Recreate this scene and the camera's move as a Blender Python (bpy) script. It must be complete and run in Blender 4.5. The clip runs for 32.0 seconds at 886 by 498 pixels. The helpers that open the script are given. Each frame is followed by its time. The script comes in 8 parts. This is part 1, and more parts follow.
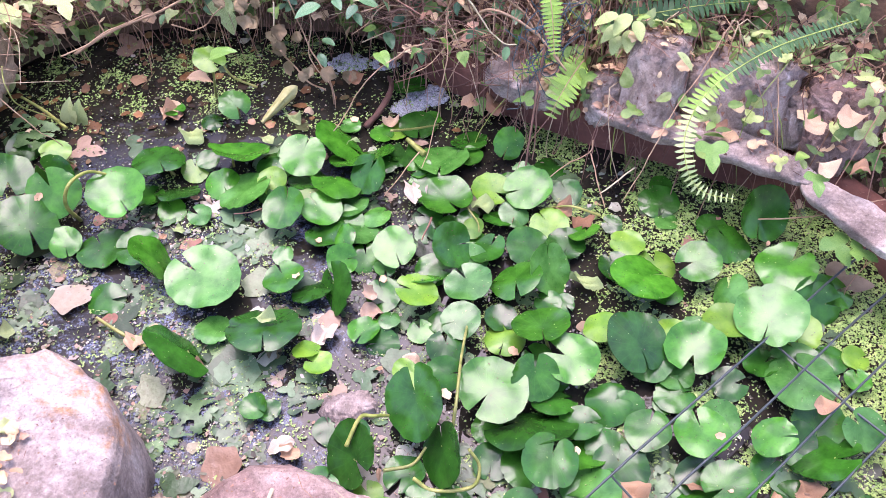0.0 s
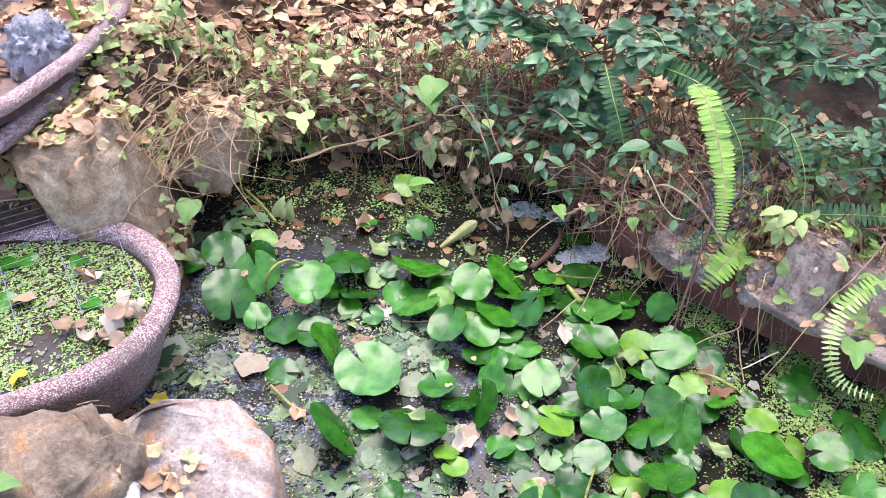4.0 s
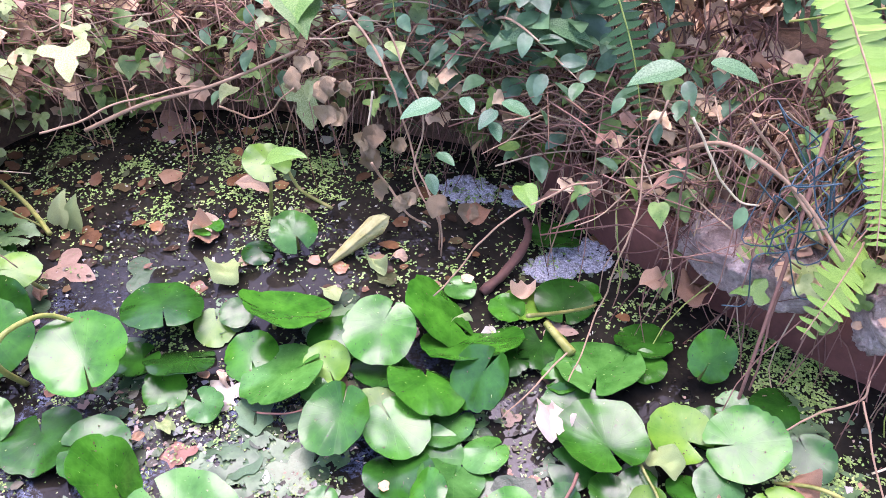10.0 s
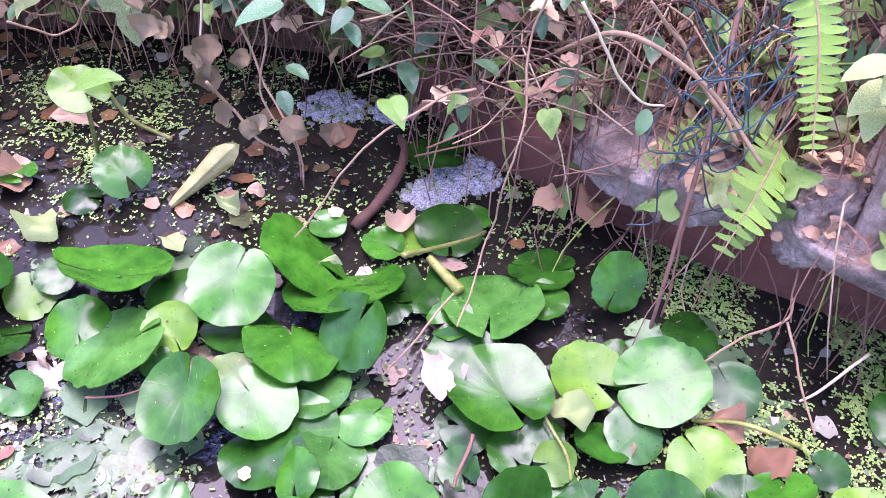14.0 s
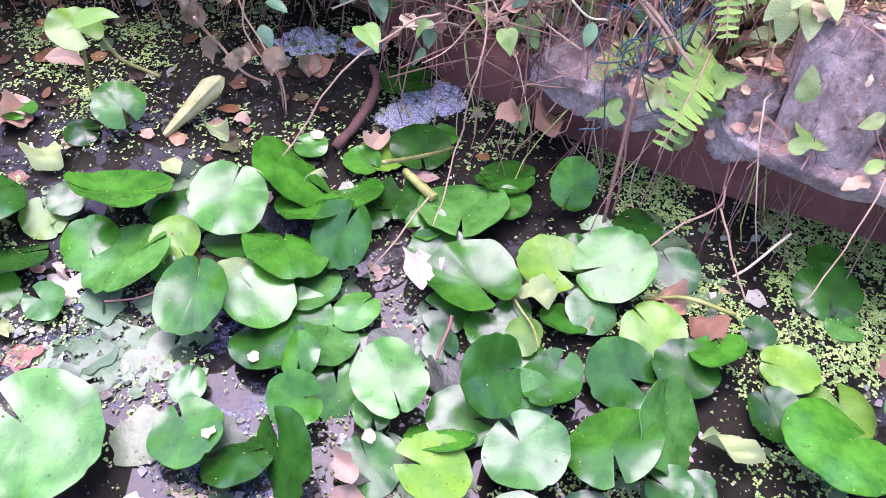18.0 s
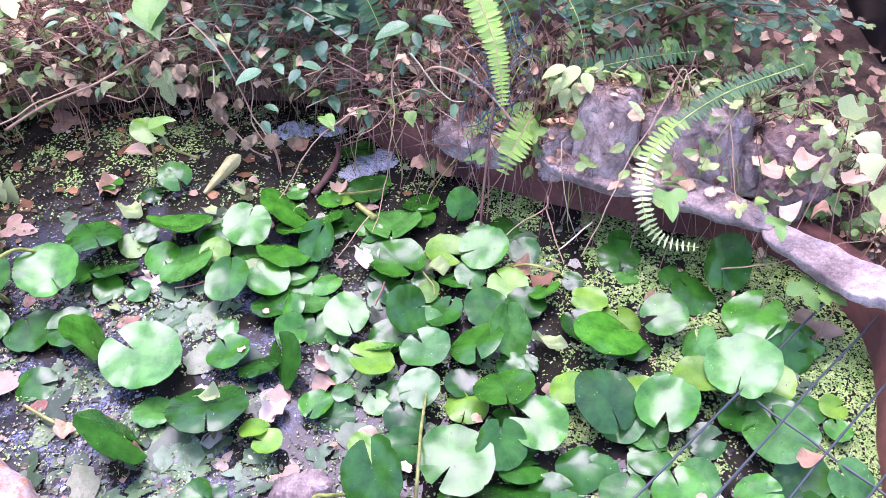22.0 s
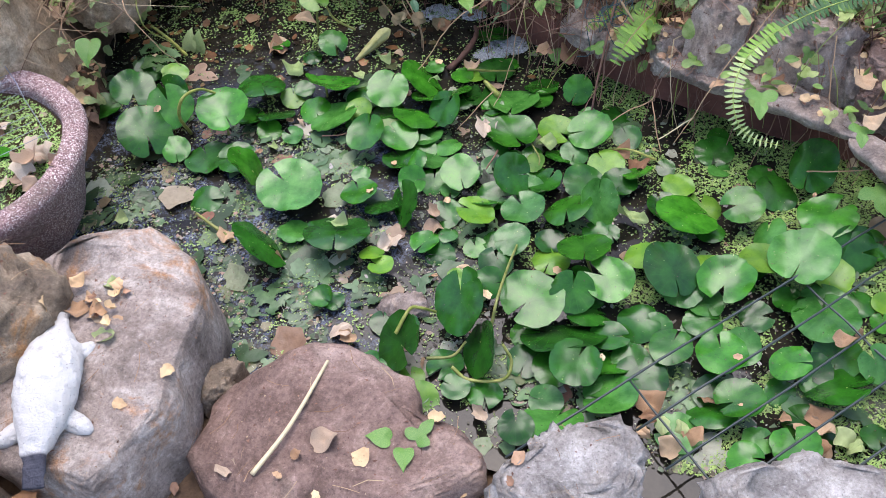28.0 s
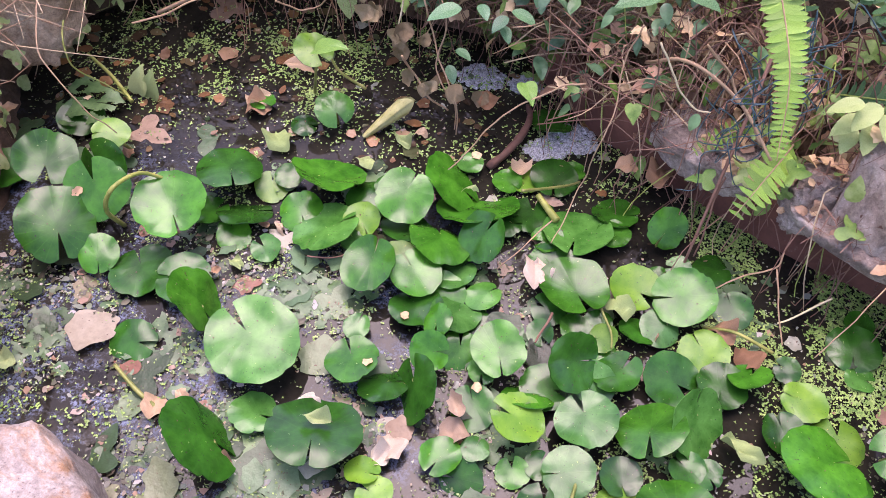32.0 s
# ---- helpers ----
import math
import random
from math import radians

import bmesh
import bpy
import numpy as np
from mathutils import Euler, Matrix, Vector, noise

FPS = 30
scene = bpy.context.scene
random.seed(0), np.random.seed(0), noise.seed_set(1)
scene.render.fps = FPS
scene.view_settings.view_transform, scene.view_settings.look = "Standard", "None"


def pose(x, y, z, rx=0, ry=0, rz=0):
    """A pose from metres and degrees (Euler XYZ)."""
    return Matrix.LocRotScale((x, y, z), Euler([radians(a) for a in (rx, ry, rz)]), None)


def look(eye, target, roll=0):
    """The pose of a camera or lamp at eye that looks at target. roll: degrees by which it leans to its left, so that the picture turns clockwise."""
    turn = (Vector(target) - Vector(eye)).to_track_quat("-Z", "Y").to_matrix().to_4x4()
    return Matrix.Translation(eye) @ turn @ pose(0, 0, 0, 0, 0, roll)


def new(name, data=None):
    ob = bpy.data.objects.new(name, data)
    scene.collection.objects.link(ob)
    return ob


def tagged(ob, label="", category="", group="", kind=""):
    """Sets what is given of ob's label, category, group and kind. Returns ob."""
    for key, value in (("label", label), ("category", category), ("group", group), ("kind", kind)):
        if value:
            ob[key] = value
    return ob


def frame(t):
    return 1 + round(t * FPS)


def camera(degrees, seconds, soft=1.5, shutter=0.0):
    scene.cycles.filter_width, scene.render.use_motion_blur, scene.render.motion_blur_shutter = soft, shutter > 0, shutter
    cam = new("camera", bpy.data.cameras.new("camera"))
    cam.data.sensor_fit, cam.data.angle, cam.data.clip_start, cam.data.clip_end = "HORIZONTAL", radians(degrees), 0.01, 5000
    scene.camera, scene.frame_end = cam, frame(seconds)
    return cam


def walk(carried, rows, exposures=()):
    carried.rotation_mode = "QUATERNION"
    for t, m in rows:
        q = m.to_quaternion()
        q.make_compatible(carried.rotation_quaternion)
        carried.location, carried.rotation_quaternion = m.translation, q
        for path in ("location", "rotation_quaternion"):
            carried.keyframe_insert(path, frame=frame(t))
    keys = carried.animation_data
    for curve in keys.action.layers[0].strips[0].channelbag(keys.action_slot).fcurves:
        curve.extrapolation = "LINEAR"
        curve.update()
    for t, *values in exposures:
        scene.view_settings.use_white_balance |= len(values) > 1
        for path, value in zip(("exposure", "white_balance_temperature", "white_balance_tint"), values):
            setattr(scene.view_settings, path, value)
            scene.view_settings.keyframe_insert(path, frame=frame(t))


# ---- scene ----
import itertools

cam = camera(54.2, 32.0, soft=0.85)
PATH = [
    (0, (0.368, -1.291, 1.288), (0.274, -0.040, -0.270), -2.7),
    (0.5, (0.347, -1.310, 1.310), (0.087, -0.030, -0.204), -2.0),
    (1, (0.342, -1.294, 1.333), (-0.013, 0.001, -0.150), -1.1),
    (1.5, (0.338, -1.256, 1.341), (-0.039, 0.070, -0.108), -0.7),
    (2, (0.349, -1.215, 1.351), (-0.031, 0.122, -0.087), -0.1),
    (2.5, (0.343, -1.236, 1.378), (-0.004, 0.164, -0.008), 1.4),
    (4.5, (0.300, -1.480, 1.390), (-0.188, -0.012, 0.122), -1.3),
    (5, (0.267, -1.475, 1.407), (-0.361, -0.010, 0.198), -2.9),
    (5.5, (0.249, -1.492, 1.404), (-0.532, -0.107, 0.191), -3.4),
    (6, (0.240, -1.495, 1.392), (-0.598, -0.184, 0.136), -3.9),
    (6.5, (0.244, -1.481, 1.372), (-0.563, -0.178, 0.087), -4.2),
    (7, (0.244, -1.473, 1.348), (-0.518, -0.157, 0.049), -3.5),
    (7.5, (0.275, -1.470, 1.295), (-0.456, -0.184, -0.051), -4.5),
    (8, (0.285, -1.369, 1.244), (-0.367, -0.034, -0.095), -3.8),
    (8.5, (0.298, -1.184, 1.168), (-0.330, 0.206, -0.126), -3.1),
    (9, (0.270, -0.994, 1.052), (-0.290, 0.379, -0.290), -4.5),
    (9.5, (0.286, -0.850, 0.976), (-0.215, 0.528, -0.384), -4.8),
    (10, (0.228, -0.746, 0.896), (-0.068, 0.655, -0.500), -0.4),
    (10.5, (0.239, -0.680, 0.851), (0.019, 0.692, -0.587), 0.4),
    (11, (0.244, -0.633, 0.829), (0.095, 0.723, -0.634), 1.7),
    (11.5, (0.244, -0.619, 0.804), (0.118, 0.722, -0.675), 2.1),
    (12, (0.247, -0.615, 0.786), (0.136, 0.703, -0.714), 2.4),
    (12.5, (0.244, -0.623, 0.790), (0.132, 0.693, -0.713), 1.9),
    (13, (0.251, -0.615, 0.791), (0.154, 0.696, -0.716), 1.5),
    (13.5, (0.251, -0.607, 0.784), (0.180, 0.684, -0.742), 1.7),
    (14, (0.250, -0.607, 0.787), (0.190, 0.678, -0.744), 2.1),
    (14.5, (0.246, -0.629, 0.788), (0.174, 0.638, -0.757), 1.7),
    (15, (0.253, -0.640, 0.786), (0.196, 0.611, -0.773), 2.3),
    (15.5, (0.266, -0.635, 0.777), (0.262, 0.626, -0.775), 4.0),
    (17.5, (0.257, -0.691, 0.823), (0.301, 0.524, -0.765), 3.2),
    (18, (0.241, -0.732, 0.833), (0.270, 0.493, -0.748), 2.8),
    (18.5, (0.225, -0.773, 0.874), (0.234, 0.460, -0.701), 1.2),
    (19, (0.231, -0.821, 0.935), (0.250, 0.471, -0.591), 0.0),
    (19.5, (0.237, -0.901, 1.035), (0.300, 0.475, -0.415), -1.4),
    (20, (0.272, -1.049, 1.099), (0.378, 0.385, -0.290), -3.5),
    (20.5, (0.346, -1.099, 1.119), (0.502, 0.336, -0.265), -2.9),
    (21, (0.371, -1.164, 1.156), (0.505, 0.272, -0.230), -2.4),
    (21.5, (0.373, -1.212, 1.185), (0.462, 0.219, -0.209), -2.3),
    (22, (0.374, -1.269, 1.208), (0.377, 0.125, -0.226), -1.9),
    (22.5, (0.335, -1.329, 1.240), (0.203, 0.056, -0.196), -2.8),
    (23, (0.325, -1.413, 1.268), (0.051, -0.026, -0.147), -3.7),
    (23.5, (0.342, -1.459, 1.281), (0.000, -0.070, -0.117), -3.5),
    (24, (0.356, -1.481, 1.304), (-0.023, -0.089, -0.080), -3.9),
    (24.5, (0.353, -1.505, 1.310), (-0.079, -0.120, -0.067), -3.9),
    (26.5, (0.392, -1.540, 1.342), (-0.255, -0.304, -0.091), -5.0),
    (27, (0.436, -1.519, 1.334), (-0.100, -0.285, -0.145), -6.1),
    (27.5, (0.476, -1.498, 1.321), (0.062, -0.273, -0.205), -7.3),
    (28, (0.483, -1.484, 1.320), (0.143, -0.273, -0.234), -6.8),
    (28.5, (0.462, -1.447, 1.305), (0.136, -0.215, -0.231), -4.0),
    (29, (0.432, -1.325, 1.275), (0.051, -0.137, -0.271), -2.9),
    (29.5, (0.306, -1.080, 1.175), (-0.056, -0.013, -0.451), -0.6),
    (30, (0.261, -0.958, 1.110), (-0.128, 0.084, -0.520), -1.0),
    (30.5, (0.241, -0.922, 1.113), (-0.128, 0.129, -0.511), -0.5),
    (31, (0.242, -0.914, 1.116), (-0.116, 0.148, -0.509), -0.8),
    (31.5, (0.248, -0.906, 1.130), (-0.068, 0.170, -0.493), 0.3),
    (32, (0.258, -0.900, 1.126), (0.001, 0.220, -0.470), 1.4),
]
walk(cam, [(t, look(eye, target, roll)) for t, eye, target, roll in PATH], [(0, 2.33, 6400, 40), (1, 1.93, 6500, 29), (2.5, 2.06, 6500, 26), (5, 2.20, 6450, 23), (6, 1.83, 6450, 23), (8, 1.73, 6500, 24), (9, 2.11, 6650, 28), (10, 2.44, 6200, 44), (11, 2.49, 6050, 52), (13, 2.49, 5900, 54), (15, 2.58, 6000, 55), (18, 2.50, 5950, 52), (19, 2.54, 6200, 57), (20, 2.41, 5750, 47), (21, 2.46, 5700, 51), (22, 2.46, 5850, 49), (23, 2.11, 6550, 28), (24, 1.87, 6500, 21), (26.5, 1.57, 6500, 17), (28.6, 1.65, 6500, 17), (30, 1.76, 6750, 23), (31, 1.83, 6750, 28), (32, 1.98, 6800, 40)])

# ---- sky and light: bright overcast through garden trees ----
world = bpy.data.worlds.new("sky")
scene.world = world
world.use_nodes = True
_wn = world.node_tree.nodes
_sky = _wn.new("ShaderNodeTexSky")
_sky.sky_type = "NISHITA"
_sky.sun_disc = False
_sky.sun_elevation = radians(73)
_sky.sun_rotation = radians(344)
_sky.dust_density = 2.0
world.node_tree.links.new(_sky.outputs[0], _wn["Background"].inputs[0])
_wn["Background"].inputs[1].default_value = 0.15
sun = new("sun", bpy.data.lights.new("sun", "SUN"))
sun.data.energy = 0.98
sun.data.angle = radians(42)
sun.data.color = (1.0, 0.98, 0.96)
sun.matrix_world = look((-0.2, 0.72, 2.5), (0.0, 0.0, 0.0))


# ---- materials ----
def srgb(r, g, b):
    """Linear colour from everyday 0 to 255 values."""
    f = lambda c: c / 12.92 if c <= 0.04045 else ((c + 0.055) / 1.055) ** 2.4
    return (f(r / 255), f(g / 255), f(b / 255), 1)


class Mat:
    """A principled material with a few procedural layers."""

    def __init__(self, name, rough=0.7, spec=0.4):
        self.m = bpy.data.materials.new(name)
        self.m.use_nodes = True
        self.t = self.m.node_tree
        self.b = self.t.nodes["Principled BSDF"]
        self.b.inputs["Roughness"].default_value = rough
        self.b.inputs["Specular IOR Level"].default_value = spec
        self.co = self.t.nodes.new("ShaderNodeTexCoord").outputs["Object"]
        self.col = None
        self.h = None

    def n(self, kind, **kw):
        node = self.t.nodes.new(kind)
        for k, v in kw.items():
            node.inputs[k].default_value = v
        return node

    def link(self, a, b):
        self.t.links.new(a, b)

    def noise(self, scale, detail=4.0, rough=0.6, dist=0.0):
        node = self.n("ShaderNodeTexNoise", Scale=scale, Detail=detail, Roughness=rough, Distortion=dist)
        self.link(self.co, node.inputs["Vector"])
        return node.outputs["Fac"]

    def voro(self, scale, feature="F1", out="Distance"):
        node = self.n("ShaderNodeTexVoronoi", Scale=scale)
        node.feature = feature
        self.link(self.co, node.inputs["Vector"])
        return node.outputs[out]

    def ramp(self, fac, *stops):
        node = self.t.nodes.new("ShaderNodeValToRGB")
        e = node.color_ramp.elements
        while len(e) < len(stops):
            e.new(0.5)
        for el, (p, c) in zip(e, stops):
            el.position = p
            el.color = c if len(c) == 4 else (*c, 1)
        self.link(fac, node.inputs[0])
        return node.outputs[0]

    def steps(self, fac, lo, hi):
        return self.ramp(fac, (lo, (0, 0, 0, 1)), (hi, (1, 1, 1, 1)))

    def mix(self, fac, a, b, mode="MIX"):
        node = self.t.nodes.new("ShaderNodeMix")
        node.data_type = "RGBA"
        node.blend_type = mode
        for val, inp in ((fac, node.inputs[0]), (a, node.inputs[6]), (b, node.inputs[7])):
            if isinstance(val, (int, float, tuple)):
                inp.default_value = val
            else:
                self.link(val, inp)
        return node.outputs[2]

    def rand(self, island=False):
        if island:
            return self.t.nodes.new("ShaderNodeNewGeometry").outputs["Random Per Island"]
        return self.t.nodes.new("ShaderNodeObjectInfo").outputs["Random"]

    def color(self, c):
        self.link(c, self.b.inputs["Base Color"])
        return self

    def rough(self, r):
        self.link(r, self.b.inputs["Roughness"])
        return self

    def bump(self, *layers):
        normal = None
        for h, strength, dist in layers:
            node = self.n("ShaderNodeBump", Strength=strength, Distance=dist)
            self.link(h, node.inputs["Height"])
            if normal:
                self.link(normal, node.inputs["Normal"])
            normal = node.outputs[0]
        self.link(normal, self.b.inputs["Normal"])
        return self


def stone_mat(name, dark, mid, light, patch=None, patch_at=(0.55, 0.7), speck=0.5, scale=1.0, lichen=0.68):
    """Weathered stone: broad tones, stains, grain, pits, hair cracks and lichen."""
    k = Mat(name, 0.85, 0.25)
    big, mid_n, fine = k.noise(6 * scale, 6, 0.7, 0.6), k.noise(24 * scale, 6, 0.75, 0.3), k.noise(150 * scale, 6, 0.8)
    c = k.ramp(big, (0.32, dark), (0.5, mid), (0.66, light))
    if patch:
        c = k.mix(k.steps(k.noise(5.3 * scale, 8, 0.75, 1.0), *patch_at), c, patch)
    c = k.mix(0.8, c, k.ramp(mid_n, (0.34, (0.42, 0.40, 0.38, 1)), (0.6, (1, 1, 1, 1))), "MULTIPLY")
    c = k.mix(0.75, c, k.ramp(fine, (0.34, (0.45, 0.44, 0.43, 1)), (0.6, (1, 1, 1, 1))), "MULTIPLY")
    c = k.mix(k.steps(fine, 0.62, 0.72), c, light)
    pits = k.ramp(k.voro(150 * scale), (0.08, (1, 1, 1, 1)), (0.2, (0, 0, 0, 1)))
    c = k.mix(k.mix(speck, (0, 0, 0, 1), pits), c, (0.05, 0.045, 0.04, 1))
    crack = k.n("ShaderNodeTexVoronoi", Scale=3.5 * scale)
    crack.feature = "DISTANCE_TO_EDGE"
    bend = k.n("ShaderNodeVectorMath")
    bend.operation = "MULTIPLY_ADD"
    nz = k.n("ShaderNodeTexNoise", Scale=14 * scale, Detail=5)
    k.link(k.co, nz.inputs["Vector"])
    k.link(nz.outputs["Color"], bend.inputs[0])
    bend.inputs[1].default_value = (0.12, 0.12, 0.12)
    k.link(k.co, bend.inputs[2])
    k.link(bend.outputs[0], crack.inputs["Vector"])
    line = k.ramp(crack.outputs["Distance"], (0.0, (1, 1, 1, 1)), (0.008, (0, 0, 0, 1)))
    c = k.mix(k.mix(0.16, (0, 0, 0, 1), line), c, (0.06, 0.05, 0.045, 1))
    c = k.mix(k.steps(k.noise(20 * scale, 8, 0.85), lichen, lichen + 0.03), c, (0.56, 0.55, 0.47, 1))
    k.color(c).bump((big, 0.5, 0.02), (mid_n, 0.8, 0.010), (fine, 1.0, 0.004), (line, 0.2, -0.003), (pits, 0.4, -0.002))
    return k.m


M_ROCK_GREY = stone_mat("grey_granite", srgb(138, 130, 124), srgb(190, 184, 176), srgb(226, 222, 216), srgb(190, 170, 138), (0.6, 0.75))
M_ROCK_ORANGE = stone_mat("rusty_sandstone", srgb(106, 94, 82), srgb(156, 138, 116), srgb(196, 178, 152), srgb(200, 142, 80), (0.50, 0.64))
M_ROCK_TAN = stone_mat("tan_sandstone", srgb(126, 114, 104), srgb(176, 160, 148), srgb(214, 202, 190), srgb(196, 142, 92), (0.56, 0.68))
M_ROCK_RED = stone_mat("red_sandstone", srgb(116, 94, 84), srgb(156, 130, 118), srgb(192, 168, 154), srgb(146, 128, 110), (0.56, 0.7))
M_SLATE = stone_mat("grey_slate", srgb(128, 112, 102), srgb(182, 164, 150), srgb(224, 210, 196), srgb(180, 148, 118), (0.58, 0.72), 0.4)
M_ROCK_SAND = stone_mat("sandy_stone", srgb(168, 138, 108), srgb(206, 176, 142), srgb(232, 210, 180), srgb(186, 138, 92), (0.56, 0.7))


def mat_aggregate():
    k = Mat("exposed_aggregate", 0.8, 0.3)
    cell = k.n("ShaderNodeTexVoronoi", Scale=420)
    k.link(k.co, cell.inputs["Vector"])
    tone = k.n("ShaderNodeSeparateColor")
    k.link(cell.outputs["Color"], tone.inputs[0])
    c = k.ramp(tone.outputs[0], (0.0, srgb(92, 68, 70)), (0.3, srgb(142, 112, 110)), (0.55, srgb(176, 148, 144)), (0.8, srgb(204, 180, 174)), (1.0, srgb(244, 236, 230)))
    c = k.mix(k.steps(cell.outputs["Distance"], 0.45, 0.75), c, srgb(104, 80, 78))
    c = k.mix(k.steps(k.noise(6, 6, 0.75), 0.52, 0.72), c, srgb(108, 94, 84))
    c = k.mix(0.5, c, k.ramp(k.noise(30, 5), (0.3, (0.62, 0.6, 0.58, 1)), (0.65, (1, 1, 1, 1))), "MULTIPLY")
    k.color(c).bump((k.noise(25, 4), 0.3, 0.006), (cell.outputs["Distance"], 0.6, -0.002))
    return k.m


M_AGG = mat_aggregate()


def mat_soil():
    k = Mat("leaf_mould_soil", 0.95, 0.2)
    a, f = k.noise(9, 6, 0.7), k.noise(90, 6, 0.8)
    c = k.ramp(a, (0.3, srgb(66, 53, 42)), (0.55, srgb(112, 90, 70)), (0.75, srgb(156, 128, 100)))
    c = k.mix(0.8, c, k.ramp(f, (0.3, (0.4, 0.4, 0.4, 1)), (0.68, (1, 1, 1, 1))), "MULTIPLY")
    k.color(c).bump((a, 0.6, 0.03), (f, 0.9, 0.008))
    return k.m


M_SOIL = mat_soil()


def mat_clay(name, a, b, rough=0.8):
    k = Mat(name, rough, 0.3)
    f = k.noise(60, 6, 0.7)
    c = k.ramp(k.noise(6, 5, 0.65, 0.5), (0.35, a), (0.65, b))
    c = k.mix(0.6, c, k.ramp(f, (0.3, (0.6, 0.6, 0.6, 1)), (0.6, (1, 1, 1, 1))), "MULTIPLY")
    c = k.mix(k.steps(k.noise(14, 6, 0.8), 0.62, 0.75), c, srgb(150, 132, 112))
    k.color(c).bump((f, 0.4, 0.004))
    return k.m


M_LINER = mat_clay("terracotta_edging", srgb(88, 54, 44), srgb(126, 82, 66))
M_TERRA = mat_clay("terracotta", srgb(150, 78, 58), srgb(178, 102, 78), 0.75)


def mat_water():
    """Dark water with pale lilac sky reflection painted into its colour, thicker towards one side."""
    k = Mat("pond_water", 0.03, 0.2)
    sep = k.n("ShaderNodeSeparateXYZ")
    k.link(k.co, sep.inputs[0])

    def slide(out, off, a, b):
        m = k.n("ShaderNodeMath")
        m.operation = "ADD"
        k.link(out, m.inputs[0])
        m.inputs[1].default_value = off
        return k.ramp(m.outputs[0], (a, (1, 1, 1, 1)), (b, (0, 0, 0, 1)))

    # broken-up mask of the painted sky reflection, fading to the back and right
    sky_patch = k.mix(1.0, k.steps(k.noise(5.5, 8, 0.74, 0.4), 0.46, 0.53), k.steps(k.noise(60, 6, 0.8), 0.465, 0.53), "MULTIPLY")
    sky_patch = k.mix(1.0, sky_patch, k.steps(k.noise(240, 4, 0.7), 0.44, 0.5), "MULTIPLY")
    sky_patch = k.mix(1.0, sky_patch, slide(sep.outputs[1], 0.6, 0.42, 0.62), "MULTIPLY")
    sky_patch = k.mix(1.0, sky_patch, slide(sep.outputs[0], 0.5, 0.46, 0.76), "MULTIPLY")
    tone = k.ramp(k.noise(18, 5, 0.7), (0.36, (0.026, 0.031, 0.042, 1)), (0.47, (0.058, 0.076, 0.112, 1)), (0.62, (0.135, 0.165, 0.240, 1)))
    murk = k.ramp(k.noise(12, 5, 0.7), (0.35, (0.006, 0.006, 0.005, 1)), (0.7, (0.030, 0.026, 0.018, 1)))
    k.color(k.mix(sky_patch, murk, tone))
    k.rough(k.mix(sky_patch, (0.02, 0.02, 0.02, 1), (0.38, 0.38, 0.38, 1)))
    k.bump((k.noise(14, 3), 0.05, 0.01), (sky_patch, 0.2, 0.0006))
    return k.m


M_WATER = mat_water()


def leaf_mat(name, dark, light, rough=0.35, spot=None, back=0.12, scale=1.0, island=False, spread=0.35, veins=False):
    """A living leaf: mottled green that differs leaf by leaf."""
    k = Mat(name, rough, 0.4)
    r = k.rand(island)
    c = k.mix(k.ramp(k.noise(26 * scale, 4, 0.6), (0.35, (0, 0, 0, 1)), (0.68, (1, 1, 1, 1))), dark, light)
    tone = k.ramp(r, (0.0, (1 - spread, 1 - spread, 1 - spread, 1)), (0.5, (0.9, 0.92, 0.8, 1)), (1.0, (1, 1, 0.75, 1)))
    c = k.mix(1.0, c, tone, "MULTIPLY")
    if spot:
        c = k.mix(k.steps(k.noise(120 * scale, 3, 0.6), 0.70, 0.74), c, spot)
        c = k.mix(k.steps(k.noise(16 * scale, 5, 0.7), 0.66, 0.8), c, spot)
        c = k.mix(k.steps(k.noise(260 * scale, 3, 0.6), 0.66, 0.70), c, (0.03, 0.03, 0.02, 1))
    layers = [(k.noise(15 * scale, 2), 0.12, 0.005), (k.noise(60 * scale, 3), 0.08, 0.002), (k.noise(300 * scale, 2), 0.10, 0.0005)]
    if veins:
        place = k.n("ShaderNodeVectorMath")
        k.link(k.co, place.inputs[0])
        place.inputs[1].default_value = (-0.012, 0, 0)
        fan = k.t.nodes.new("ShaderNodeTexGradient")
        fan.gradient_type = "RADIAL"
        k.link(place.outputs[0], fan.inputs[0])
        saw = k.n("ShaderNodeMath")
        saw.operation = "MULTIPLY"
        k.link(fan.outputs["Fac"], saw.inputs[0])
        saw.inputs[1].default_value = 17.0
        fold = k.n("ShaderNodeMath")
        fold.operation = "PINGPONG"
        k.link(saw.outputs[0], fold.inputs[0])
        fold.inputs[1].default_value = 0.5
        line = k.ramp(fold.outputs[0], (0.0, (1, 1, 1, 1)), (0.09, (0, 0, 0, 1)))
        c = k.mix(k.mix(0.14, (0, 0, 0, 1), line), c, light)
        layers.append((line, 0.08, 0.0006))
    k.color(c).bump(*layers)
    k.b.inputs["Subsurface Weight"].default_value = 0.0
    k.b.inputs["Transmission Weight"].default_value = 0.0
    if back:
        t = k.t
        mixs, tr = t.nodes.new("ShaderNodeMixShader"), t.nodes.new("ShaderNodeBsdfTranslucent")
        mixs.inputs[0].default_value = back
        k.link(c, tr.inputs[0])
        k.link(k.b.outputs[0], mixs.inputs[1])
        k.link(tr.outputs[0], mixs.inputs[2])
        k.link(mixs.outputs[0], t.nodes["Material Output"].inputs[0])
    return k.m


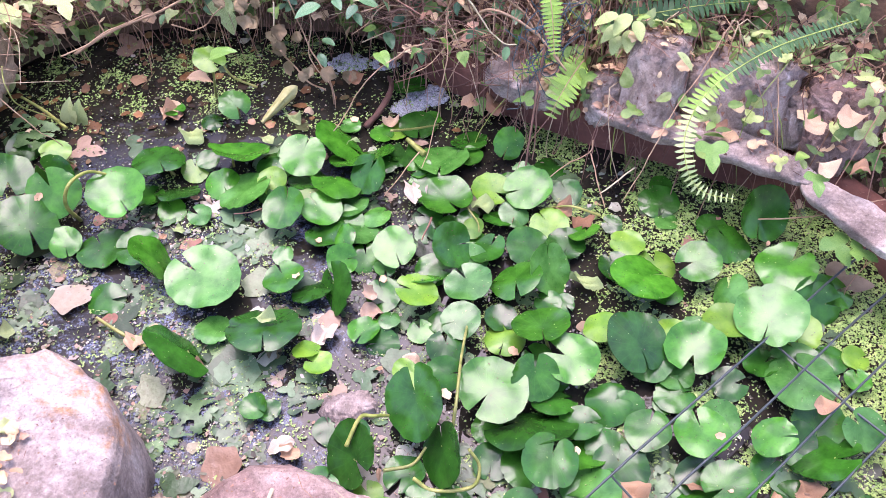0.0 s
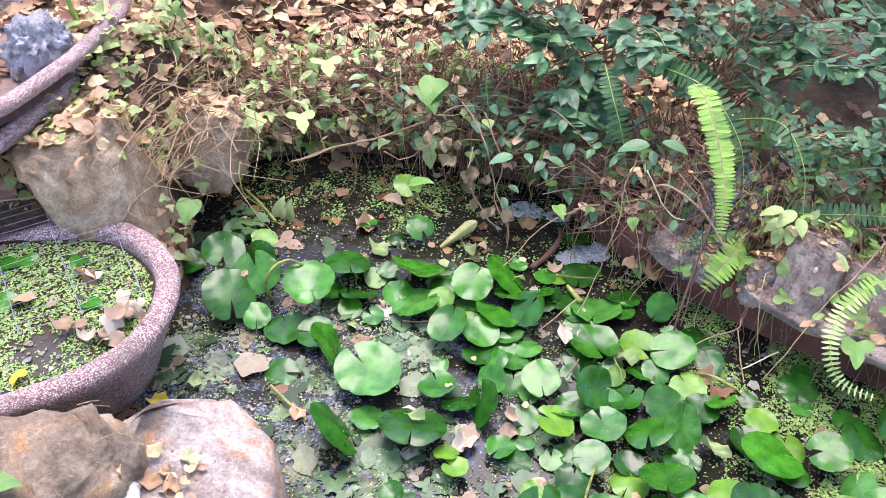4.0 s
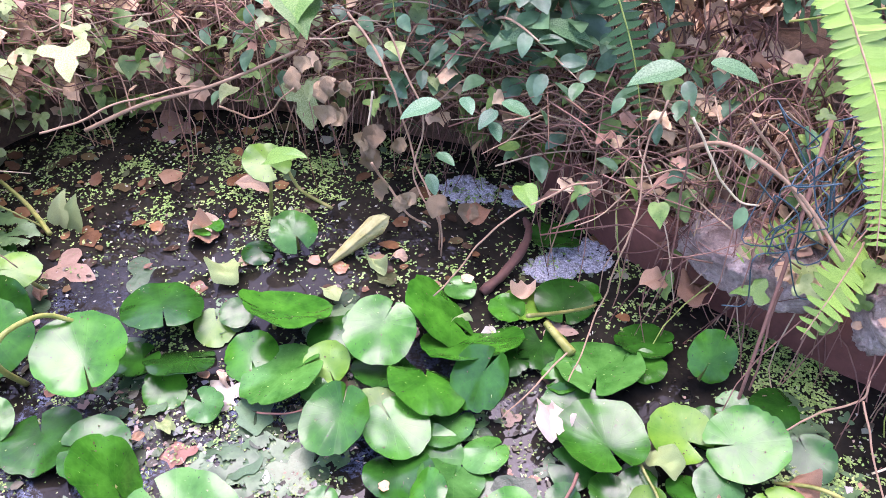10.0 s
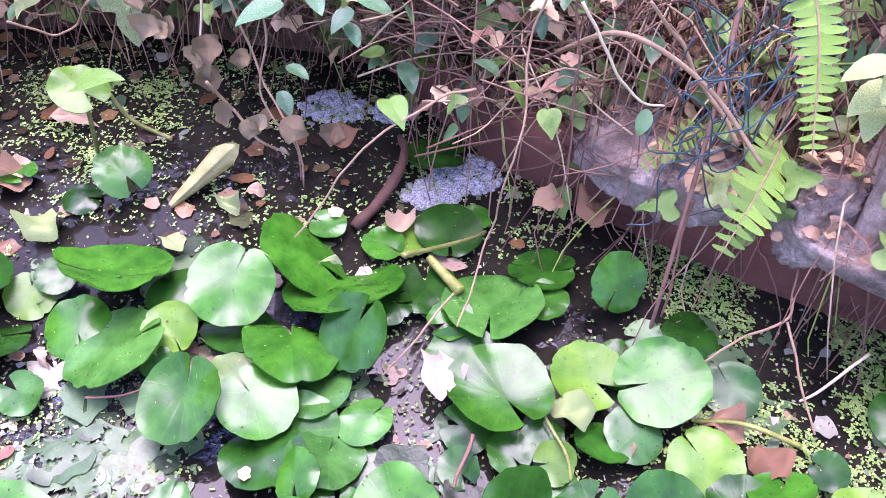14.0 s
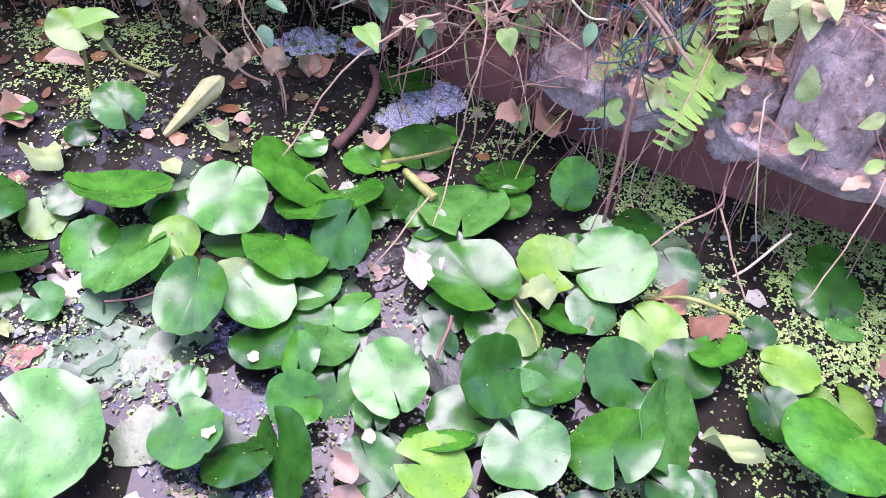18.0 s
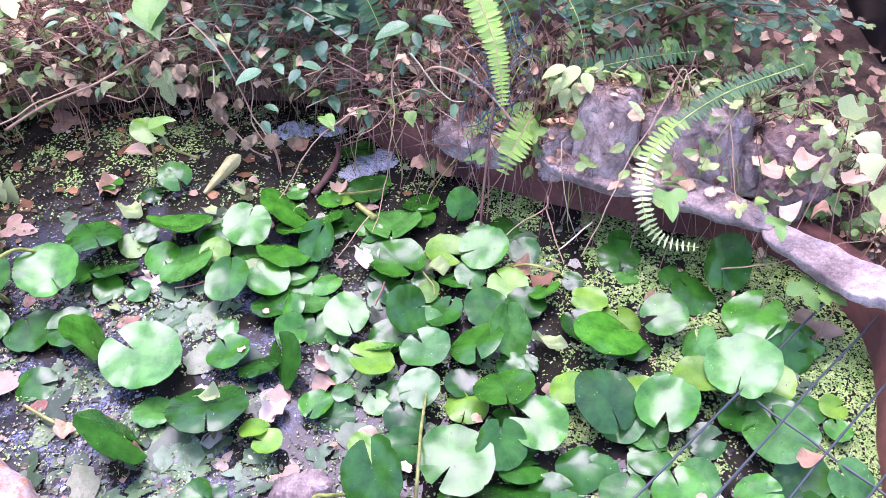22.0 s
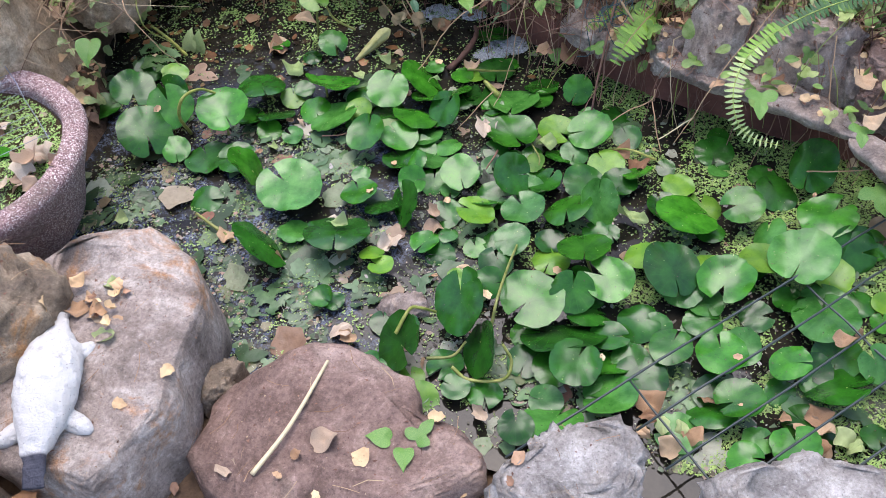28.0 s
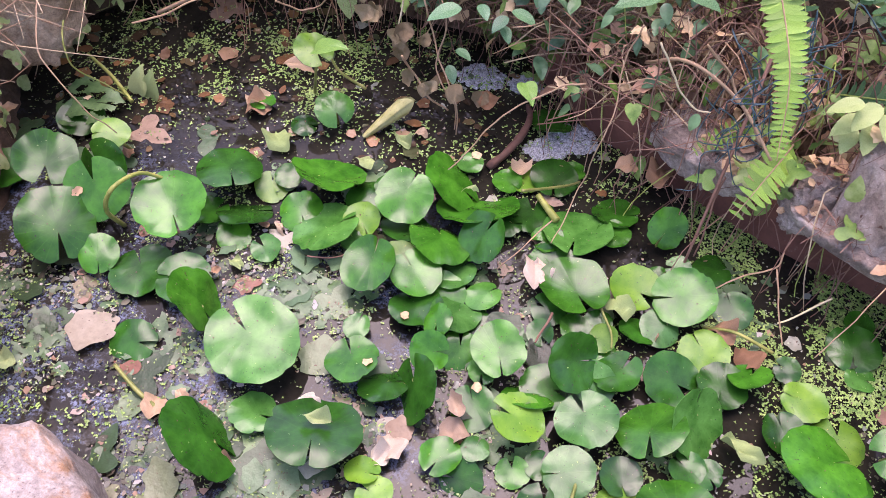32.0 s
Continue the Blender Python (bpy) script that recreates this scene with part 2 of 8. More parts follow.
M_PAD = leaf_mat("lily_pad", srgb(32, 92, 20), srgb(66, 136, 38), 0.25, srgb(70, 74, 40), spread=0.5, veins=True)
M_PAD_YOUNG = leaf_mat("young_lily_pad", srgb(76, 128, 36), srgb(116, 160, 52), 0.34, srgb(150, 150, 50), 0.2, veins=True)
M_PAD_SUNK = leaf_mat("submerged_lily_pad", srgb(44, 76, 40), srgb(102, 132, 90), 0.4, srgb(58, 62, 38), 0.0, spread=0.55)


# ---- building helpers ----
def mesh_of(name, verts, faces, material=None, smooth=True):
    me = bpy.data.meshes.new(name)
    me.from_pydata([tuple(v) for v in verts], [], [tuple(f) for f in faces])
    if material:
        me.materials.append(material)
    if smooth:
        me.polygons.foreach_set("use_smooth", [True] * len(me.polygons))
    me.update()
    return me


def part(name, bm, material, parent=None, label="", smooth=True):
    """Links a bmesh or a mesh as one mesh object, under a thing or a part."""
    if isinstance(bm, bmesh.types.BMesh):
        me = bpy.data.meshes.new(name)
        bm.to_mesh(me)
        bm.free()
        if material:
            me.materials.append(material)
        if smooth:
            me.polygons.foreach_set("use_smooth", [True] * len(me.polygons))
    else:
        me = bm
    ob = new(name, me)
    ob.parent = parent
    return tagged(ob, label) if label else ob


def wob(p, scale, amp, octaves=3):
    """A smooth random offset of a point."""
    v = Vector((0, 0, 0))
    a, s = amp, scale
    for _ in range(octaves):
        v += noise.noise_vector(Vector(p) * s) * a
        a, s = a * 0.5, s * 2.1
    return v


def smooth(x):
    x = min(1.0, max(0.0, x))
    return x * x * (3 - 2 * x)


def closed_curve(points, n):
    """n points along a closed Catmull-Rom curve."""
    P, out = [np.array(p, float) for p in points], []
    for i in range(n):
        u = i * len(P) / n
        k, f = int(u), u - int(u)
        a, b, c, d = (P[(k + j - 1) % len(P)] for j in range(4))
        out.append(0.5 * (2 * b + (c - a) * f + (2 * a - 5 * b + 4 * c - d) * f * f + (3 * b - a - 3 * c + d) * f ** 3))
    return out


def open_curve(points, n):
    P = [np.array(p, float) for p in points]
    P = [2 * P[0] - P[1]] + P + [2 * P[-1] - P[-2]]
    out = []
    for i in range(n):
        u = i * (len(P) - 3) / (n - 1)
        k = min(int(u), len(P) - 4)
        f = u - k
        a, b, c, d = P[k:k + 4]
        out.append(0.5 * (2 * b + (c - a) * f + (2 * a - 5 * b + 4 * c - d) * f * f + (3 * b - a - 3 * c + d) * f ** 3))
    return out


def tube_data(path, r0, r1, sides=6, verts=None, faces=None):
    """Vertices and faces of a tapering tube along a path."""
    verts = [] if verts is None else verts
    faces = [] if faces is None else faces
    base, n = len(verts), len(path)
    for i, p in enumerate(path):
        d = Vector(path[min(i + 1, n - 1)]) - Vector(path[max(i - 1, 0)])
        q = d.to_track_quat("Z", "X") if d.length > 1e-9 else Vector((0, 0, 1)).to_track_quat("Z", "X")
        r = r0 + (r1 - r0) * i / (n - 1)
        for s in range(sides):
            a = 2 * math.pi * s / sides
            verts.append(Vector(p) + q @ Vector((r * math.cos(a), r * math.sin(a), 0)))
    for i in range(n - 1):
        for s in range(sides):
            a, b = base + i * sides + s, base + i * sides + (s + 1) % sides
            faces.append((a, b, b + sides, a + sides))
    faces.append(tuple(base + s for s in reversed(range(sides))))
    faces.append(tuple(base + (n - 1) * sides + s for s in range(sides)))
    return verts, faces


# ---- further materials ----
M_STALK = leaf_mat("lily_stalk", srgb(110, 120, 52), srgb(160, 160, 92), 0.5, srgb(120, 100, 60), 0.0, 2)
M_DUCK = leaf_mat("duckweed", srgb(104, 144, 66), srgb(174, 198, 122), 0.55, None, 0.1, 3, True, 0.45)
M_DUCK_DEEP = leaf_mat("dense_duckweed", srgb(112, 158, 78), srgb(184, 208, 134), 0.55, None, 0.1, 3, True, 0.5)
M_IVY = leaf_mat("vine_leaf", srgb(84, 122, 54), srgb(142, 172, 94), 0.5, srgb(150, 150, 96), 0.2, 1.5, True, 0.45)
M_IVY_LIGHT = leaf_mat("pale_vine_leaf", srgb(130, 152, 86), srgb(186, 198, 142), 0.5, srgb(190, 186, 120), 0.25, 1.5, True, 0.3)
M_SHRUB = leaf_mat("shrub_leaf", srgb(60, 100, 66), srgb(116, 154, 116), 0.4, None, 0.2, 1.2, True, 0.4)
M_FERN = leaf_mat("fern_leaflet", srgb(104, 152, 56), srgb(164, 198, 98), 0.5, srgb(180, 190, 110), 0.25, 2)
M_FERN_PALE = leaf_mat("pale_fern_leaflet", srgb(150, 176, 110), srgb(204, 216, 160), 0.5, srgb(160, 170, 110), 0.2, 2)
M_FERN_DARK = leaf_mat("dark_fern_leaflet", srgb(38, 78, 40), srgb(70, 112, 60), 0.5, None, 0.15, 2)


def dead_mat(name, stops, island=True, rough=0.75):
    k = Mat(name, rough, 0.3)
    c = k.ramp(k.rand(island), *stops)
    c = k.mix(0.55, c, k.ramp(k.noise(60, 5, 0.7), (0.3, (0.5, 0.45, 0.4, 1)), (0.6, (1, 1, 1, 1))), "MULTIPLY")
    c = k.mix(k.steps(k.noise(170, 3), 0.66, 0.72), c, srgb(84, 56, 40))
    k.color(c).bump((k.noise(45, 4), 0.5, 0.004))
    t = k.t
    mixs, tr = t.nodes.new("ShaderNodeMixShader"), t.nodes.new("ShaderNodeBsdfTranslucent")
    mixs.inputs[0].default_value = 0.15
    k.link(c, tr.inputs[0])
    k.link(k.b.outputs[0], mixs.inputs[1])
    k.link(tr.outputs[0], mixs.inputs[2])
    k.link(mixs.outputs[0], t.nodes["Material Output"].inputs[0])
    return k.m


M_LITTER = dead_mat("dry_leaf_litter", [(0.0, srgb(132, 98, 76)), (0.2, srgb(176, 140, 114)), (0.5, srgb(206, 174, 132)), (0.8, srgb(224, 198, 154)), (1.0, srgb(166, 126, 92))])
M_DEAD = dead_mat("dry_brown_leaf", [(0.0, srgb(140, 104, 76)), (0.5, srgb(180, 146, 112)), (1.0, srgb(208, 182, 148))], False)
M_CREAM = dead_mat("pale_cream_leaf", [(0.0, srgb(164, 136, 110)), (0.5, srgb(188, 166, 142)), (1.0, srgb(212, 198, 176))], False)
M_DEAD_PALE = dead_mat("pale_green_leaf", [(0.0, srgb(146, 168, 104)), (1.0, srgb(184, 196, 138))], False)
M_DEBRIS = dead_mat("pond_debris", [(0.0, srgb(44, 42, 34)), (0.35, srgb(84, 80, 60)), (0.55, srgb(92, 108, 80)), (0.75, srgb(130, 134, 124)), (0.9, srgb(150, 116, 92)), (1.0, srgb(176, 172, 168))], True, 0.4)
M_YELLOW = dead_mat("yellow_leaf", [(0.0, srgb(214, 190, 60)), (1.0, srgb(232, 210, 90))], False)
M_STEM = dead_mat("dry_stem", [(0.0, srgb(110, 82, 60)), (0.5, srgb(166, 134, 104)), (1.0, srgb(196, 176, 140))])
M_STEM_RED = dead_mat("red_brown_stem", [(0.0, srgb(94, 66, 56)), (0.5, srgb(132, 98, 82)), (1.0, srgb(162, 126, 104))])
M_STEM_GREEN = leaf_mat("green_stem", srgb(120, 140, 60), srgb(170, 180, 100), 0.5, None, 0.0, 2, True)


def plain(name, col, rough=0.5, metal=0.0, vary=0.25, scale=40):
    k = Mat(name, rough, 0.5)
    c = k.mix(vary * 2, col, k.ramp(k.noise(scale, 5, 0.7), (0.35, (0.55, 0.55, 0.55, 1)), (0.65, (1, 1, 1, 1))), "MULTIPLY")
    k.b.inputs["Metallic"].default_value = metal
    k.color(c).bump((k.noise(scale * 4, 4, 0.7), 0.3, 0.001))
    return k.m


M_WIRE = plain("green_coated_wire", srgb(48, 58, 56), 0.4)
M_WIRE_THIN = plain("galvanised_wire", srgb(126, 132, 144), 0.45, 0.2)
_k = Mat("speckled_white_paint", 0.8, 0.3)
_c = _k.mix(_k.steps(_k.noise(22, 6, 0.75), 0.56, 0.72), srgb(190, 188, 183), srgb(146, 142, 135))
_c = _k.mix(_k.steps(_k.noise(240, 4, 0.7), 0.63, 0.68), _c, srgb(112, 108, 102))
_s = _k.n("ShaderNodeSeparateXYZ")
_k.link(_k.co, _s.inputs[0])
_m = _k.n("ShaderNodeMath")
_m.operation = "ADD"
_m.inputs[1].default_value = 0.5
_k.link(_s.outputs[1], _m.inputs[0])
bill_edge = _k.ramp(_m.outputs[0], (0.384, (1, 1, 1, 1)), (0.388, (0, 0, 0, 1)))
_c = _k.mix(bill_edge, _c, srgb(64, 64, 72))
_k.color(_c).bump((_k.noise(70, 5, 0.7), 0.8, 0.008), (_k.noise(260, 4), 0.7, 0.002))
M_WHITE = _k.m
M_STRAW = plain("pale_straw", srgb(206, 190, 150), 0.6, 0, 0.3, 50)
M_ROLLED = leaf_mat("rolled_leaf", srgb(160, 158, 104), srgb(194, 188, 142), 0.5, srgb(150, 140, 80), 0.2, 2)
M_BILL = plain("dark_grey_paint", srgb(66, 66, 74), 0.5)
M_BLACK = plain("black_plastic", srgb(34, 36, 40), 0.3)
M_CRUST = stone_mat("cream_mortar_crust", srgb(170, 150, 128), srgb(214, 204, 190), srgb(236, 230, 220), srgb(176, 104, 66), (0.52, 0.6), 0.3, 1.4)
M_LAVA = stone_mat("grey_blue_lava", srgb(146, 146, 152), srgb(200, 200, 206), srgb(236, 236, 240), None, speck=0.9, scale=2)
M_BARK = plain("brown_bark", srgb(92, 62, 48), 0.8, 0, 0.4, 90)
M_BASIN = plain("brown_basin_water", (0.05, 0.034, 0.02, 1), 0.04)


def mat_foam():
    k = Mat("pond_foam", 0.35, 0.5)
    cell = k.voro(420)
    c = k.ramp(cell, (0.0, srgb(210, 210, 206)), (0.5, srgb(172, 172, 170)), (0.9, srgb(112, 112, 112)))
    k.color(c).bump((cell, 0.9, -0.002), (k.noise(40, 4), 0.5, 0.006))
    return k.m


M_FOAM = mat_foam()


def glass_bead(name, col):
    k = Mat(name, 0.08, 0.6)
    k.b.inputs["Base Color"].default_value = col
    return k.m


M_DIRT = plain("basin_dirt", srgb(134, 110, 100), 0.9, 0, 0.4, 50)
BEADS = [glass_bead("clear_glass_bead", (0.35, 0.42, 0.45, 1)), glass_bead("teal_glass_bead", (0.03, 0.22, 0.2, 1)),
         glass_bead("red_glass_bead", (0.6, 0.03, 0.02, 1)), glass_bead("dark_glass_bead", (0.03, 0.04, 0.05, 1))]


# ---- scattering helpers ----
def scatter(name, templates, places, material, parent=None):
    """One joined mesh of many copies of small templates; places: (which, matrix)."""
    V, F, base = [], [], 0
    for which, m in places:
        tv, tf = templates[which]
        a = np.array(m)
        V.append(tv @ a[:3, :3].T + a[:3, 3])
        F.extend([tuple(i + base for i in f) for f in tf])
        base += len(tv)
    me = bpy.data.meshes.new(name)
    me.from_pydata(np.concatenate(V), [], F)
    me.materials.append(material)
    me.polygons.foreach_set("use_smooth", [True] * len(me.polygons))
    me.update()
    ob = new(name, me)
    ob.parent = parent
    return ob


def outline_leaf(shape, n=18, cup=0.0, fold=0.12, curl=0.0, seed=0, rows=2):
    """A thin leaf of length 1 from its base at the origin along +y: a fan of rings within an outline r(angle)."""
    rnd = random.Random(seed)
    mid = shape[0]
    ring = [np.array(p, float) for p in shape[1]]
    ring = closed_curve(ring, n)
    V, F = [(mid[0], mid[1], 0.0)], []
    for k in range(1, rows + 1):
        f = k / rows
        for p in ring:
            x, y = mid[0] + (p[0] - mid[0]) * f, mid[1] + (p[1] - mid[1]) * f
            V.append((x, y, 0.0))
    for i in range(n):
        F.append((0, 1 + i, 1 + (i + 1) % n))
        for k in range(rows - 1):
            a, b = 1 + k * n + i, 1 + k * n + (i + 1) % n
            F.append((a, a + n, b + n, b))
    ph = rnd.uniform(0, 6)
    V = np.array([(x, y, fold * abs(x) - cup * ((y - 0.5) ** 2 + x * x) + curl * math.sin(5 * x + 4 * y + ph) * (abs(x) + abs(y - 0.4))) for x, y, _ in V])
    return V, F


HEART = ((0, 0.35), [(0, 0.02), (0.16, -0.05), (0.36, 0.04), (0.42, 0.28), (0.28, 0.6), (0.1, 0.86), (0, 1.04), (-0.1, 0.84), (-0.27, 0.62), (-0.4, 0.3), (-0.36, 0.05), (-0.15, -0.04)])
LOBED = ((0, 0.35), [(0, 0.04), (0.2, -0.08), (0.42, -0.04), (0.56, 0.16), (0.42, 0.32), (0.2, 0.4), (0.25, 0.6), (0.15, 0.84), (0, 1.05), (-0.15, 0.84), (-0.25, 0.6), (-0.2, 0.4), (-0.44, 0.34), (-0.55, 0.14), (-0.42, -0.05), (-0.2, -0.08)])
OVAL = ((0, 0.45), [(0, 0.0), (0.2, 0.12), (0.29, 0.4), (0.2, 0.7), (0, 1.0), (-0.2, 0.7), (-0.29, 0.4), (-0.2, 0.12)])
ROUND = ((0, 0.4), [(0, 0.0), (0.26, 0.1), (0.4, 0.42), (0.26, 0.76), (0, 0.9), (-0.26, 0.76), (-0.4, 0.42), (-0.26, 0.1)])
MAPLE = ((0, 0.42), [(0, 0.02), (0.2, 0.04), (0.4, 0.12), (0.43, 0.3), (0.5, 0.5), (0.36, 0.64), (0.22, 0.8), (0.04, 0.95), (-0.14, 0.78), (-0.34, 0.68), (-0.48, 0.5), (-0.4, 0.3), (-0.42, 0.12), (-0.2, 0.04)])
RAGGED = ((0, 0.45), [(0, 0.0), (0.18, 0.1), (0.34, 0.3), (0.28, 0.52), (0.33, 0.66), (0.16, 0.84), (0, 1.0), (-0.14, 0.82), (-0.3, 0.7), (-0.26, 0.5), (-0.34, 0.3), (-0.16, 0.08)])
T_HEART = [outline_leaf(HEART, 20, 0.3, 0.2, 0.12, s) for s in range(4)]
T_LOBED = [outline_leaf(LOBED, 32, 0.15, 0.1, 0.12, s) for s in range(4)]
T_OVAL = [outline_leaf(OVAL, 14, 0.25, 0.25, 0.04, s) for s in range(3)]
T_ROUND = [outline_leaf(ROUND, 14, 0.2, 0.15, 0.04, s) for s in range(2)]
T_DEADLEAF = [outline_leaf((MAPLE, RAGGED)[s % 2], 30, (-0.3, 0.3, -0.2, 0.5, 0.2, -0.5)[s], (0.15, 0.25)[s % 2], (0.2, 0.15, 0.25, 0.2, 0.3, 0.15)[s], s, 4) for s in range(6)]
T_CRUMPLED = [outline_leaf((MAPLE, RAGGED)[s % 2], 34, (-0.9, 0.8, -0.6, 1.2, 0.7, -1.2)[s], (0.3, 0.5)[s % 2], (0.45, 0.35, 0.5, 0.4, 0.5, 0.3)[s], s + 20, 6) for s in range(6)]


def at(x, y, z, size, az, pitch, roll=0.0, wide=1.0):
    """A leaf's matrix: its tip points to azimuth az (degrees), raised by pitch."""
    return Matrix.Translation((x, y, z)) @ Euler((0, 0, radians(az - 90))).to_matrix().to_4x4() @ Euler((radians(pitch), radians(roll), 0), "YXZ").to_matrix().to_4x4() @ Matrix.Diagonal((size * wide, size, size, 1))


# ---- the ground and the pond ----
SHORE = [(-0.62, -0.60), (-0.62, -0.2), (-0.76, 0.08), (-0.715, 0.26), (-0.55, 0.365), (-0.32, 0.42), (-0.08, 0.40), (0.12, 0.36), (0.30, 0.20),
         (0.577, 0.045), (0.80, -0.045), (1.02, -0.15), (1.11, -0.34), (1.04, -0.62), (0.97, -0.86), (0.55, -0.90), (0.15, -0.84), (-0.20, -0.74)]
_shore = np.array(closed_curve(SHORE, 120))


def _shore_grid(step=0.02, half=2.4):
    """Signed distances to the pond's edge on a grid, negative over the water."""
    ax = np.arange(-half, half + step, step)
    X, Y = np.meshgrid(ax, ax)
    best, inside = np.full(X.shape, 99.0), np.zeros(X.shape, bool)
    for a, b in zip(_shore, np.roll(_shore, -1, axis=0)):
        ab = b - a
        f = np.clip(((X - a[0]) * ab[0] + (Y - a[1]) * ab[1]) / (ab @ ab), 0, 1)
        best = np.minimum(best, np.hypot(a[0] + ab[0] * f - X, a[1] + ab[1] * f - Y))
        inside ^= ((a[1] > Y) != (b[1] > Y)) & (X < ab[0] * (Y - a[1]) / (ab[1] + 1e-12) + a[0])
    return np.where(inside, -best, best), step, half


_grid, _step, _half = _shore_grid()


def shore_distance(x, y):
    """Distance to the pond's edge, negative over the water."""
    u, v = (x + _half) / _step, (y + _half) / _step
    i, j = int(u), int(v)
    if i < 0 or j < 0 or i >= len(_grid) - 1 or j >= len(_grid) - 1:
        return 4.0
    f, g = u - i, v - j
    return float((_grid[j, i] * (1 - f) + _grid[j, i + 1] * f) * (1 - g) + (_grid[j + 1, i] * (1 - f) + _grid[j + 1, i + 1] * f) * g)


def ground_height(x, y):
    d = shore_distance(x, y) if max(abs(x), abs(y)) < 4 else 4.0
    if d < 0:
        return -0.28 * smooth(-d / 0.10) - 0.03
    back = smooth((y + 0.35) / 0.5)
    right = smooth((x - 0.25) / 0.3) * back
    left = smooth((-0.7 - x) / 0.3)
    h = -0.03 + (0.05 + 0.16 * back + 0.04 * left) * smooth(d / (0.07 + 0.02 * back))
    h += back * 0.42 * smooth((d - 0.05) / 1.6) * (1 - 0.75 * right) - 0.03 * right
    h += left * 0.12 * smooth((y + 0.9) / 0.8)
    h += 0.13 * math.exp(-((x + 0.86) / 0.16) ** 2 - ((y - 0.10) / 0.24) ** 2) * smooth(d / 0.1)
    return h + noise.noise(Vector((x * 3.1, y * 3.1, 0.3))) * 0.025 * smooth(d / 0.3) + noise.noise(Vector((x * 11, y * 11, 2))) * 0.012


def build_ground():
    inner = list(np.arange(-2.2, 2.21, 0.03))
    outer = [2.5, 3, 4, 6, 10, 18, 40, 90]
    axis = [-v for v in reversed(outer)] + inner + outer
    n = len(axis)
    verts = [(x, y, ground_height(x, y)) for y in axis for x in axis]
    faces = [(j * n + i, j * n + i + 1, (j + 1) * n + i + 1, (j + 1) * n + i) for j in range(n - 1) for i in range(n - 1)]
    ob = new("ground", mesh_of("ground", verts, faces, M_SOIL))
    tagged(ob, "dark garden soil sloping up from the pond's edge", "ground", kind="structure")


build_ground()


def build_water():
    pts = closed_curve(SHORE, 72)
    cx, cy = 0.15, -0.25
    verts, faces, rings = [(cx, cy, 0.0)], [], 8
    for r in range(1, rings + 1):
        for p in pts:
            f = r / rings * 1.03
            verts.append((cx + (p[0] - cx) * f, cy + (p[1] - cy) * f, 0.0))
    n = len(pts)
    for i in range(n):
        faces.append((0, 1 + i, 1 + (i + 1) % n))
        for r in range(rings - 1):
            a, b = 1 + r * n + i, 1 + r * n + (i + 1) % n
            faces.append((a, a + n, b + n, b))
    ob = new("pond_water", mesh_of("pond_water", verts, faces, M_WATER))
    tagged(ob, "still dark pond water with pale sky reflections painted in", "water", kind="structure")


build_water()


# ---- rocks ----
def rock(name, label, x, y, top, bottom, radii, material, seed, turn=0.0, square=0.55, rough=0.012, tilt=(0, 0), cuts=12, depth=(0.80, 0.94), flat=0.36):
    """A weathered, broken rock. radii: how far it reaches at even steps round it, from +x towards +y."""
    rnd = random.Random(seed * 11)
    bm = bmesh.new()
    bmesh.ops.create_icosphere(bm, subdivisions=5, radius=1.0)
    ring = closed_curve([(r,) for r in radii], 360)
    hz, off = (top - bottom) / 2, Vector((seed * 7.3, seed * 3.1, seed * 1.7))
    mean = sum(radii) / len(radii)
    co = []
    for v in bm.verts:
        p = v.co
        ang = math.degrees(math.atan2(p.y, p.x)) % 360
        R = float(ring[int(ang) % 360][0])
        side = math.hypot(p.x, p.y) ** (square * 0.8)
        up = math.copysign(abs(p.z) ** flat, p.z)
        q = Vector((math.cos(radians(ang)) * R * side, math.sin(radians(ang)) * R * side, up * hz))
        co.append(q + wob(q + off, 2.0 / mean, mean * 0.06, 2))
    A = np.array(co)
    for c in range(cuts):
        d = np.array((rnd.gauss(0, 1), rnd.gauss(0, 1), rnd.gauss(0.35, 0.6)))
        d /= np.linalg.norm(d)
        s = A @ d
        lim = s.max() * rnd.uniform(*depth)
        A -= np.outer(np.clip(s - lim, 0, None) * 0.92, d)
    turn_of = np.degrees(np.arctan2(A[:, 1], A[:, 0])) % 360
    reach = np.hypot(A[:, 0], A[:, 1])
    most = np.array([reach[np.abs((turn_of - 15 * b + 180) % 360 - 180) < 9].max() for b in range(24)])
    want = np.array([float(ring[15 * b][0]) for b in range(24)])
    gain = np.interp(turn_of, np.arange(25) * 15, np.append(want / most, want[0] / most[0]))
    A[:, 0] *= gain
    A[:, 1] *= gain
    for v, q in zip(bm.verts, A):
        q = Vector(q)
        n2 = noise.multi_fractal(q * (5 / mean) + off, 0.8, 2.1, 5) * rough * 0.45
        n3 = noise.noise(q * 90 + off) * 0.0012
        v.co = q + v.co.normalized() * (n2 + n3)
    ob = part(name, bm, material)
    ob.matrix_world = pose(x, y, (top + bottom) / 2, tilt[0], tilt[1], turn)
    return tagged(ob, label, "rock")


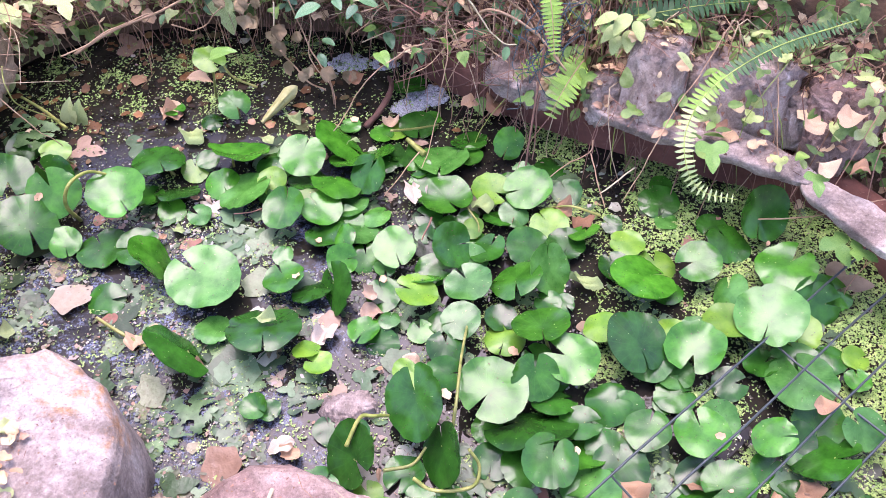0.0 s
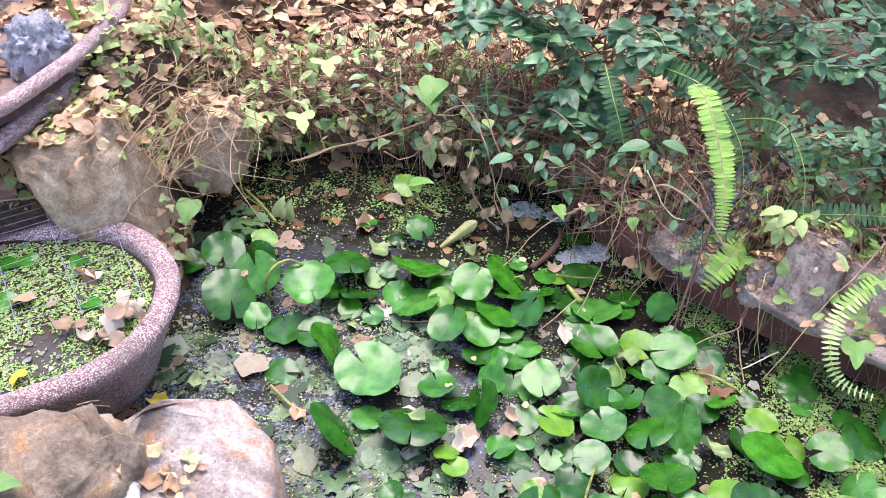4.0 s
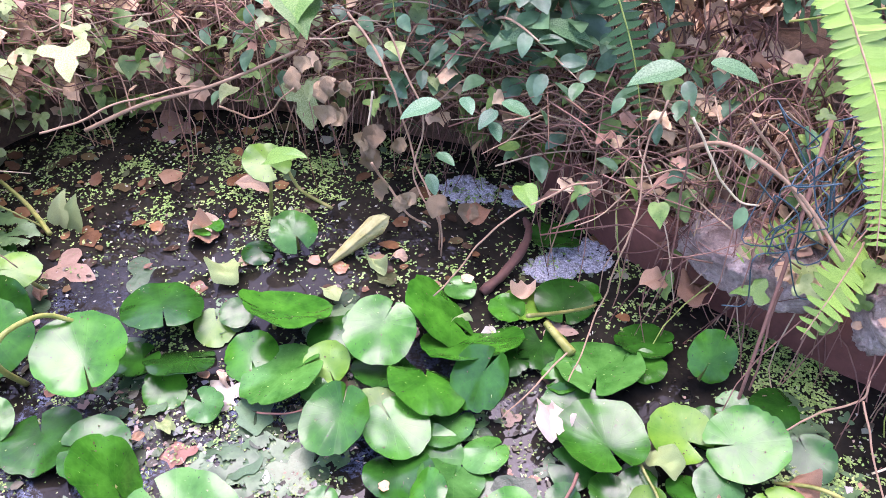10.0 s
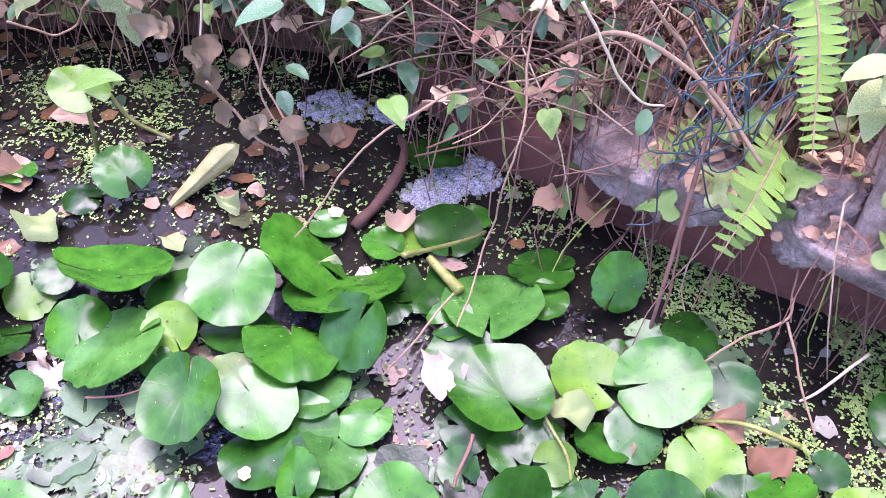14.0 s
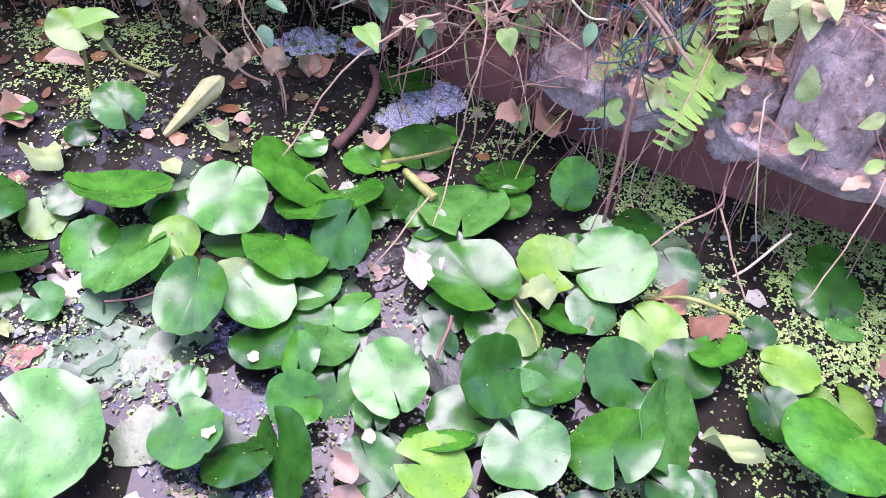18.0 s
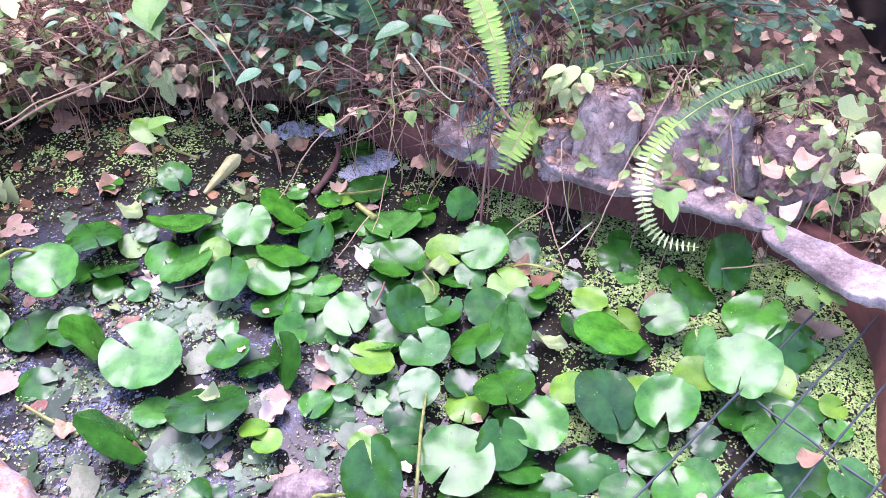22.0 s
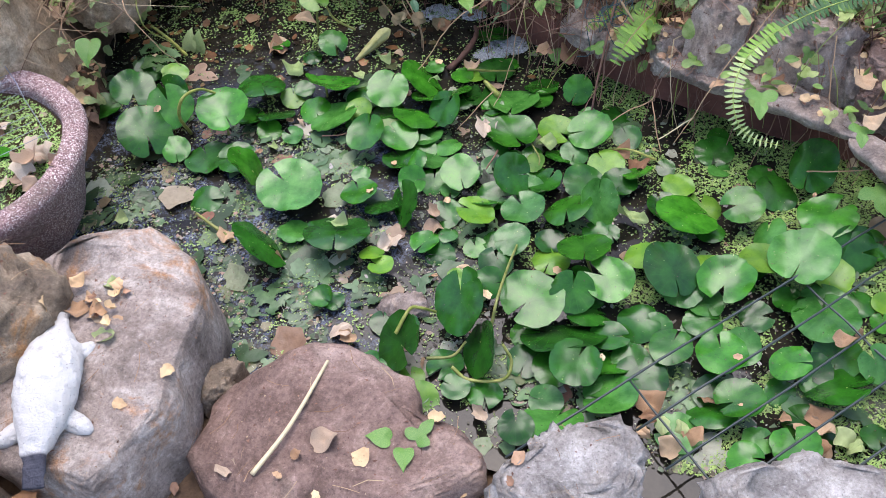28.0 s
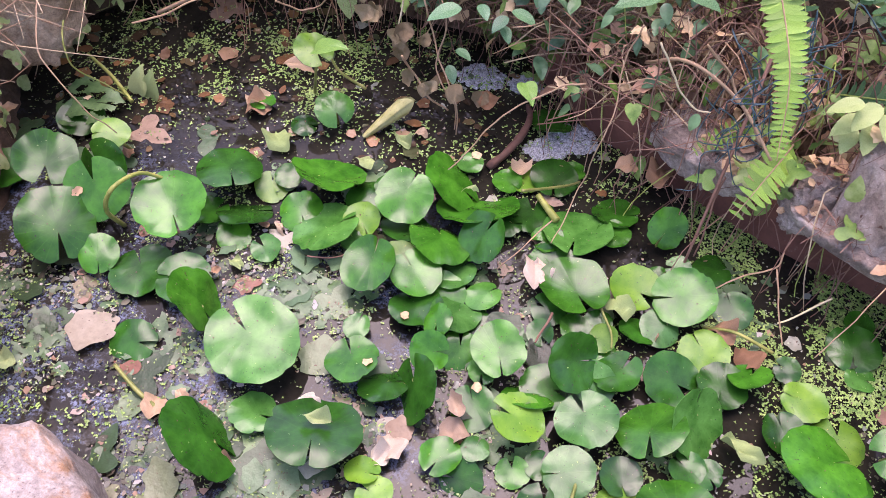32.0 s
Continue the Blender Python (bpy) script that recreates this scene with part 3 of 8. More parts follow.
def slab(name, label, points, width, thick, material, seed):
    """A long split stone along a line: a layered, ragged-edged section."""
    rnd, n, verts, faces, m = random.Random(seed), 60, [], [], 28
    path = open_curve(points, n)
    for i, p in enumerate(path):
        d = Vector(path[min(i + 1, n - 1)]) - Vector(path[max(i - 1, 0)])
        side = Vector((-d.y, d.x, 0)).normalized()
        f = i / (n - 1)
        end = min(1.0, 4.5 * f, 4.5 * (1 - f)) ** 0.35 if 0 < f < 1 else 0.12
        for k in range(m):
            a = 2 * math.pi * k / m
            cx, cz = math.copysign(abs(math.cos(a)) ** 0.45, math.cos(a)), math.copysign(abs(math.sin(a)) ** 0.5, math.sin(a))
            step = 0.12 * math.floor(3 * (cz + noise.noise(Vector((f * 9, 0, seed))))) / 3
            q = Vector(p) + side * (cx * width * (end + step * 0.6) * (1 + 0.3 * noise.noise(Vector((f * 6, cx, seed))))) + Vector((0, 0, cz * thick * end))
            q += wob(q + Vector((seed, 0, 0)), 26, 0.0035, 4)
            q.z += 0.0022 * math.floor(3 * noise.noise(Vector((q.x * 22, q.y * 22, seed))))
            verts.append(q)
    for i in range(n - 1):
        for k in range(m):
            a, b = i * m + k, i * m + (k + 1) % m
            faces.append((a, b, b + m, a + m))
    faces.append(tuple(reversed(range(m))))
    faces.append(tuple((n - 1) * m + k for k in range(m)))
    me = mesh_of(name, verts, faces, material)
    ob = new(name, me)
    return tagged(ob, label, "rock")


slab("bank_stone", "long pale grey slate slab over the pond edge", [(0.575, 0.012, 0.138), (0.63, -0.03, 0.142), (0.70, -0.07, 0.145), (0.79, -0.112, 0.147), (0.875, -0.158, 0.147), (0.955, -0.214, 0.147)], 0.036, 0.016, M_SLATE, 3)
slab("bank_stone", "long pale slate slab at the pond corner", [(0.935, -0.205, 0.143), (1.018, -0.312, 0.147), (1.07, -0.358, 0.147), (1.13, -0.405, 0.147), (1.22, -0.49, 0.147)], 0.038, 0.016, M_SLATE, 5)
rock("edge_rock", "pale grey granite block at the pond edge", -0.664, -0.975, 0.335, 0.02, [0.146, 0.115, 0.116, 0.113, 0.104, 0.12, 0.145, 0.13, 0.12, 0.121, 0.126, 0.139], M_ROCK_GREY, 1, flat=0.24, square=0.24, cuts=8, depth=(0.8, 0.95), rough=0.024)
rock("edge_rock", "rusty orange and brown sandstone rock", -0.524, -0.849, 0.3, 0.0, [0.148, 0.159, 0.139, 0.107, 0.094, 0.104, 0.142, 0.12, 0.118, 0.12, 0.139, 0.155], M_ROCK_ORANGE, 2, flat=0.34, square=0.3, cuts=11, depth=(0.72, 0.93), rough=0.026)
rock("edge_rock", "large flat tan sandstone slab carrying an ornament", -0.301, -0.873, 0.17, -0.06, [0.162, 0.186, 0.240, 0.285, 0.308, 0.19, 0.146, 0.234, 0.212, 0.224, 0.25, 0.205], M_ROCK_TAN, 3, flat=0.2, square=0.18, cuts=8, depth=(0.84, 0.96), rough=0.014)
rock("edge_rock", "broad reddish sandstone slab with cracks", 0.124, -0.9, 0.062, -0.1, [0.235, 0.14, 0.15, 0.185, 0.24, 0.255, 0.25, 0.257, 0.202, 0.158, 0.155, 0.19], M_ROCK_RED, 4, flat=0.22, square=0.2, cuts=8, depth=(0.86, 0.96), rough=0.016)
rock("edge_rock", "rough light grey broken rock", 0.463, -0.91, 0.12, -0.08, [0.115, 0.115, 0.063, 0.04, 0.03, 0.035, 0.048, 0.124, 0.111, 0.088, 0.093, 0.124], M_ROCK_GREY, 5, flat=0.2, square=0.2, cuts=12, depth=(0.76, 0.94), rough=0.03)
rock("edge_rock", "long low grey rock along the pond edge", 0.82, -0.915, 0.12, -0.08, [0.172, 0.13, 0.07, 0.053, 0.055, 0.07, 0.14, 0.13, 0.075, 0.06, 0.062, 0.08], M_ROCK_GREY, 6, flat=0.18, square=0.2, cuts=9, depth=(0.82, 0.95), rough=0.025)
rock("edge_rock", "small rusty rock in front of the others", -0.43, -1.166, 0.25, -0.02, [0.117, 0.105, 0.085, 0.081, 0.091, 0.115, 0.09, 0.073, 0.078, 0.078, 0.08, 0.095], M_ROCK_ORANGE, 7, flat=0.3, square=0.3, cuts=10, depth=(0.74, 0.94), rough=0.026)
rock("boulder", "mossy grey boulder between basins and pond", -0.863, -0.136, 0.4, 0.0, [0.128, 0.122, 0.115, 0.147, 0.141, 0.163, 0.144, 0.126, 0.122, 0.15, 0.159, 0.159], M_ROCK_SAND, 8, square=0.2, flat=0.2, rough=0.03, cuts=8, depth=(0.74, 0.92), tilt=(8, -6))
rock("bank_stone", "pale split stone standing on the bank", 0.69, 0.02, 0.262, 0.1, [0.052, 0.068, 0.083, 0.078, 0.062, 0.048, 0.05, 0.068, 0.074, 0.087, 0.075, 0.053], M_SLATE, 13, square=0.18, flat=0.16, rough=0.016, cuts=10, depth=(0.72, 0.93), tilt=(-20, 8))
rock("bank_stone", "mauve bank stone behind the slab", 0.85, 0.0, 0.225, 0.08, [0.105, 0.1, 0.08, 0.075, 0.08, 0.1, 0.115, 0.1, 0.085, 0.08, 0.085, 0.1], M_SLATE, 14, square=0.16, flat=0.16, rough=0.018, cuts=10, depth=(0.76, 0.94), tilt=(-18, 0))
rock("bank_stone", "rounded mauve stone among fallen leaves", 1.034, -0.050, 0.215, 0.1, [0.068, 0.069, 0.075, 0.071, 0.064, 0.056, 0.059, 0.083, 0.084, 0.073, 0.071, 0.065], M_ROCK_RED, 15, square=0.2, flat=0.2, rough=0.016, cuts=10, depth=(0.75, 0.93), tilt=(-20, -6))
rock("bank_stone", "low slate under the fern", 0.464, 0.109, 0.135, 0.085, [0.071, 0.047, 0.044, 0.056, 0.084, 0.105, 0.091, 0.067, 0.057, 0.064, 0.081, 0.097], M_SLATE, 16, square=0.35, rough=0.016)
rock("bank_stone", "flat tan stone with dead leaves on it", -0.705, 0.085, 0.29, 0.1, [0.085, 0.09, 0.075, 0.07, 0.075, 0.09, 0.1, 0.085, 0.07, 0.065, 0.07, 0.085], M_ROCK_SAND, 18, square=0.25, flat=0.3, rough=0.02, cuts=7, depth=(0.8, 0.95), tilt=(-8, 6))
rock("edge_rock", "terracotta lump crusted with cream mortar", -0.540, -1.176, 0.34, 0.05, [0.083, 0.065, 0.076, 0.104, 0.136, 0.148, 0.093, 0.071, 0.073, 0.104, 0.134, 0.142], M_CRUST, 20, square=0.45, rough=0.03)
rock("edge_rock", "pale pinkish granite rock", -0.891, -1.111, 0.3, 0.0, [0.143, 0.107, 0.091, 0.091, 0.108, 0.129, 0.113, 0.073, 0.067, 0.083, 0.092, 0.109], M_ROCK_GREY, 21, square=0.45)
rock("edge_rock", "small pale stone beside the basin", -0.884, -1.019, 0.27, 0.1, [0.04, 0.028, 0.025, 0.025, 0.033, 0.075, 0.056, 0.032, 0.026, 0.028, 0.042, 0.061], M_ROCK_GREY, 22, square=0.5)
rock("pond_stone", "wet reddish stone half under the water", 0.148, -0.607, 0.025, -0.08, [0.045, 0.039, 0.038, 0.032, 0.037, 0.043, 0.048, 0.042, 0.037, 0.032, 0.034, 0.034], M_ROCK_TAN, 23, square=0.5)
rock("edge_rock", "brown stone wedged between the slabs", -0.131, -0.833, 0.07, -0.08, [0.026, 0.031, 0.055, 0.05, 0.032, 0.026, 0.027, 0.024, 0.028, 0.049, 0.032, 0.03], M_ROCK_ORANGE, 24, square=0.5)
rock("ledge_stone", "small flat mauve stone wedged in the bank", 0.965, -0.036, 0.185, 0.09, [0.046, 0.046, 0.041, 0.04, 0.043, 0.041, 0.047, 0.047, 0.044, 0.042, 0.043, 0.042], M_SLATE, 40, square=0.3, rough=0.012, cuts=18, depth=(0.72, 0.93), tilt=(-24, -10))
rock("ledge_stone", "small flat mauve stone wedged in the bank", 0.604, 0.022, 0.185, 0.09, [0.037, 0.034, 0.034, 0.034, 0.04, 0.036, 0.037, 0.035, 0.038, 0.036, 0.04, 0.036], M_SLATE, 41, square=0.3, rough=0.012, cuts=18, depth=(0.72, 0.93), tilt=(-17, -5))
rock("ledge_stone", "small flat mauve stone wedged in the bank", 0.998, -0.111, 0.185, 0.09, [0.044, 0.041, 0.032, 0.032, 0.038, 0.038, 0.044, 0.043, 0.035, 0.033, 0.038, 0.039], M_ROCK_RED, 42, square=0.3, rough=0.012, cuts=18, depth=(0.72, 0.93), tilt=(-10, 0))


# ---- cascade bowls ----
def bowl(name, label, rim, z, depth, wall, flare=0.0, water=None, dip=0.0):
    """A cast basin: a rolled rim along a closed curve, an outer wall that tapers to its foot, a sloping inside and its water."""
    n, verts, faces = 120, [], []
    pts = closed_curve(rim, n)
    c = sum(pts) / n
    w = wall
    under = 0.09 if flare else 0.0
    prof = [(-0.09 - under, -depth), (-0.05 - under * 0.8, -depth * 0.75), (-0.015 - under * 0.4, -depth * 0.35), (w * 0.32, -w * 0.4)]
    for k in range(9):
        a = math.pi * k / 8
        prof.append((0.5 * w * math.cos(a), 0.42 * w * math.sin(a)))
    prof += [(-w * 0.5 - 0.006 - 0.5 * flare, -0.28 * depth), (-w * 0.5 - 0.015 - flare, -0.55 * depth), (-w * 0.5 - 0.05 - flare, -0.72 * depth)]
    m = len(prof)
    for i, p in enumerate(pts):
        d = pts[(i + 1) % n] - pts[i - 1]
        out = np.array((d[1], -d[0])) / (np.hypot(*d[:2]) + 1e-9)
        if np.dot(out, p[:2] - c[:2]) < 0:
            out = -out
        jit = noise.noise(Vector((p[0] * 9, p[1] * 9, z))) * 0.005 + noise.noise(Vector((p[0] * 40, p[1] * 40, z))) * 0.0015
        low = dip * math.exp(-((p[0] + 1.04) / 0.15) ** 2 - ((p[1] + 0.36) / 0.12) ** 2)
        for o, h in prof:
            verts.append((p[0] + out[0] * (o + jit), p[1] + out[1] * (o + jit), z + h + jit - low))
    crest = []
    for i in range(n):
        for k in range(m - 1):
            a, b = i * m + k, ((i + 1) % n) * m + k
            (crest if 3 <= k < 12 else faces).append((a, b, b + 1, a + 1))
    faces.append(tuple(i * m + m - 1 for i in range(n)))
    faces.append(tuple(i * m for i in reversed(range(n))))
    ob = new(name, None)
    tagged(ob, label, "basin")
    shell = part("shell", mesh_of(name, verts, faces, M_AGG), None, ob)
    part("rim", mesh_of("rim", verts, crest, M_AGG), None, shell, "rounded rim of pinkish exposed pebbles")
    if water is not None:
        lvl, mat = water
        vv, ff = [(c[0], c[1], lvl)], []
        for i, p in enumerate(pts):
            q = c + (p - c) * (0.93 if not flare else 0.84)
            vv.append((q[0], q[1], lvl))
        ff = [(0, 1 + i, 1 + (i + 1) % n) for i in range(n)]
        part("basin_water", mesh_of("basin_water", vv, ff, mat), None, ob, "dark still water")
    return ob


BASIN_RIM = [(-0.562, -0.363), (-0.696, -0.269), (-0.836, -0.27), (-1.028, -0.344), (-1.18, -0.37), (-1.34, -0.5), (-1.37, -0.69), (-1.28, -0.9), (-1.08, -1.0), (-0.796, -0.845), (-0.677, -0.744), (-0.568, -0.634), (-0.524, -0.513)]

bowl("pond_basin", "large cast basin with a pinkish pebbled rim full of duckweed", BASIN_RIM, 0.185, 0.24, 0.050, water=(0.17, M_BASIN), dip=0.05)
bowl("middle_basin", "middle cascade basin of pinkish pebbled concrete holding glass beads", [(-1.205, -0.409), (-1.281, -0.277), (-1.287, -0.172), (-1.229, -0.049), (-1.115, 0.036), (-0.965, -0.025), (-0.95, -0.18), (-0.962, -0.337), (-0.975, -0.424), (-1.037, -0.478), (-1.12, -0.469)], 0.385, 0.12, 0.042, flare=0.03, water=(0.352, M_BASIN))
bowl("top_basin", "top cascade basin with dead leaves and a lava stone", [(-1.138, -0.242), (-1.245, -0.046), (-1.323, 0.196), (-1.258, 0.359), (-1.077, 0.361), (-0.955, 0.234), (-0.914, 0.025), (-0.916, -0.154), (-0.943, -0.296), (-1.026, -0.312)], 0.465, 0.12, 0.036, flare=0.035, water=(0.405, M_DIRT))


# ---- water lilies ----
PAD_RND = random.Random(5)


def pad(x, y, z, r, notch, tilt, view, young=False, sunk=False, shade=0):
    """A lily leaf: a round blade with a cleft at azimuth notch, leaning by tilt towards azimuth view, on its stalk."""
    rnd = PAD_RND
    r = r * 1.02
    n, rings = (60, 12) if sunk else (52, 9)
    cleft = rnd.choice((5, 9, 14, 20, 28))
    verts, faces = [], []
    wav, ph, k = rnd.uniform(0.015, 0.05), rnd.uniform(0, 6), rnd.choice((1, 2, 2, 3))
    cup, sag = rnd.uniform(-0.16, 0.08), rnd.uniform(-0.12, 0.12)
    fold = rnd.choice((0, 0, 0.04, 0.08, 0.14, -0.06)) if not sunk else 0.0
    if sunk:
        cup, wav = -0.03, 0.02
    elif rnd.random() < 0.2:
        cup += 0.10
    lop = rnd.uniform(0.9, 1.04)
    chip = [rnd.uniform(40, 320) for _ in range(2)]
    deep = rnd.uniform(0.05, 0.09)
    for j in range(rings + 1):
        f = 0.04 + 0.96 * (j / rings) ** 0.85
        for i in range(n):
            deg = cleft / 2 + (360 - cleft) * i / (n - 1)
            a = radians(deg)
            near = min(deg, 360 - deg)
            edge = (1 + 0.008 * math.sin(11 * a + ph) + 0.015 * math.sin(4 * a + 2 * ph)) * (1 - 0.16 * math.exp(-near / 9))
            edge *= 1 + 0.07 * noise.noise(Vector((1.2 * math.cos(a), 1.2 * math.sin(a), ph * 9))) + 0.03 * noise.noise(Vector((5 * math.cos(a), 5 * math.sin(a), ph * 5)))
            if sunk:
                edge *= 0.95 + 0.45 * noise.noise(Vector((1.9 * math.cos(a), 1.9 * math.sin(a), ph * 4)))
            edge *= 1 - deep * sum(math.exp(-((deg - q) / 4) ** 2) for q in chip)
            px, py = f * math.cos(a) * edge + 0.24 * (1 - f), f * math.sin(a) * edge * lop
            crease = fold * math.sqrt(py * py + 0.02) * f
            h = cup * f * f + wav * f * f * math.sin(k * a + ph) + sag * f * f * math.cos(2 * a) * 0.5 + crease + 0.12 * f * noise.noise(Vector((1.3 * px, 1.5 * py, ph * 7)))
            h += 0.035 * f ** 4 * noise.noise(Vector((3.5 * math.cos(a), 3.5 * math.sin(a), ph * 3)))
            verts.append(Vector((px, py, h)) * r)
    for j in range(rings):
        for i in range(n - 1):
            a = j * n + i
            if sunk and noise.noise(verts[a] * (3.4 / r) + Vector((ph * 5, ph, 0))) > 0.12:
                continue
            faces.append((a, a + n, a + n + 1, a + 1))
    faces.append(tuple(range(n)))
    if not sunk:
        m = len(verts)
        verts += [Vector((v.x, v.y, v.z - 0.0012)) for v in verts]
        faces += [tuple(m + q for q in reversed(f)) for f in faces]
        rim = [rings * n + i for i in range(n)]
        top, low = [len(verts) + i for i in range(n)], [len(verts) + n + i for i in range(n)]
        verts += [verts[i].copy() for i in rim] + [verts[i + m].copy() for i in rim]
        faces += [(top[i], low[i], low[i + 1], top[i + 1]) for i in range(n - 1)]
    mat = M_PAD_SUNK if sunk else M_PAD_YOUNG if young else (M_PAD, M_PAD_DEEP, M_PAD_WORN)[shade]
    ob = new("lily_pad", mesh_of("lily_pad", verts, faces, mat))
    lean = Matrix.Rotation(radians(tilt), 4, Vector((-math.sin(radians(view)), math.cos(radians(view)), 0)))
    ob.matrix_world = Matrix.Translation((x, y, z)) @ lean @ Matrix.Rotation(radians(notch), 4, "Z")
    words = ("faded submerged lily pad just under the water" if sunk else "bright young yellow-green lily pad on the pond" if young else
             ("glossy green lily pad floating on the pond", "dark glossy green lily pad standing over the pond", "large worn grey-green lily pad on the pond")[shade])
    tagged(ob, words, "lily pad", "lily pads on the pond")
    if z > 0.018:
        inv = ob.matrix_world.inverted()
        top = Vector((0.24 * r, 0, -0.001))
        foot = inv @ Vector((x + rnd.uniform(-0.05, 0.05), y + rnd.uniform(0, 0.06), -0.12))
        mid = (top + foot) / 2 + Vector((rnd.uniform(-0.01, 0.01), rnd.uniform(-0.01, 0.01), 0))
        vv, ff = tube_data(open_curve([top, mid, foot], 8), 0.0026, 0.0034, 6)
        part("stalk", mesh_of("stalk", vv, ff, M_STALK), None, ob, "thin olive stalk")
    return ob


M_PAD_DEEP = leaf_mat("dark_lily_pad", srgb(24, 72, 18), srgb(46, 108, 32), 0.25, srgb(58, 62, 34), spread=0.5, veins=True)
M_PAD_WORN = leaf_mat("worn_lily_pad", srgb(44, 100, 36), srgb(82, 140, 66), 0.25, srgb(150, 150, 110), veins=True)
pad(-0.556, -0.163, 0.095, 0.0472, -70, 27, -26)
pad(-0.499, -0.256, 0.065, 0.0610, -55, 28, -28)
pad(-0.498, -0.124, 0.050, 0.0450, 135, 52, -107, shade=1)
pad(-0.509, -0.059, 0.060, 0.0316, -152, 18, -20, young=True)
pad(-0.604, -0.007, 0.020, 0.0403, 74, 20, -19, shade=1)
pad(-0.669, -0.149, 0.020, 0.0405, 35, 9, -27, shade=1)
pad(-0.343, -0.184, 0.070, 0.0568, -52, 13, -60)
pad(-0.295, -0.069, 0.050, 0.0532, -59, 14, 83, shade=1)
pad(-0.363, -0.275, 0.012, 0.0498, 126, 6, 129, shade=1)
pad(-0.244, -0.320, 0.045, 0.0522, -19, 56, 24)
pad(-0.140, -0.364, 0.045, 0.0716, 142, 3, -110, shade=2)
pad(-0.248, -0.130, 0.020, 0.0461, 25, 31, 102, shade=1)
pad(-0.205, -0.043, 0.020, 0.0237, 44, 14, -49)
pad(-0.135, -0.045, 0.040, 0.0604, -154, 30, 74)
pad(-0.175, 0.109, 0.040, 0.0341, -46, 27, -44, shade=2)
pad(-0.221, 0.160, 0.120, 0.0345, -31, 21, -31, young=True)
pad(-0.001, -0.059, 0.053, 0.0481, 77, 22, -53)
pad(0.068, 0.008, 0.030, 0.0608, -19, 39, 26)
pad(0.115, -0.028, 0.018, 0.0661, 174, 30, 106)
pad(0.073, -0.116, 0.035, 0.0527, 105, 26, 60)
pad(0.137, -0.103, 0.045, 0.0421, 51, 41, -138, shade=1)
pad(0.149, 0.044, 0.015, 0.0251, -29, 3, -50)
pad(0.205, -0.014, 0.010, 0.0395, 102, 5, 101, shade=1)
pad(-0.018, -0.198, 0.045, 0.0460, 78, 19, -125)
pad(0.053, -0.188, 0.035, 0.0417, 137, 11, -21)
pad(0.291, -0.151, 0.030, 0.0546, -54, 5, 76)
pad(0.453, -0.132, 0.040, 0.0489, -171, 20, -134)
pad(0.417, -0.009, 0.040, 0.0348, -106, 44, -65)
pad(0.279, -0.038, 0.015, 0.0549, -94, 16, 106, shade=2)
pad(0.126, -0.233, 0.018, 0.0413, 76, 23, 65, shade=2)
pad(0.067, -0.237, 0.020, 0.0401, 133, 13, 119, shade=1)
pad(0.106, -0.266, 0.045, 0.0258, -86, 29, -152)
pad(-0.110, -0.131, 0.022, 0.0560, 34, 20, 149, shade=2)
pad(0.503, -0.049, 0.010, 0.0370, 31, 8, 35, shade=1)
pad(0.013, -0.087, 0.012, 0.0427, 13, 18, 72, shade=1)
pad(0.336, 0.023, 0.010, 0.0391, -1, 18, 111, shade=1)
pad(0.160, -0.188, 0.015, 0.0291, 51, 9, 141, shade=2)
pad(0.104, -0.158, 0.012, 0.0385, 57, 16, 117, shade=2)
pad(-0.010, -0.291, 0.020, 0.0218, 81, 9, -59, shade=2)
pad(0.003, -0.352, 0.030, 0.0413, 118, 14, 143)
pad(0.203, -0.294, 0.050, 0.0421, -70, 15, -99)
pad(0.309, -0.287, 0.050, 0.0447, 24, 46, -28, shade=1)
pad(0.374, -0.273, 0.020, 0.0375, 57, 16, 153, shade=1)
pad(0.341, -0.365, 0.040, 0.0433, 119, 13, 166, shade=2)
pad(0.426, -0.357, 0.045, 0.0472, -88, 27, 153)
pad(0.488, -0.330, 0.033, 0.0508, 112, 50, -25, shade=2)
pad(0.249, -0.388, 0.045, 0.0395, 171, 14, 23, young=True)
pad(0.255, -0.342, 0.025, 0.0393, 26, 42, 101)
pad(0.329, -0.446, 0.040, 0.0366, -166, 12, -138, shade=2)
pad(0.558, -0.238, 0.030, 0.0298, 75, 35, 128)
pad(0.100, -0.374, 0.030, 0.0490, 101, 57, -154, shade=1)
pad(0.054, -0.372, 0.020, 0.0369, 34, 25, 107, shade=1)
pad(-0.147, -0.517, 0.050, 0.0637, 2, 54, 41, shade=1)
pad(-0.109, -0.457, 0.012, 0.0334, -2, 12, 72, shade=2)
pad(-0.010, -0.473, 0.050, 0.0621, -80, 20, 97, shade=1)
pad(0.066, -0.506, 0.030, 0.0247, -7, 19, 103, young=True)
pad(0.884, -0.210, 0.060, 0.0538, -100, 50, -63, shade=1)
pad(0.754, -0.318, 0.050, 0.0408, -171, 14, -137)
pad(0.653, -0.355, 0.050, 0.0580, 29, 19, 55)
pad(0.908, -0.327, 0.050, 0.0548, 44, 12, 163)
pad(0.954, -0.386, 0.025, 0.0503, 1, 53, -59, shade=1)
pad(0.851, -0.448, 0.070, 0.0612, -115, 14, -171, shade=2)
pad(0.783, -0.446, 0.050, 0.0426, -16, 13, 125, young=True)
pad(0.800, -0.377, 0.040, 0.0344, 82, 45, -175, shade=2)
pad(0.722, -0.501, 0.050, 0.0488, -112, 15, -140)
pad(0.624, -0.498, 0.065, 0.0565, -65, 22, -30, shade=1)
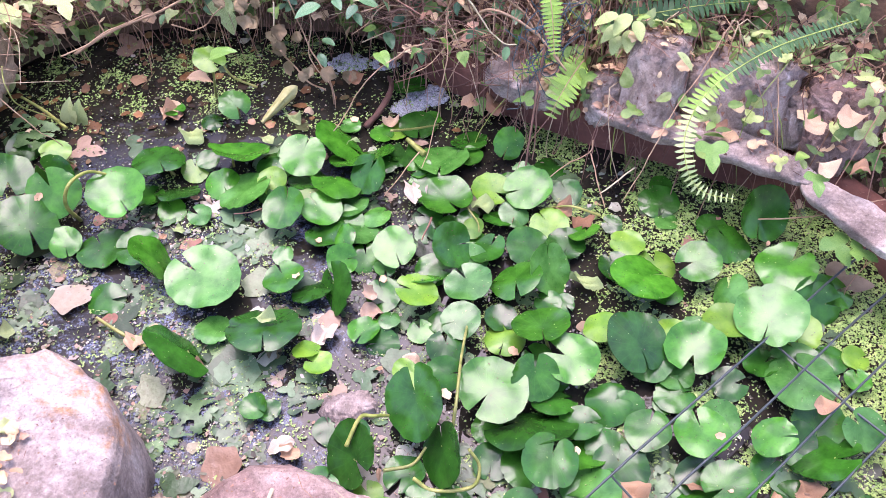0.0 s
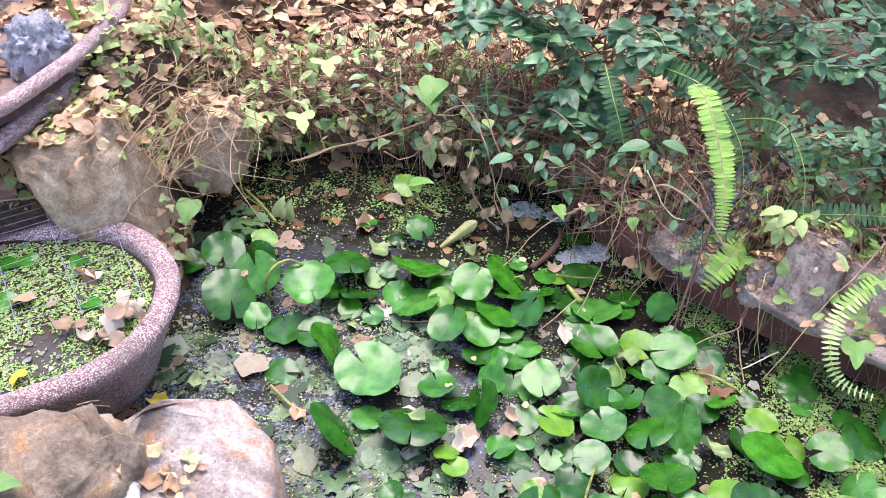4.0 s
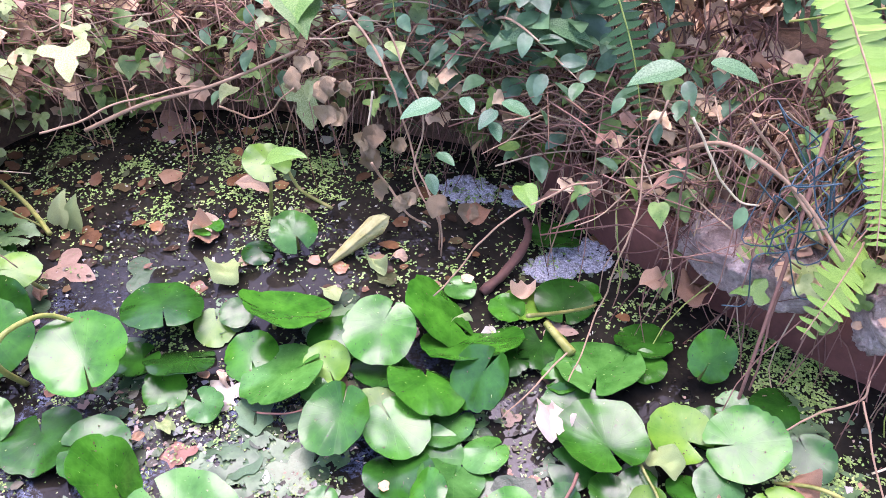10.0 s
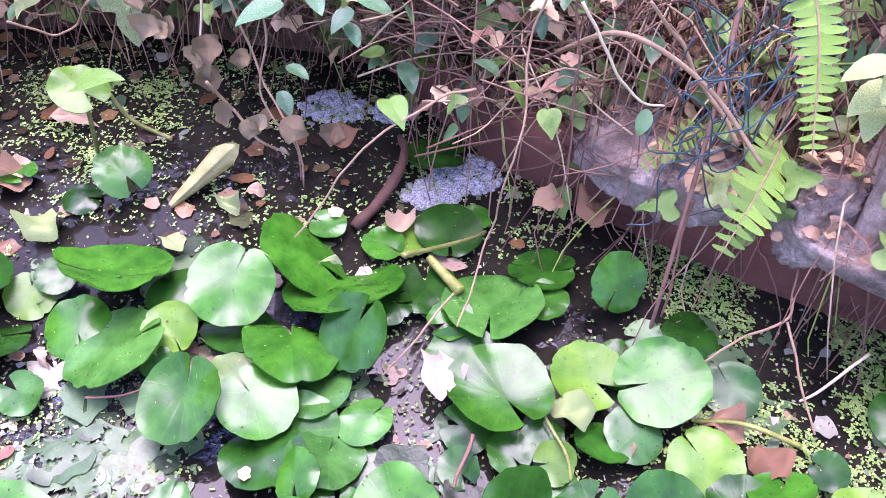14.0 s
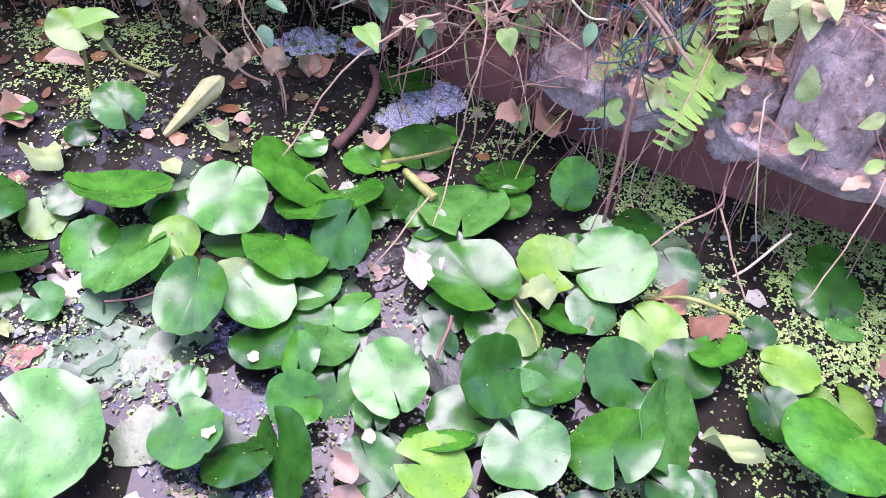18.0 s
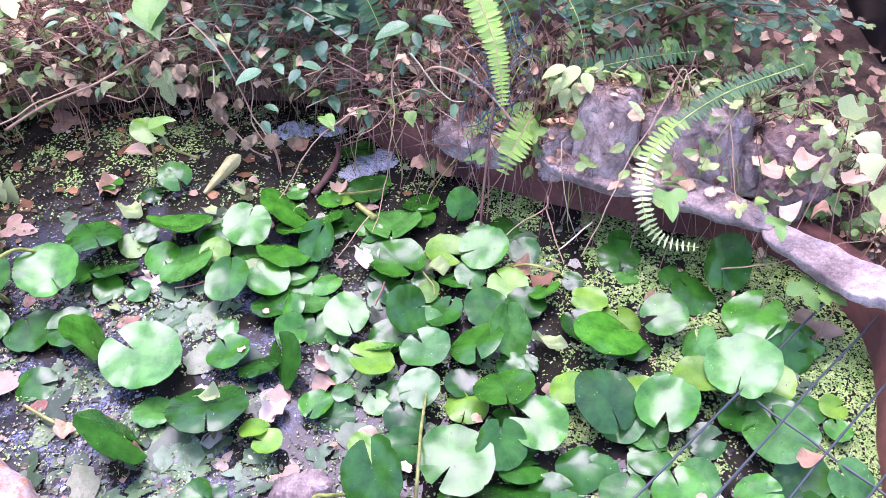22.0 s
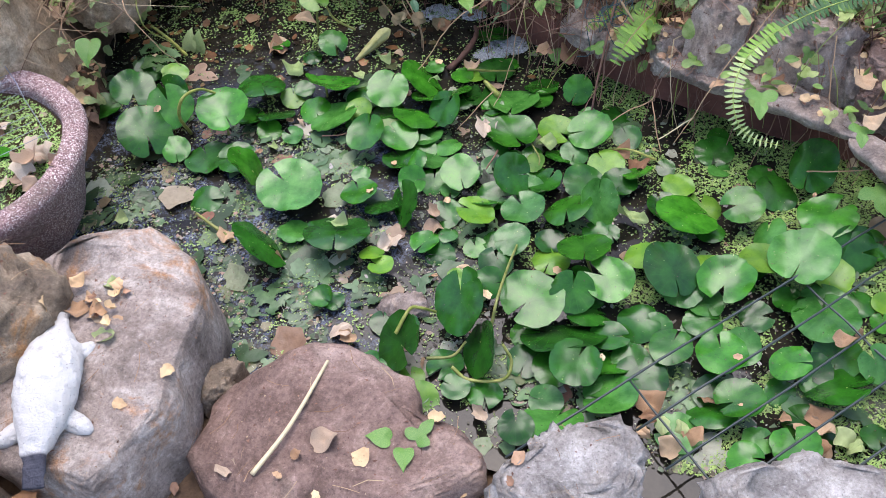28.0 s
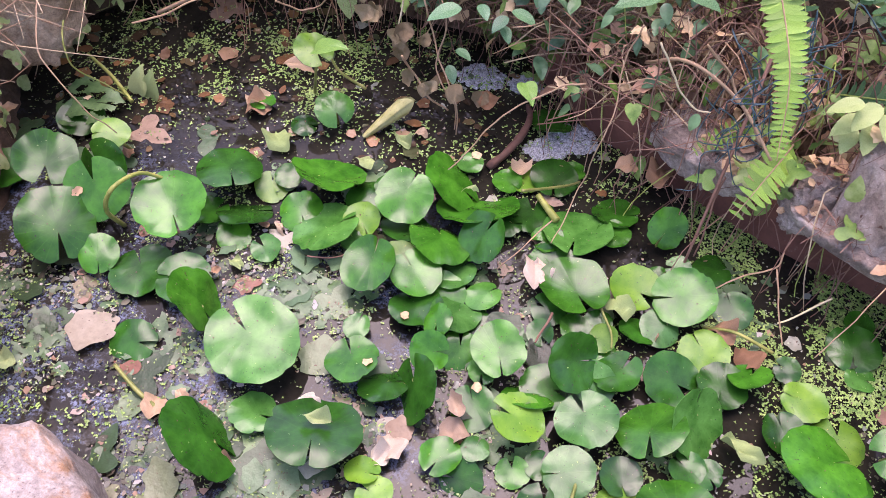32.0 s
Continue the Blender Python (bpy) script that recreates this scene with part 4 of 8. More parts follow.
pad(0.571, -0.454, 0.040, 0.0336, -42, 21, 171, young=True)
pad(0.888, -0.553, 0.040, 0.0596, 95, 17, 133, shade=2)
pad(0.649, -0.515, 0.030, 0.0387, 79, 16, -126, shade=2)
pad(0.385, -0.591, 0.060, 0.0559, -129, 9, -89)
pad(0.453, -0.566, 0.055, 0.0401, 91, 37, -65)
pad(0.515, -0.529, 0.055, 0.0465, 152, 13, -107)
pad(0.467, -0.467, 0.060, 0.0478, -86, 17, 106)
pad(0.264, -0.629, 0.080, 0.0611, 91, 44, -148, shade=1)
pad(0.309, -0.699, 0.045, 0.0504, 95, 54, -164, shade=1)
pad(0.166, -0.705, 0.050, 0.0510, -51, 46, -148, shade=1)
pad(0.472, -0.713, 0.060, 0.0470, 70, 12, -13, shade=1)
pad(0.525, -0.635, 0.030, 0.0353, 4, 10, 126, shade=1)
pad(0.484, -0.590, 0.025, 0.0402, 20, 23, 72, shade=1)
pad(0.443, -0.628, 0.020, 0.0798, -174, 36, 100, shade=1)
pad(0.306, -0.496, 0.030, 0.0339, 98, 17, -78, shade=1)
pad(0.629, -0.647, 0.040, 0.0384, 68, 10, 156)
pad(0.711, -0.657, 0.050, 0.0471, 98, 14, 145)
pad(0.738, -0.742, 0.050, 0.0398, -154, 16, 142)
pad(0.820, -0.661, 0.050, 0.0353, -10, 27, 171)
pad(0.899, -0.686, 0.030, 0.0552, -20, 40, 126, shade=1)
pad(0.823, -0.807, 0.040, 0.0385, 98, 18, 152)
pad(0.746, -0.838, 0.040, 0.0296, 2, 13, 171)
pad(0.535, -0.756, 0.030, 0.0466, 177, 25, 128, shade=2)
pad(0.443, -0.806, 0.020, 0.0556, 60, 24, 103, shade=2)
pad(0.954, -0.395, 0.030, 0.0412, 5, 39, -93, shade=1)
pad(0.699, -0.752, 0.020, 0.0423, 1, 24, 119, shade=1)
pad(0.958, -0.646, 0.050, 0.0331, 127, 32, -97, shade=2)
pad(-0.469, -0.183, 0.070, 0.0518, 125, 35, -58)
pad(-0.433, -0.272, 0.030, 0.0330, -68, 21, -57)
pad(-0.605, 0.021, 0.030, 0.0578, 9, 1, -57, sunk=True)
pad(-0.291, -0.277, 0.020, 0.0435, -170, 3, -62, shade=1)
pad(-0.133, -0.264, 0.004, 0.0552, 10, -4, -68, sunk=True)
pad(-0.092, -0.256, 0.003, 0.0456, 10, 3, -70, sunk=True)
pad(-0.216, -0.040, 0.012, 0.0327, 9, 3, -68, sunk=True)
pad(0.108, -0.316, 0.040, 0.0289, 10, 33, -78)
pad(0.511, -0.052, 0.006, 0.0438, 10, -4, -96, sunk=True)
pad(0.948, -0.449, 0.008, 0.0334, -8, 1, -129, sunk=True)
pad(0.665, -0.725, 0.006, 0.0341, 8, 6, -103, sunk=True)
pad(0.526, -0.687, 0.021, 0.0369, 8, -28, -93)
pad(0.305, -0.560, 0.050, 0.0319, 7, 27, -79, shade=1)
pad(0.090, -0.532, 0.030, 0.0247, 164, -4, -68, young=True)
pad(-0.129, -0.593, 0.002, 0.0631, 7, -6, -56, sunk=True)
pad(-0.044, -0.610, 0.003, 0.0386, -74, -1, -59, sunk=True)
pad(-0.037, -0.555, 0.003, 0.0437, 7, -6, -61, sunk=True)
pad(0.387, -0.835, 0.040, 0.0293, 97, 17, -82, shade=1)
pad(0.513, -0.762, 0.004, 0.0304, 8, 6, -92, sunk=True)
pad(-0.458, -0.408, 0.004, 0.0410, 27, 6, -57, sunk=True)
pad(-0.453, -0.435, 0.004, 0.0360, 10, 6, -52, sunk=True)
pad(0.118, -0.152, 0.004, 0.0383, 6, -6, -74, sunk=True)
pad(0.200, 0.200, 0.013, 0.0385, 6, -14, -86, shade=1)
pad(0.254, 0.097, 0.012, 0.0206, 6, -6, -90)
pad(-0.226, 0.086, 0.010, 0.0245, 6, 3, -56, shade=1)
pad(0.396, -0.193, 0.016, 0.0294, 6, -25, -109, shade=1)
pad(-0.143, -0.230, 0.003, 0.0508, 6, -4, -44, sunk=True)
pad(-0.059, -0.239, 0.002, 0.0391, 6, 1, -50, sunk=True)
pad(-0.700, -0.171, 0.020, 0.0416, 27, 6, -55, sunk=True)
pad(-0.569, -0.348, 0.003, 0.0385, 27, -3, -55, sunk=True)
pad(-0.542, -0.451, 0.003, 0.0369, 27, -6, -53, sunk=True)
pad(0.066, -0.562, 0.002, 0.0486, 7, -6, -66, sunk=True)
pad(0.392, -0.745, 0.003, 0.0349, 8, -4, -83, sunk=True)
pad(0.448, -0.823, 0.004, 0.0280, 8, -3, -87, sunk=True)
pad(0.557, -0.619, 0.003, 0.0281, 8, -6, -95, sunk=True)
pad(0.779, -0.547, 0.012, 0.0301, 7, 16, -108, shade=1)
pad(-0.162, -0.664, 0.002, 0.0405, 7, -6, -52, sunk=True)
pad(-0.210, -0.399, 0.002, 0.0352, 7, 6, -57, sunk=True)


def fill_pads(n, seed):
    """Smaller leaves that fill the gaps between the large ones."""
    rnd = random.Random(seed)
    have = [(o.matrix_world.translation.copy(), max(o.dimensions.x, o.dimensions.y) / 2) for o in scene.objects if o.name.startswith("lily_pad")]
    made = tries = 0
    while made < n and tries < 6000:
        tries += 1
        x, y, r = rnd.uniform(-0.35, 1.02), rnd.uniform(-0.80, 0.12), rnd.uniform(0.02, 0.044)
        if shore_distance(x, y) > -0.06 or (x < 0.12 and y < -0.22 and rnd.random() < 0.96) or (x + y > 0.5 and rnd.random() < 0.6) or (y > -0.02 and rnd.random() < 0.9):
            continue
        if any(math.hypot(c.x - x, c.y - y) < 0.42 * (r + q) for c, q in have):
            continue
        z = rnd.uniform(0.008, 0.022)
        have.append((Vector((x, y, z)), r))
        made += 1
        pad(x, y, z, r, rnd.uniform(0, 360), rnd.uniform(-10, 25), rnd.uniform(-130, -50), young=rnd.random() < 0.15, shade=rnd.choice((0, 1, 1, 1, 2)))


fill_pads(105, 3)
_pr = random.Random(77)
for _ in range(44):
    while True:
        _x, _y = _pr.uniform(-0.6, 1.0), _pr.uniform(-0.8, 0.33)
        if shore_distance(_x, _y) < -0.05 and not (_y > -0.05 and _x < 0.35) and _x > -0.38:
            break
    if _pr.random() < 0.6:
        pad(_x, _y, _pr.uniform(0.001, 0.004), _pr.uniform(0.03, 0.062), _pr.uniform(0, 360), _pr.uniform(-3, 3), 0, sunk=True)
    elif _x > 0.1:
        pad(_x, _y, _pr.uniform(0.005, 0.012), _pr.uniform(0.014, 0.03), _pr.uniform(0, 360), _pr.uniform(-12, 12), -90, shade=_pr.choice((0, 1, 2)))


def stalk(points, r, label, material=M_STALK):
    vv, ff = tube_data([Vector(p) + wob(Vector(p), 16, 0.005 if r < 0.0025 else 0.0, 2) for p in open_curve(points, 30)], r, r * 0.7, 7)
    ob = new("bent_stalk", mesh_of("bent_stalk", vv, ff, material))
    return tagged(ob, label, "stalk")


stalk([(-0.435, -0.195, 0.000), (-0.425, -0.226, 0.080), (-0.404, -0.219, 0.130), (-0.392, -0.166, 0.110), (-0.367, -0.144, 0.080)], 0.0042, "thick pale stalk arching over the pads")
stalk([(0.159, -0.698, 0.060), (0.180, -0.665, 0.090), (0.202, -0.666, 0.100), (0.221, -0.644, 0.060)], 0.0035, "pale bent lily stalk above pads")
stalk([(0.322, -0.670, 0.060), (0.329, -0.631, 0.100), (0.334, -0.525, 0.060), (0.349, -0.394, 0.020), (0.356, -0.364, 0.020)], 0.003, "long pale stalk lying across the pads")
stalk([(0.263, -0.734, 0.030), (0.295, -0.749, 0.020), (0.354, -0.746, 0.030), (0.365, -0.721, 0.050), (0.349, -0.708, 0.080)], 0.0035, "pale looped lily stalk on water")
stalk([(0.216, -0.723, 0.030), (0.260, -0.712, 0.030), (0.282, -0.692, 0.050)], 0.0032, "short pale stalk among pads")
stalk([(-0.535, 0.050, 0.020), (-0.592, 0.092, 0.030), (-0.645, 0.116, 0.050)], 0.0042, "pale straight stalk leaning in the water")
stalk([(-0.149, 0.207, 0.000), (-0.201, 0.218, 0.020), (-0.220, 0.220, 0.060)], 0.0032, "green stalk of a young leaf")
stalk([(0.244, -0.023, 0.020), (0.205, 0.022, 0.020)], 0.007, "thick green broken lily stalk")
stalk([(0.185, -0.059, 0.120), (0.217, -0.012, 0.080), (0.252, 0.039, 0.040), (0.268, 0.077, 0.010)], 0.0028, "pale straw stalk over the pads")
stalk([(-0.227, -0.488, 0.000), (-0.274, -0.470, 0.020), (-0.324, -0.440, 0.020)], 0.004, "yellow-green stalk at the surface")
stalk([(0.593, -0.177, 0.010), (0.537, -0.163, 0.020), (0.491, -0.155, 0.005)], 0.003, "pale green stalk on duckweed")
stalk([(-0.003, -0.995, 0.080), (0.034, -0.905, 0.084), (0.059, -0.775, 0.072)], 0.0042, "pale dry stalk lying on the red slab", M_STRAW)
stalk([(0.305, 0.079, 0.350), (0.294, 0.071, 0.280), (0.290, 0.012, 0.200), (0.267, -0.007, 0.100), (0.257, -0.053, 0.060), (0.245, -0.091, 0.050)], 0.0013, "thin vine stem crossing over the pads", M_STEM)
stalk([(0.245, 0.108, 0.200), (0.192, 0.098, 0.180), (0.139, 0.075, 0.150), (0.097, 0.051, 0.100), (0.053, 0.014, 0.050)], 0.0016, "thin vine stem crossing over the pads", M_STEM)
stalk([(0.239, -0.055, 0.060), (0.207, -0.102, 0.050), (0.171, -0.142, 0.020)], 0.0013, "thin vine stem crossing over the pads", M_STEM)
stalk([(0.265, -0.202, 0.030), (0.259, -0.233, 0.030), (0.252, -0.258, 0.030)], 0.0022, "red-brown twig lying on the pads", M_STEM_RED)
stalk([(0.578, -0.063, 0.100), (0.574, -0.077, 0.080), (0.523, -0.096, 0.060), (0.481, -0.118, 0.040)], 0.0016, "thin vine stem crossing over the pads", M_STEM)
stalk([(0.577, -0.077, 0.080), (0.587, -0.117, 0.060), (0.600, -0.174, 0.030)], 0.0015, "thin vine stem crossing over the pads", M_STEM)
stalk([(0.601, 0.018, 0.220), (0.607, 0.002, 0.150), (0.592, -0.018, 0.100), (0.580, -0.077, 0.080)], 0.0015, "thin vine stem crossing over the pads", M_STEM_RED)
stalk([(0.474, 0.019, 0.150), (0.470, -0.015, 0.080), (0.466, -0.039, 0.020)], 0.0018, "dark dry stem dipping into the pond", M_STEM_RED)
stalk([(0.509, 0.045, 0.200), (0.444, 0.088, 0.280), (0.397, 0.069, 0.340)], 0.0024, "dry brown branch leaning on the bank", M_STEM)
stalk([(0.328, 0.066, 0.360), (0.342, 0.089, 0.250), (0.351, 0.059, 0.120)], 0.0014, "thin vine stem crossing over the pads", M_STEM_RED)
stalk([(0.333, 0.041, 0.360), (0.367, 0.036, 0.300), (0.401, 0.040, 0.260), (0.428, 0.046, 0.250)], 0.0016, "pale twisted dry tendril", M_STRAW)
stalk([(0.663, -0.095, 0.060), (0.614, -0.128, 0.040), (0.594, -0.137, 0.030)], 0.0018, "pale dry stem over the duckweed", M_STRAW)
stalk([(-0.061, 0.149, 0.150), (-0.047, 0.170, 0.100), (-0.015, 0.156, 0.060), (0.016, 0.161, 0.030)], 0.0022, "tan dry stalk bent to the water", M_STEM)
stalk([(-0.080, 0.243, 0.200), (-0.086, 0.205, 0.120)], 0.0018, "upright straw stem at the bank", M_STRAW)
stalk([(-0.282, 0.173, 0.200), (-0.252, 0.213, 0.150), (-0.166, 0.156, 0.250)], 0.0016, "thin pinkish stem over the water", M_STEM)
stalk([(-0.123, -0.191, 0.020), (-0.088, -0.189, 0.020), (-0.064, -0.173, 0.020), (-0.049, -0.144, 0.020)], 0.0014, "thin brown stem among pads", M_STEM_RED)
stalk([(0.339, -0.176, 0.030), (0.352, -0.212, 0.030), (0.359, -0.250, 0.040)], 0.002, "olive stalk among the pads")
stalk([(0.825, 0.052, 0.300), (0.737, -0.076, 0.250), (0.670, -0.178, 0.200), (0.614, -0.244, 0.120)], 0.0012, "thin vine stem crossing over the pads", M_STEM)
stalk([(0.904, -0.008, 0.250), (0.890, -0.108, 0.220), (0.895, -0.169, 0.160)], 0.0013, "thin dry stem on the slate", M_STEM)
stalk([(0.717, 0.022, 0.250), (0.708, -0.055, 0.200), (0.755, -0.133, 0.120)], 0.0013, "thin dry stem on the slate", M_STEM_RED)
stalk([(0.868, -0.218, 0.050), (0.959, -0.243, 0.090), (1.029, -0.243, 0.120), (1.137, -0.220, 0.120)], 0.0014, "thin vine stem crossing over the pads", M_STEM)
stalk([(-0.449, 0.016, 0.240), (-0.376, 0.057, 0.260), (-0.343, 0.114, 0.250), (-0.313, 0.184, 0.220)], 0.0016, "pale dry twig over the dark water", M_STEM)
stalk([(-0.601, 0.069, 0.300), (-0.553, -0.079, 0.260), (-0.487, -0.124, 0.200), (-0.452, -0.110, 0.120)], 0.0013, "thin vine stem crossing over the pads", M_STEM)
stalk([(-0.592, 0.037, 0.200), (-0.580, -0.005, 0.160), (-0.563, 0.013, 0.100), (-0.523, 0.030, 0.050)], 0.0016, "green stem arching over the dark water")


# ---- what floats between the pads ----
def duckweed(name, label, n, inside, density, z, material, seed):
    rnd = random.Random(seed)
    tmpl = []
    for s in range(4):
        V, F = [], []
        for q in range((1, 2, 3, 3)[s]):
            cx, cy = (0, 0) if q == 0 else (0.9 * math.cos(2.2 * q + s), 0.9 * math.sin(2.2 * q + s))
            F.append(tuple(len(V) + i for i in range(6)))
            V += [(cx + 0.55 * math.cos(i * 1.047) * (1.15 if i % 3 == 0 else 1), cy + 0.5 * math.sin(i * 1.047), 0.08 * math.sin(i * 2 + q) + 0.1 * q) for i in range(6)]
        tmpl.append((np.array(V), F))
    places, tries = [], 0
    while len(places) < n and tries < n * 12:
        tries += 1
        x, y = inside(rnd)
        if x is None or rnd.random() > density(x, y):
            continue
        s = rnd.uniform(0.0017, 0.0034)
        m = Matrix.Translation((x, y, z + rnd.uniform(0, 0.003))) @ Euler((rnd.gauss(0, 0.12), rnd.gauss(0, 0.12), rnd.uniform(0, 6.3))).to_matrix().to_4x4() @ Matrix.Scale(s, 4)
        places.append((rnd.randrange(4), m))
    ob = scatter(name, tmpl, places, material)
    return tagged(ob, label, "duckweed", kind="stuff")


M_ROT = dead_mat("rotting_leaf", [(0.0, srgb(40, 52, 34)), (0.35, srgb(64, 92, 58)), (0.62, srgb(100, 130, 92)), (0.8, srgb(136, 94, 76)), (0.9, srgb(158, 134, 112)), (1.0, srgb(150, 158, 138))], True, 0.3)


def in_pond(rnd):
    x, y = rnd.uniform(-0.75, 1.12), rnd.uniform(-0.86, 0.43)
    return (x, y) if shore_distance(x, y) < -0.004 else (None, None)


def pond_density(x, y):
    right = smooth((x + y * 0.55 - 0.28) / 0.35)
    far = smooth((y - 0.08) / 0.15) * smooth((0.1 - x) / 0.3) * 0.5
    clump = smooth((noise.fractal(Vector((x * 9, y * 9, 4)), 0.8, 2, 4) + 0.42 - 0.5 * (1 - right)) / 0.5)
    edge = smooth((x - 0.93) / 0.1) * 0.8
    front = smooth((-0.35 - y) / 0.2) * smooth((x - 0.15) / 0.3) * 0.9
    return min(1.0, clump * (0.8 * right + far + 0.16 + front) + edge)


duckweed("duckweed", "loose duckweed on the dark water under the bank", 2600, in_pond, lambda x, y: smooth((y - 0.02) / 0.1) * smooth((noise.fractal(Vector((x * 8, y * 8, 7)), 0.8, 2, 4) + 0.25) / 0.5), 0.001, M_DUCK_DEEP, 13)
duckweed("duckweed", "pale green duckweed drifting in clumps on the pond", 27000, in_pond, pond_density, 0.001, M_DUCK, 3)


def debris(name, label, n, inside, size, z, material, seed, density=None, leaves=None):
    rnd = random.Random(seed)
    tmpl = [(v * np.array((1, 1, 0.15)), f) for v, f in leaves or []]
    for s in range(6):
        k = 7
        ring = [(math.cos(i * 6.283 / k) * rnd.uniform(0.5, 1.0), math.sin(i * 6.283 / k) * rnd.uniform(0.25, 0.8), rnd.uniform(-0.08, 0.12)) for i in range(k)]
        tmpl.append((np.array([(0, 0, 0.05)] + ring), [(0, 1 + i, 1 + (i + 1) % k) for i in range(k)]))
    places = []
    while len(places) < n:
        x, y = inside(rnd)
        if x is None or (density and rnd.random() > density(x, y)):
            continue
        s = rnd.uniform(*size) * rnd.choice((0.5, 0.7, 1.0))
        m = Matrix.Translation((x, y, z + rnd.uniform(0, 0.003))) @ Euler((rnd.gauss(0, 0.1), rnd.gauss(0, 0.1), rnd.uniform(0, 6.3))).to_matrix().to_4x4() @ Matrix.Scale(s, 4)
        places.append((rnd.randrange(len(leaves or tmpl)), m))
    return tagged(scatter(name, tmpl, places, material), label, "debris", kind="stuff")


def left_water(x, y):
    front = 0.8 * smooth((-0.58 - y) / 0.1)
    return max(front, (0.25 + 0.75 * smooth((0.45 - x) / 0.4)) * (0.12 + 0.88 * smooth((0.02 - y) / 0.22))) * smooth((noise.fractal(Vector((x * 7, y * 7, 9)), 0.8, 2, 4) + 0.35) / 0.5)


debris("pond_debris", "scraps of rotting leaf floating on the pond", 4200, in_pond, (0.003, 0.011), 0.0012, M_DEBRIS, 8, left_water)


debris("sunken_leaves", "pale rotting leaf pieces lying in the water", 290, in_pond, (0.03, 0.085), 0.0010, M_ROT, 9, left_water, T_DEADLEAF + T_LOBED)


M_SOAKED = dead_mat("soaked_leaf", [(0.0, srgb(44, 36, 28)), (0.3, srgb(76, 60, 44)), (0.6, srgb(118, 84, 56)), (0.75, srgb(80, 88, 58)), (0.92, srgb(150, 108, 70)), (1.0, srgb(166, 138, 110))], True, 0.25)


def back_water(x, y):
    return smooth((y + 0.05) / 0.12) * smooth((0.35 - x) / 0.3) + 0.03


debris("brown_pond_leaves", "soaked brown leaves and scraps under the bank", 190, in_pond, (0.012, 0.042), 0.002, M_SOAKED, 28, back_water, T_DEADLEAF + T_OVAL)


def crumbs(n, seed):
    """Tiny pale bits of weed and seed all over the still water."""
    rnd, places = random.Random(seed), []
    tmpl = [(np.array([(-1, -0.4, 0), (0.2, -0.7, 0.1), (1, 0.1, 0), (0.1, 0.8, 0.1)]), [(0, 1, 2, 3)]), (np.array([(-1, -0.2, 0), (1, -0.25, 0), (1, 0.2, 0.1), (-1, 0.25, 0.1)]), [(0, 1, 2, 3)]), (np.array([(-0.7, -0.6, 0), (0.8, -0.3, 0.1), (0.1, 0.9, 0)]), [(0, 1, 2)])]
    while len(places) < n:
        x, y = in_pond(rnd)
        if x is None or rnd.random() > 0.25 + 0.75 * left_water(x, y):
            continue
        m = Matrix.Translation((x, y, 0.0015 + rnd.uniform(0, 0.003))) @ Euler((rnd.gauss(0, 0.15), rnd.gauss(0, 0.15), rnd.uniform(0, 6.3))).to_matrix().to_4x4() @ Matrix.Scale(rnd.uniform(0.0008, 0.0030), 4)
        places.append((rnd.randrange(3), m))
    tagged(scatter("pond_crumbs", tmpl, places, M_CRUMB), "tiny pale bits of weed on the water", "debris", kind="stuff")


M_CRUMB = dead_mat("weed_crumbs", [(0.0, srgb(60, 72, 40)), (0.35, srgb(108, 138, 66)), (0.7, srgb(150, 174, 102)), (0.9, srgb(176, 178, 160)), (1.0, srgb(150, 118, 92))], True, 0.5)
crumbs(21000, 19)


def dead_leaf(x, y, z, size, az, pitch=0, roll=0, which=0, material=None, label="dry tan leaf lying curled", wide=1.0):
    V, F = T_CRUMPLED[which]
    ob = new("dead_leaf", mesh_of("dead_leaf", V, F, material or M_DEAD))
    ob.matrix_world = at(x, y, z, size * 0.85, az, pitch, roll, wide)
    return tagged(ob, label, "leaf", "fallen leaves")


def foam(x, y, r, seed):
    rnd = random.Random(seed)
    bm = bmesh.new()
    for _ in range(230):
        a, d = rnd.uniform(0, 6.3), r * rnd.random() ** 0.7
        s = rnd.uniform(0.0012, 0.0062)
        bmesh.ops.create_icosphere(bm, subdivisions=1, radius=s, matrix=Matrix.Translation((x + d * math.cos(a), y + d * math.sin(a) * 0.7, 0.0)) @ Matrix.Diagonal((1.4, 1.4, 0.8, 1)))
    ob = part("pond_foam", bm, M_FOAM)
    tagged(ob, "patch of white bubbly foam on the pond", "foam")


dead_leaf(0.234, -0.168, 0.034, 0.084, 100, 0, 0, 1, M_CREAM, "crisp tan dead leaf floating on the pond", 0.8)
dead_leaf(0.344, -0.175, 0.023, 0.057, 20, 0, 0, 2, M_DEAD_PALE, "pale green fallen leaf on the pond", 1.0)
dead_leaf(0.153, 0.060, 0.009, 0.055, 52, 0, 0, 5, M_DEAD, "dry tan leaf curled on the pond", 1.0)
dead_leaf(-0.008, 0.124, 0.009, 0.033, 202, 0, 0, 3, M_DEAD, "dry tan leaf curled on the pond", 1.0)
dead_leaf(-0.310, 0.211, 0.023, 0.072, 10, 0, 0, 1, M_DEAD, "tan boat-shaped leaf on the water", 0.5)
dead_leaf(-0.338, 0.102, 0.007, 0.058, 46, 0, 0, 0, M_DEAD, "dry tan leaf curled on the pond", 1.0)
dead_leaf(0.086, -0.029, 0.063, 0.034, 10, 0, 0, 3, M_DEAD_PALE, "dry tan leaf curled on the pond", 0.45)
dead_leaf(0.389, 0.104, 0.053, 0.06, 281, 0, 0, 2, M_DEAD, "dry lobed leaf on the brown edging", 1.0)
